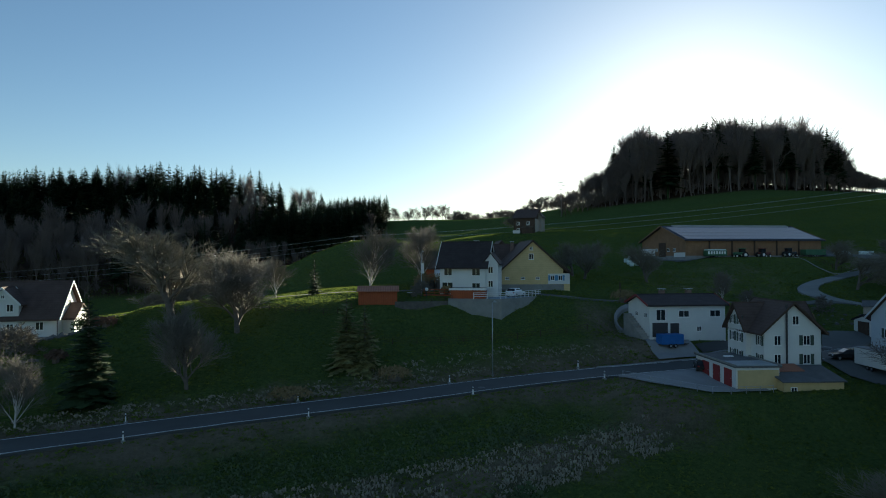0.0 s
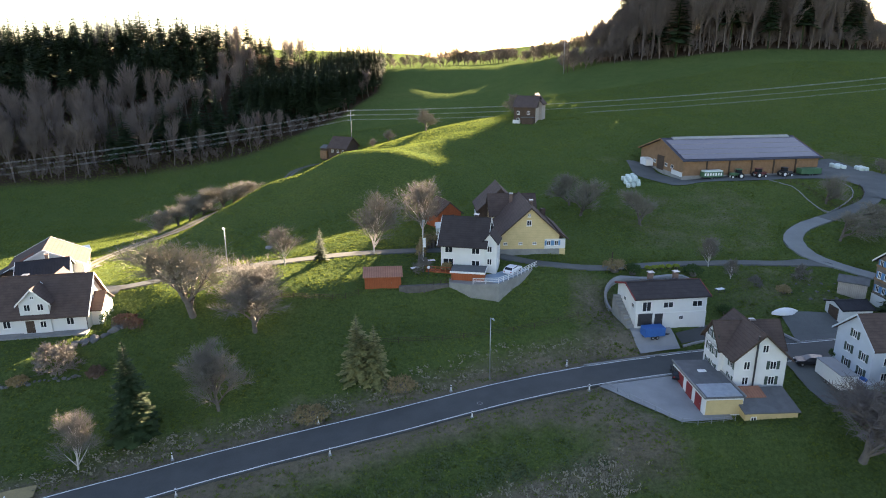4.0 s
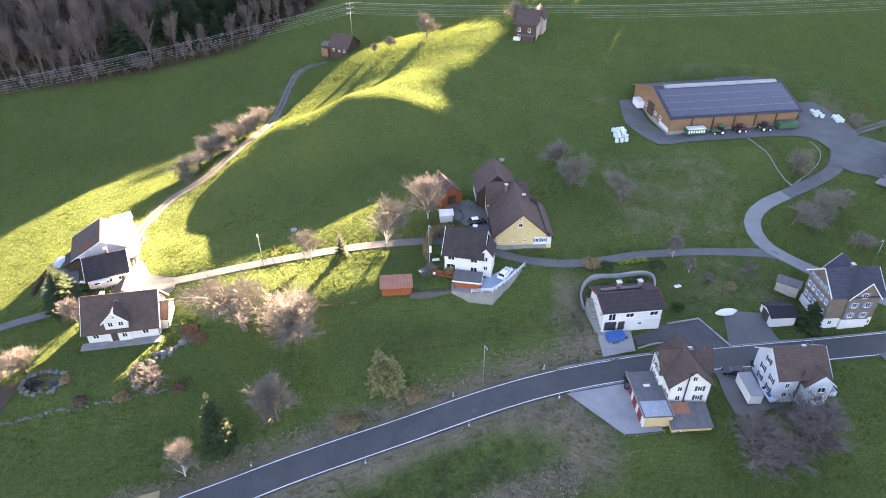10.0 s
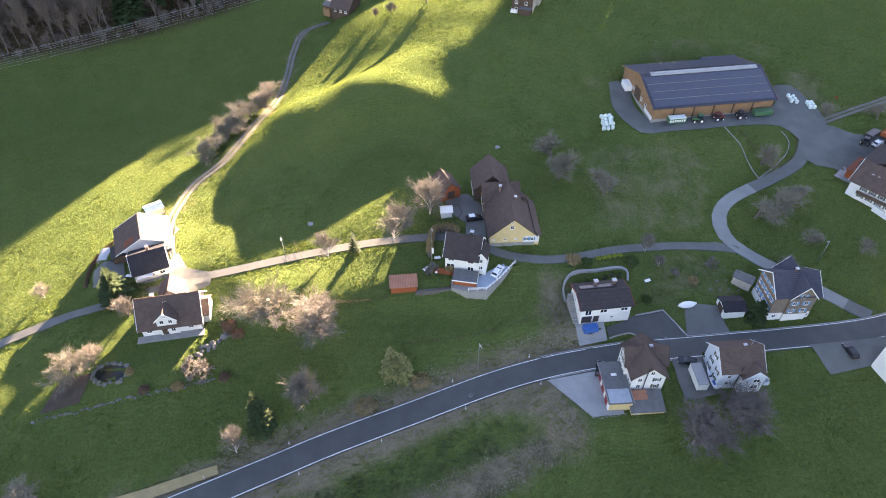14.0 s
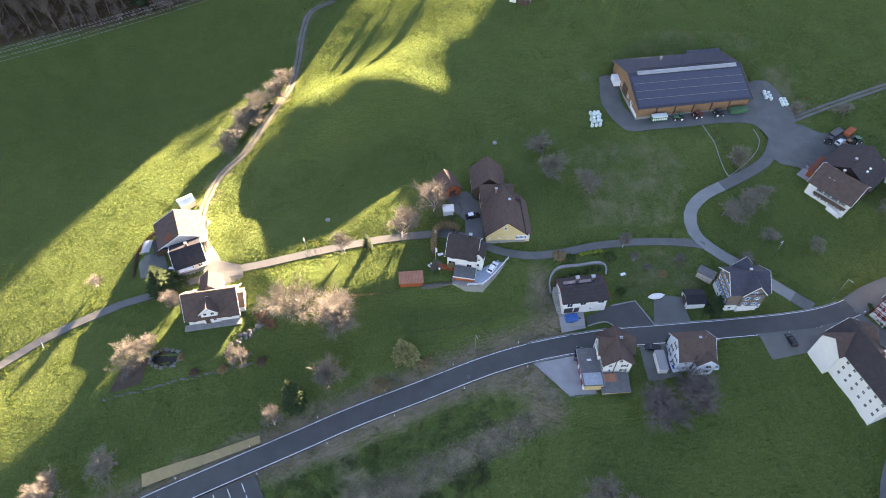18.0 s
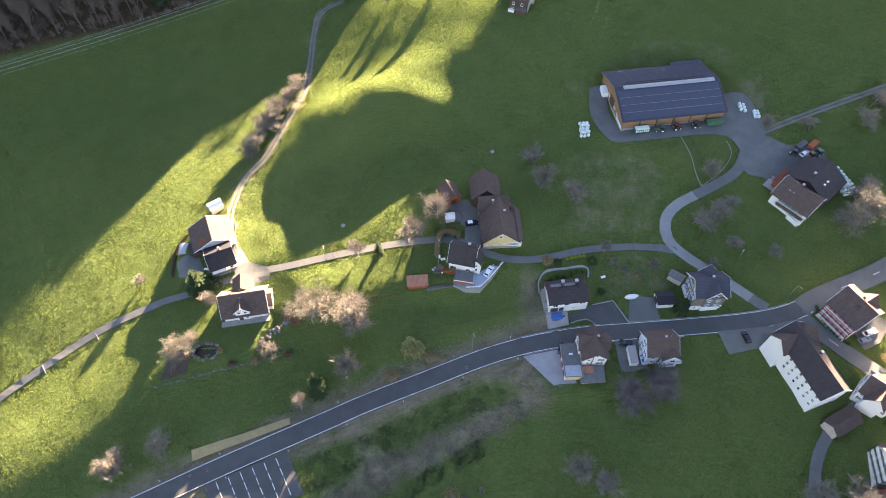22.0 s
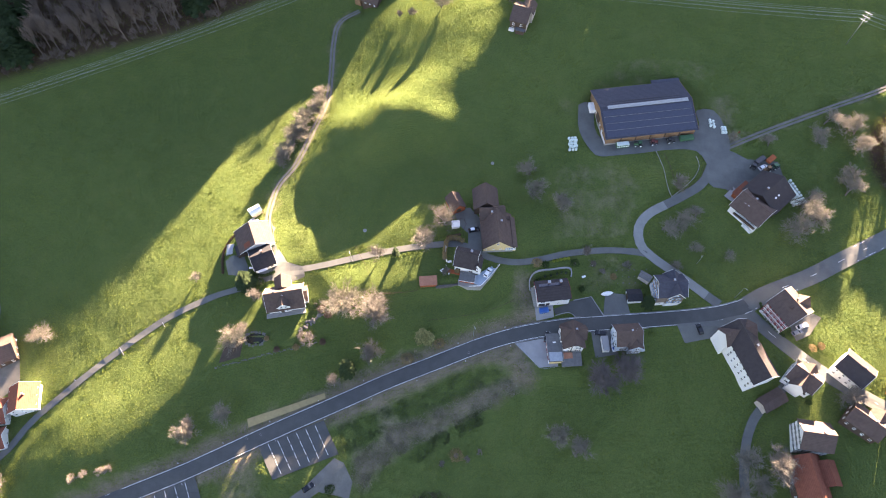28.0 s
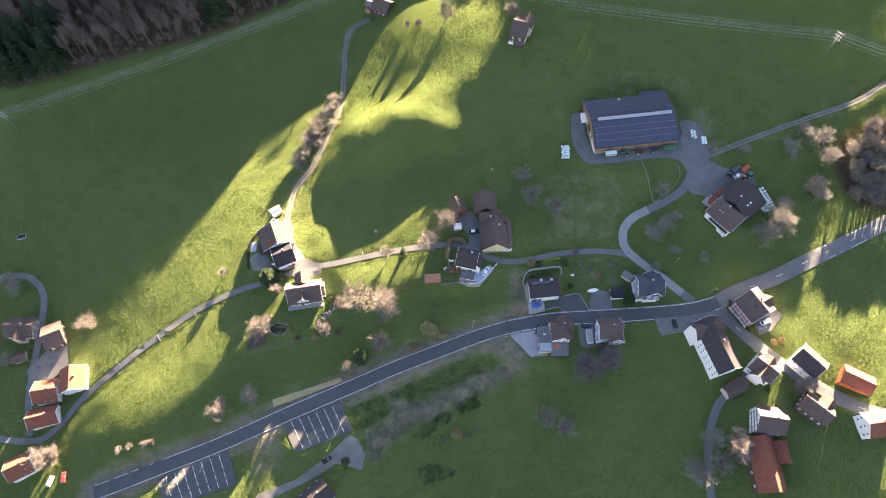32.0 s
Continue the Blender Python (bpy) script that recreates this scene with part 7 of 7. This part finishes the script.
ball = tube([(0, 0, 0), (0, 0, 0.12), (0, 0, 1.0), (0, 0, 1.12)], [0.46, 0.58, 0.58, 0.46], 14)
BALE_ME = mesh_of("wrap", ball, BALE, True)
first = None
spots = [(48.4 + 1.3 * i + 0.25 * (j % 2), 169.8 + 1.35 * j, 0) for i in range(3) for j in range(5)] + [(49.0 + 1.3 * i, 170.6 + 1.35 * j, 1.12) for i in range(2) for j in range(3)]
spots += [(110.4 + 1.3 * i, 184.0 - 1.5 * j - 0.6 * i, 0) for i in range(2) for j in range(3)] + [(115.0 + 1.25 * i, 180.0 - 1.4 * j, 0) for i in range(2) for j in range(3)]
spots += [(134.8 + 1.35 * i + 0.62 * j, 152.6 + 0.5 * i - 1.35 * j, 0) for i in range(5) for j in range(8)] + [(135.8 + 1.35 * i + 0.62 * j, 151.6 + 0.5 * i - 1.35 * j, 1.12) for i in range(3) for j in range(5)]
for k, (x, y, up) in enumerate(spots):
    x, y = x + rng.uniform(-0.08, 0.08), y + rng.uniform(-0.08, 0.08)
    m = pose(x, y, ground(x, y) + up, 0, 0, rng.uniform(0, 360))
    if first is None:
        first = thing("silage_bale", "round silage bale in pale green plastic wrap", "bale", x, y, 0, group="silage bales")
        part("wrap", BALE_ME, None, first)
        part("net_band", tube([(0, 0, 0.4), (0, 0, 0.7)], [0.586, 0.586], 14, False), BALE, first)
        first.matrix_basis = m
    else:
        copy_thing(first, m)


# ---- hedges, shrubs, garden things ----
def hedge(label, line, width, height, mat, seed=1, name="hedge"):
    H = tagged(new(name), label, "hedge")
    pts = spline(line, 1.1)
    pieces, core = [], []
    for k, (x, y) in enumerate(pts):
        g = ground(x, y)
        pv, pf = leaf_cloud(seed + k, width * 0.62, width * 0.62, height * 0.5, 260, 0.2, height * 0.52)
        pieces.append(([(a + x, b + y, c + g) for a, b, c in pv], pf))
    part("foliage", joined(*pieces), mat, H)
    part("stem", joined(*[tube([(x, y, ground(x, y) - 0.2), (x, y, ground(x, y) + height * 0.55)], [width * 0.32, width * 0.3], 7) for x, y in pts]), BARK, H)


def evergreen(x, y, rx, rz, mat, label, seed=3):
    E = thing("bush", label, "bush", x, y)
    part("foliage", leaf_cloud(seed, rx, rx, rz * 0.62, 900, 0.24, rz * 0.45), mat, E)
    part("stem", tube([(0, 0, -0.2), (0, 0, rz * 0.5)], [rx * 0.4, rx * 0.25], 7), BARK, E)


hedge("tall clipped olive-brown hedge round the garden", [(-5.6, 118.6), (-5.4, 122.0), (-4.4, 126.6), (-1, 127.2), (1.5, 126)], 1.7, 3.4, LEAF_STRAW, 5)
hedge("clipped green hedge behind the low house", [(-82.4, 113.6), (-78.5, 113.4), (-75.0, 114.8)], 1.2, 1.4, LEAF, 25)
hedge("dark low shrub row along the yard wall", [(-96.8, 116), (-98, 122), (-97.6, 129), (-93.5, 136)], 0.9, 1.1, LEAF_RUST, 27)
hedge("rust-brown hedge by the terrace deck", [(-4.2, 128.4), (0.5, 129.4)], 1.0, 1.2, LEAF_RUST, 35)
hedge("lime-green clipped bed along the lane", [(38.5, 118.8), (41.5, 119.6), (44.5, 120.1)], 1.1, 0.7, leafy("lime_green_leaves", (0.16, 0.2, 0.02), (0.3, 0.34, 0.05)), 45)
hedge("dark low hedge round the timbered house", [(118.6, 101.2), (118.9, 97.5), (121.5, 92), (124.5, 88.2)], 1.0, 1.2, LEAF, 55)
for x, y, r, h, m, t in ((-56.6, 100.8, 2.4, 3.0, LEAF, "round dark green bush beside the white house"), (-79.5, 110.0, 1.8, 2.6, LEAF, "dark green bush at the house corner"), (-53.5, 98.2, 2.0, 1.6, LEAF_RUST, "reddish-brown low garden shrub"),
                         (-51.0, 95.5, 1.6, 1.4, LEAF_RUST, "rust-coloured low shrub on the bank"), (-52.6, 85.8, 1.3, 1.5, LEAF_RUST, "rust-red shrub on the garden bank"), (-62.8, 83.6, 1.4, 1.2, LEAF_STRAW, "straw-coloured clump on the garden bank"),
                         (-70, 82.6, 1.2, 1.1, LEAF_RUST, "reddish shrub by the garden edge"), (-74, 86.5, 1.0, 1.2, LEAF_STRAW, "straw-coloured shrub beside the pond"), (35.0, 117.0, 1.7, 1.8, LEAF, "dark green bush beside the lane"),
                         (47.0, 118.0, 2.0, 1.9, LEAF, "green bush beside the lane"), (49.8, 108.6, 1.3, 1.5, LEAF, "green bush by the white house"), (60.4, 91.4, 1.2, 1.8, LEAF, "green bush between the houses"), (31.6, 117.4, 2.2, 2.2, LEAF_STRAW, "tawny shrub beside the lane"),
                         (62.5, 113.2, 1.4, 1.4, LEAF_STRAW, "tawny shrub in the garden"), (-0.6, 113.0, 1.0, 1.6, LEAF_STRAW, "tawny garden shrub below the white house"), (127.6, 62.5, 1.2, 1.4, LEAF, "green bush at the village house"),
                         (134, 82.8, 1.6, 1.2, LEAF_STRAW, "straw-coloured garden bed by the lane"), (137, 83.5, 1.5, 1.0, LEAF_STRAW, "straw-coloured garden bed by the lane"), (-20, 80.5, 2.6, 1.4, LEAF_STRAW, "low brown bramble patch by the road"),
                         (-7.5, 86.4, 2.4, 1.6, LEAF_STRAW, "brown bramble patch above the road"), (-1, 45.5, 2.8, 1.6, LEAF_STRAW, "brown bramble patch in the gully"), (-46.5, 33, 2.0, 1.6, LEAF, "dark green shrub below the car park")):
    evergreen(x, y, r, h, m, t, int(x * 7) % 50)
fir(3, 75.2, 102.2, 7.0, "dense green conifer beside the small garage", 0.95)
bare("shrub", -4.8, 112.6, 3.2, "leafless garden shrub below the hedge", 1.1)
bare("shrub", 68.5, 118.2, 3.4, "leafless garden shrub in the vegetable plot")
bare("shrub", 58.0, 115.5, 2.6, "leafless garden shrub in the lawn")
bare("birch", 54.2, 117.5, 4.5, "thin young tree in the garden")
for x, y, h in ((3, 44, 2.6), (8, 46.5, 2.4), (-6, 42.5, 2.4)):
    bare("shrub", x, y, h, "leafless shrub in the grassy gully")


def stones(name, label, spots, size, seed):
    S = tagged(new(name), label, "stones")
    r = random.Random(seed)
    metas = []
    for k in range(4):
        bm = bmesh.new()
        bmesh.ops.create_icosphere(bm, subdivisions=1, radius=1.0)
        for q in bm.verts:
            q.co *= r.uniform(0.7, 1.25)
            q.co.z *= 0.7
        me = bpy.data.meshes.new("stone")
        bm.to_mesh(me)
        bm.free()
        me.materials.append(STONE)
        metas.append(me)
    for x, y in spots:
        s = size * r.uniform(0.6, 1.4)
        part("stone", metas[r.randrange(4)], None, S, at=pose(x, y, ground(x, y) + s * 0.15, 0, 0, r.uniform(0, 360)) @ Matrix.Diagonal((s, s * r.uniform(0.7, 1.2), s, 1)))


rr = random.Random(4)
stones("rockery", "bank of large grey rocks beside the house", [(-61 + 8 * u + rr.uniform(-1.2, 1.2), 90.5 + 7 * u + rr.uniform(-1.2, 1.2)) for u in np.linspace(0, 1, 26)], 0.75, 7)
ring = [(-78.5 + 4.2 * math.cos(a) + rr.uniform(-0.4, 0.4), 86.6 + 2.6 * math.sin(a) + rr.uniform(-0.4, 0.4)) for a in np.linspace(0, 6.28, 40)]
stones("pond_edge", "ring of pale stones round the garden pond", ring, 0.5, 9)
tagged(part("pond", patch([(-78.5 + 3.8 * math.cos(a), 86.6 + 2.2 * math.sin(a)) for a in np.linspace(0, 6.0, 18)], 0.06), WATER), "small dark garden pond ringed by stones", "pond", kind="structure")
stones("garden_edge", "line of edging stones along the garden bank", [(-93 + 38 * u, 76 + 9.5 * u + rr.uniform(-0.3, 0.3)) for u in np.linspace(0, 1, 60)], 0.35, 11)
stones("vegetable_plot", "stone-edged vegetable bed in the garden", [(64 + 2.4 * (k % 6), 110.6 + 0.9 * (k // 6) * 3 + 0.3 * (k % 2)) for k in range(18)], 0.3, 13)
area("garden_bed", "dark soil vegetable bed by the pond", [(-92, 77.5), (-84, 80), (-83, 87), (-90, 85.5)], surface("dark_garden_soil", (0.06, 0.045, 0.033), 0.95, 0.35, 0.6, 6.0, 0.6, 0.05), 0.06, "garden bed")
area("verge_mat", "pale straw erosion matting beside the road", [(-78.6, 54.4), (-50.4, 65.2), (-51.0, 67.2), (-79.2, 57.4)], surface("straw_matting", (0.28, 0.22, 0.11), 0.95, 0.2, 0.5, 6.0), 0.05, "verge")
area("pavement", "gravel track below the car park", [(-81.5, 20), (-67, 25.6), (-56, 33), (-45.5, 43.6), (-42, 42), (-38.6, 35.7), (-39.6, 29.8), (-44, 31), (-50.3, 32), (-57, 27.5), (-70, 21), (-84, 15)], GRAVEL, 0.05)
for x, y, t in ((15, 165, "round concrete manhole cover in the meadow"), (-38.6, 132.4, "round concrete manhole cover in the lit meadow")):
    M = thing("manhole", t, "manhole", x, y)
    part("ring", tube([(0, 0, -0.2), (0, 0, 0.35)], [0.75, 0.75], 16), PALE_CONCRETE, M)
    part("cover", tube([(0, 0, 0.35), (0, 0, 0.42)], [0.5, 0.5], 16), CONCRETE, M)
M = thing("trough", "grey cattle trough in the valley field", "trough", -214.8, 137.1, 15)
part("basin", joined(box(-2.2, 2.2, -1.3, 1.3, -0.2, 0.8)), CONCRETE, M, bevel=0.1)
part("water", box(-1.9, 1.9, -1.0, 1.0, 0.8, 0.83), WATER, M)
M = thing("tree_house", "small grey hut hung in the large tree", "hut", -42.2, 98.9, 12, ground(-42.2, 98.9) + 5.4)
part("cabin", box(-0.9, 0.9, -0.8, 0.8, 0, 1.6), PALEBOARD, M)
part("roof", gable_body(2.2, 2.0, 1.62, 0.5, "x", -1.6), GREYROOF, M)
part("ladder", joined(*[box(-0.3, 0.3, -1.0, -0.94, -5.4 + 0.4 * k, -5.34 + 0.4 * k) for k in range(14)], box(-0.34, -0.28, -1.0, -0.94, -5.5, 0.2), box(0.28, 0.34, -1.0, -0.94, -5.5, 0.2)), OLDWOOD, M)
for x, y, t in ((-3.6, 117.2, 10), (-6.5, 113.5, 40), (-84.5, 116.8, 0), (50.5, 113, 20)):
    M = thing("garden_table", "small pale garden table on the lawn", "table", x, y, t)
    part("tabletop", box(-0.8, 0.8, -0.45, 0.45, 0.7, 0.75), FRAME, M)
    for sx in (-0.7, 0.7):
        for sy in (-0.35, 0.35):
            part("leg", box(sx - 0.03, sx + 0.03, sy - 0.03, sy + 0.03, -0.05, 0.7), DARKMETAL, M)
area("pavement", "pale concrete apron before the farmhouse", [(111, 147.5), (116, 152), (120, 148.6), (115.5, 143.5)], PALE_CONCRETE, 0.09)

# round-topped ornament for an unidentified garden object, kerbs of the farm road, rockery bed
M = thing("garden_lantern", "pale round garden ornament on a post in the lawn", "lantern", -3.9, 111.6, 0)
part("post", tube([(0, 0, -0.2), (0, 0, 1.0)], [0.09, 0.07], 8), DARKMETAL, M)
part("globe", tube([(0, 0, 1.0), (0, 0, 1.12), (0, 0, 1.3), (0, 0, 1.48), (0, 0, 1.58)], [0.1, 0.24, 0.3, 0.22, 0.06], 12), FRAME, M, "milky round globe")
K = tagged(new("garden_wall"), "low pale stone kerb edging the meadow", "wall")
part("kerb", drape(spline([(84.9, 168.0), (86.6, 160), (88.2, 152), (89.5, 147.4)]), 0, 0.1, 0.16, 0.6), CONCRETE, K)
part("kerb", drape(spline([(89.5, 147.4), (95, 151.5), (100, 156.2), (102.4, 161), (101.5, 165.5)]), 0, 0.1, 0.16, 0.6), CONCRETE, K)

# drains across the field track, covers in the road
for x, y, t in ((-118.9, 95.5, -55), (-134.1, 84.6, -52), (-150.3, 72.5, -48)):
    D = thing("drain", "pale steel drain bar across the field track", "drain", x, y, t)
    part("channel", box(-1.9, 1.9, -0.14, 0.14, -0.1, 0.1), STEEL, D)
for x, y in ((-73.7, 51.9), (-78.7, 50.4), (63.0, 94.0), (4.0, 83.0)):
    D = thing("manhole", "round iron cover set in the road", "manhole", x, y)
    part("ring", tube([(0, 0, -0.1), (0, 0, 0.1)], [0.42, 0.42], 16), CONCRETE, D)
    part("cover", tube([(0, 0, 0.1), (0, 0, 0.112)], [0.33, 0.33], 16), DARKMETAL, D)


def within(poly, x, y):
    c = False
    for (x1, y1), (x2, y2) in zip(poly, poly[1:] + poly[:1]):
        if (y1 > y) != (y2 > y) and x < (x2 - x1) * (y - y1) / (y2 - y1) + x1:
            c = not c
    return c


def thicket(name, label, poly, count, height, mat, seed, lean=0.5, wide=0.06):
    """Tangled stems and leaves over a patch of rough ground."""
    r = random.Random(seed)
    (x0, y0), (x1, y1) = np.min(poly, 0), np.max(poly, 0)
    v, f = [], []
    while count:
        x, y = r.uniform(x0, x1), r.uniform(y0, y1)
        dens = 0.5 + noise.noise((x * 0.22, y * 0.22, seed)) * 1.1
        if not within(poly, x, y) or r.random() > dens:
            count -= r.random() < 0.02
            continue
        count -= 1
        g = ground(x, y)
        for _ in range(5):
            a, h = r.uniform(0, 6.283), height * r.uniform(0.35, 1.2)
            dx, dy = math.cos(a) * lean * h, math.sin(a) * lean * h
            bx, by = x + r.uniform(-0.35, 0.35), y + r.uniform(-0.35, 0.35)
            o = len(v)
            v += [(bx - dy * wide, by + dx * wide, g - 0.05), (bx + dy * wide + wide, by - dx * wide + wide, g - 0.05), (bx + dx * 0.6 + wide * 2, by + dy * 0.6, g + h * 0.9), (bx + dx * 1.3, by + dy * 1.3, g + h * 0.7)]
            f += [(o, o + 1, o + 2), (o, o + 2, o + 3)]
    T = tagged(part(name, (v, f), mat), label, "scrub", kind="stuff")


thicket("dry_stems", "pale straw-coloured stems on the rough bank", [(-39.6, 43), (-26, 55.2), (-9.5, 61.9), (7.4, 69.2), (22, 74), (27, 70), (8.6, 60.6), (-14, 49.8), (-30, 39.3), (-34, 29.3), (-39, 35.7)], 1900, 0.42, STEMS, 3)
thicket("brambles", "dull green bramble thicket in the gully", [(-20, 44.6), (-6.9, 54), (7.4, 61.5), (10, 57), (-6.9, 48), (-15, 42.8)], 420, 0.5, WEED, 4, 0.8, 0.06)
thicket("weeds", "dull green weeds on the made-up ground below the road", [(-45, 55.4), (-31.5, 60.2), (-14.4, 69.5), (7.4, 77.5), (19, 76), (20, 72), (7.4, 69.2), (-9.5, 62.2), (-26, 55.6), (-39.6, 44.5), (-45, 45)], 1700, 0.3, WEED, 6, 0.9, 0.06)
thicket("brush_pile", "heap of cut brown branches on the meadow", [(-17, 31.3), (-9, 33.6), (-1, 30.4), (-3, 28), (-14.6, 25)], 170, 0.5, TWIG, 8, 1.2, 0.03)
thicket("verge_weeds", "brown withered weeds on the upper road verge", [(-58, 63.5), (-27, 77), (-8, 84.6), (12, 92.5), (28, 97), (28, 99), (8, 95.5), (-12, 87), (-40, 75), (-60, 66)], 800, 0.3, STEMS, 9, 0.9, 0.05)

# ---- grass tufts over the meadows ----
tr = np.random.RandomState(5)
count = 430000
tx, ty = tr.uniform(-235, 225, count), tr.uniform(14, 305, count)
keep = np.ones(count, bool)
for line, half in ((ROAD, 4.0), (WEST_LANE, 1.9), (NORTH_TRACK, 1.6), (SOUTHWEST_TRACK, 1.8), (FARM_ROAD, 2.5), (EAST_TRACK, 1.6), (VILLAGE_LANE, 3.4), (HAMLET_LANE, 2.1), (CHAPEL_LANE, 2.2)):
    for x, y in spline(line, 1.0)[::1]:
        keep &= (tx - x) ** 2 + (ty - y) ** 2 > half * half
for poly in PAVED:
    c = np.zeros(count, bool)
    for (x1, y1), (x2, y2) in zip(poly, poly[1:] + poly[:1]):
        if y1 != y2:
            c ^= ((y1 > ty) != (y2 > ty)) & (tx < (x2 - x1) * (ty - y1) / (y2 - y1) + x1)
    keep &= ~c
tx, ty = tx[keep], ty[keep]
ix, iy = np.clip(np.searchsorted(GX, tx) - 1, 0, nx - 2), np.clip(np.searchsorted(GY, ty) - 1, 0, ny - 2)
fa, fb = (tx - GX[ix]) / (GX[ix + 1] - GX[ix]), (ty - GY[iy]) / (GY[iy + 1] - GY[iy])
tz = (GZ[iy, ix] * (1 - fa) + GZ[iy, ix + 1] * fa) * (1 - fb) + (GZ[iy + 1, ix] * (1 - fa) + GZ[iy + 1, ix + 1] * fa) * fb
n = len(tx)
size = tr.uniform(0.6, 1.3, n) * (1 + 0.2 * np.sin(tx * 0.31 + 1.3 * np.sin(ty * 0.17)) * np.sin(ty * 0.27))
verts, faces = [], []
for k in range(3):
    a = tr.uniform(0, 2 * np.pi, n)
    w, h = 0.17 * size, 0.12 * size * tr.uniform(0.5, 1.5, n)
    lean = tr.uniform(-0.2, 0.2, (2, n))
    cx, cy = tx + tr.uniform(-0.25, 0.25, n), ty + tr.uniform(-0.25, 0.25, n)
    p = np.stack([np.stack([cx - np.cos(a) * w, cy - np.sin(a) * w, tz - 0.04], 1), np.stack([cx + np.cos(a) * w, cy + np.sin(a) * w, tz - 0.04], 1), np.stack([cx + lean[0], cy + lean[1], tz + h], 1)], 1)
    verts.append(p.reshape(-1, 3))
verts = np.concatenate(verts)
tufts = bpy.data.meshes.new("grass")
tufts.vertices.add(len(verts))
tufts.vertices.foreach_set("co", verts.ravel())
tufts.loops.add(len(verts))
tufts.loops.foreach_set("vertex_index", np.arange(len(verts), dtype=np.int32))
tufts.polygons.add(len(verts) // 3)
tufts.polygons.foreach_set("loop_start", np.arange(0, len(verts), 3, dtype=np.int32))
tufts.update(calc_edges=True)
tufts.materials.append(BLADES)
tagged(new("grass", tufts), "short tufted spring grass on the meadows", "grass", kind="stuff")
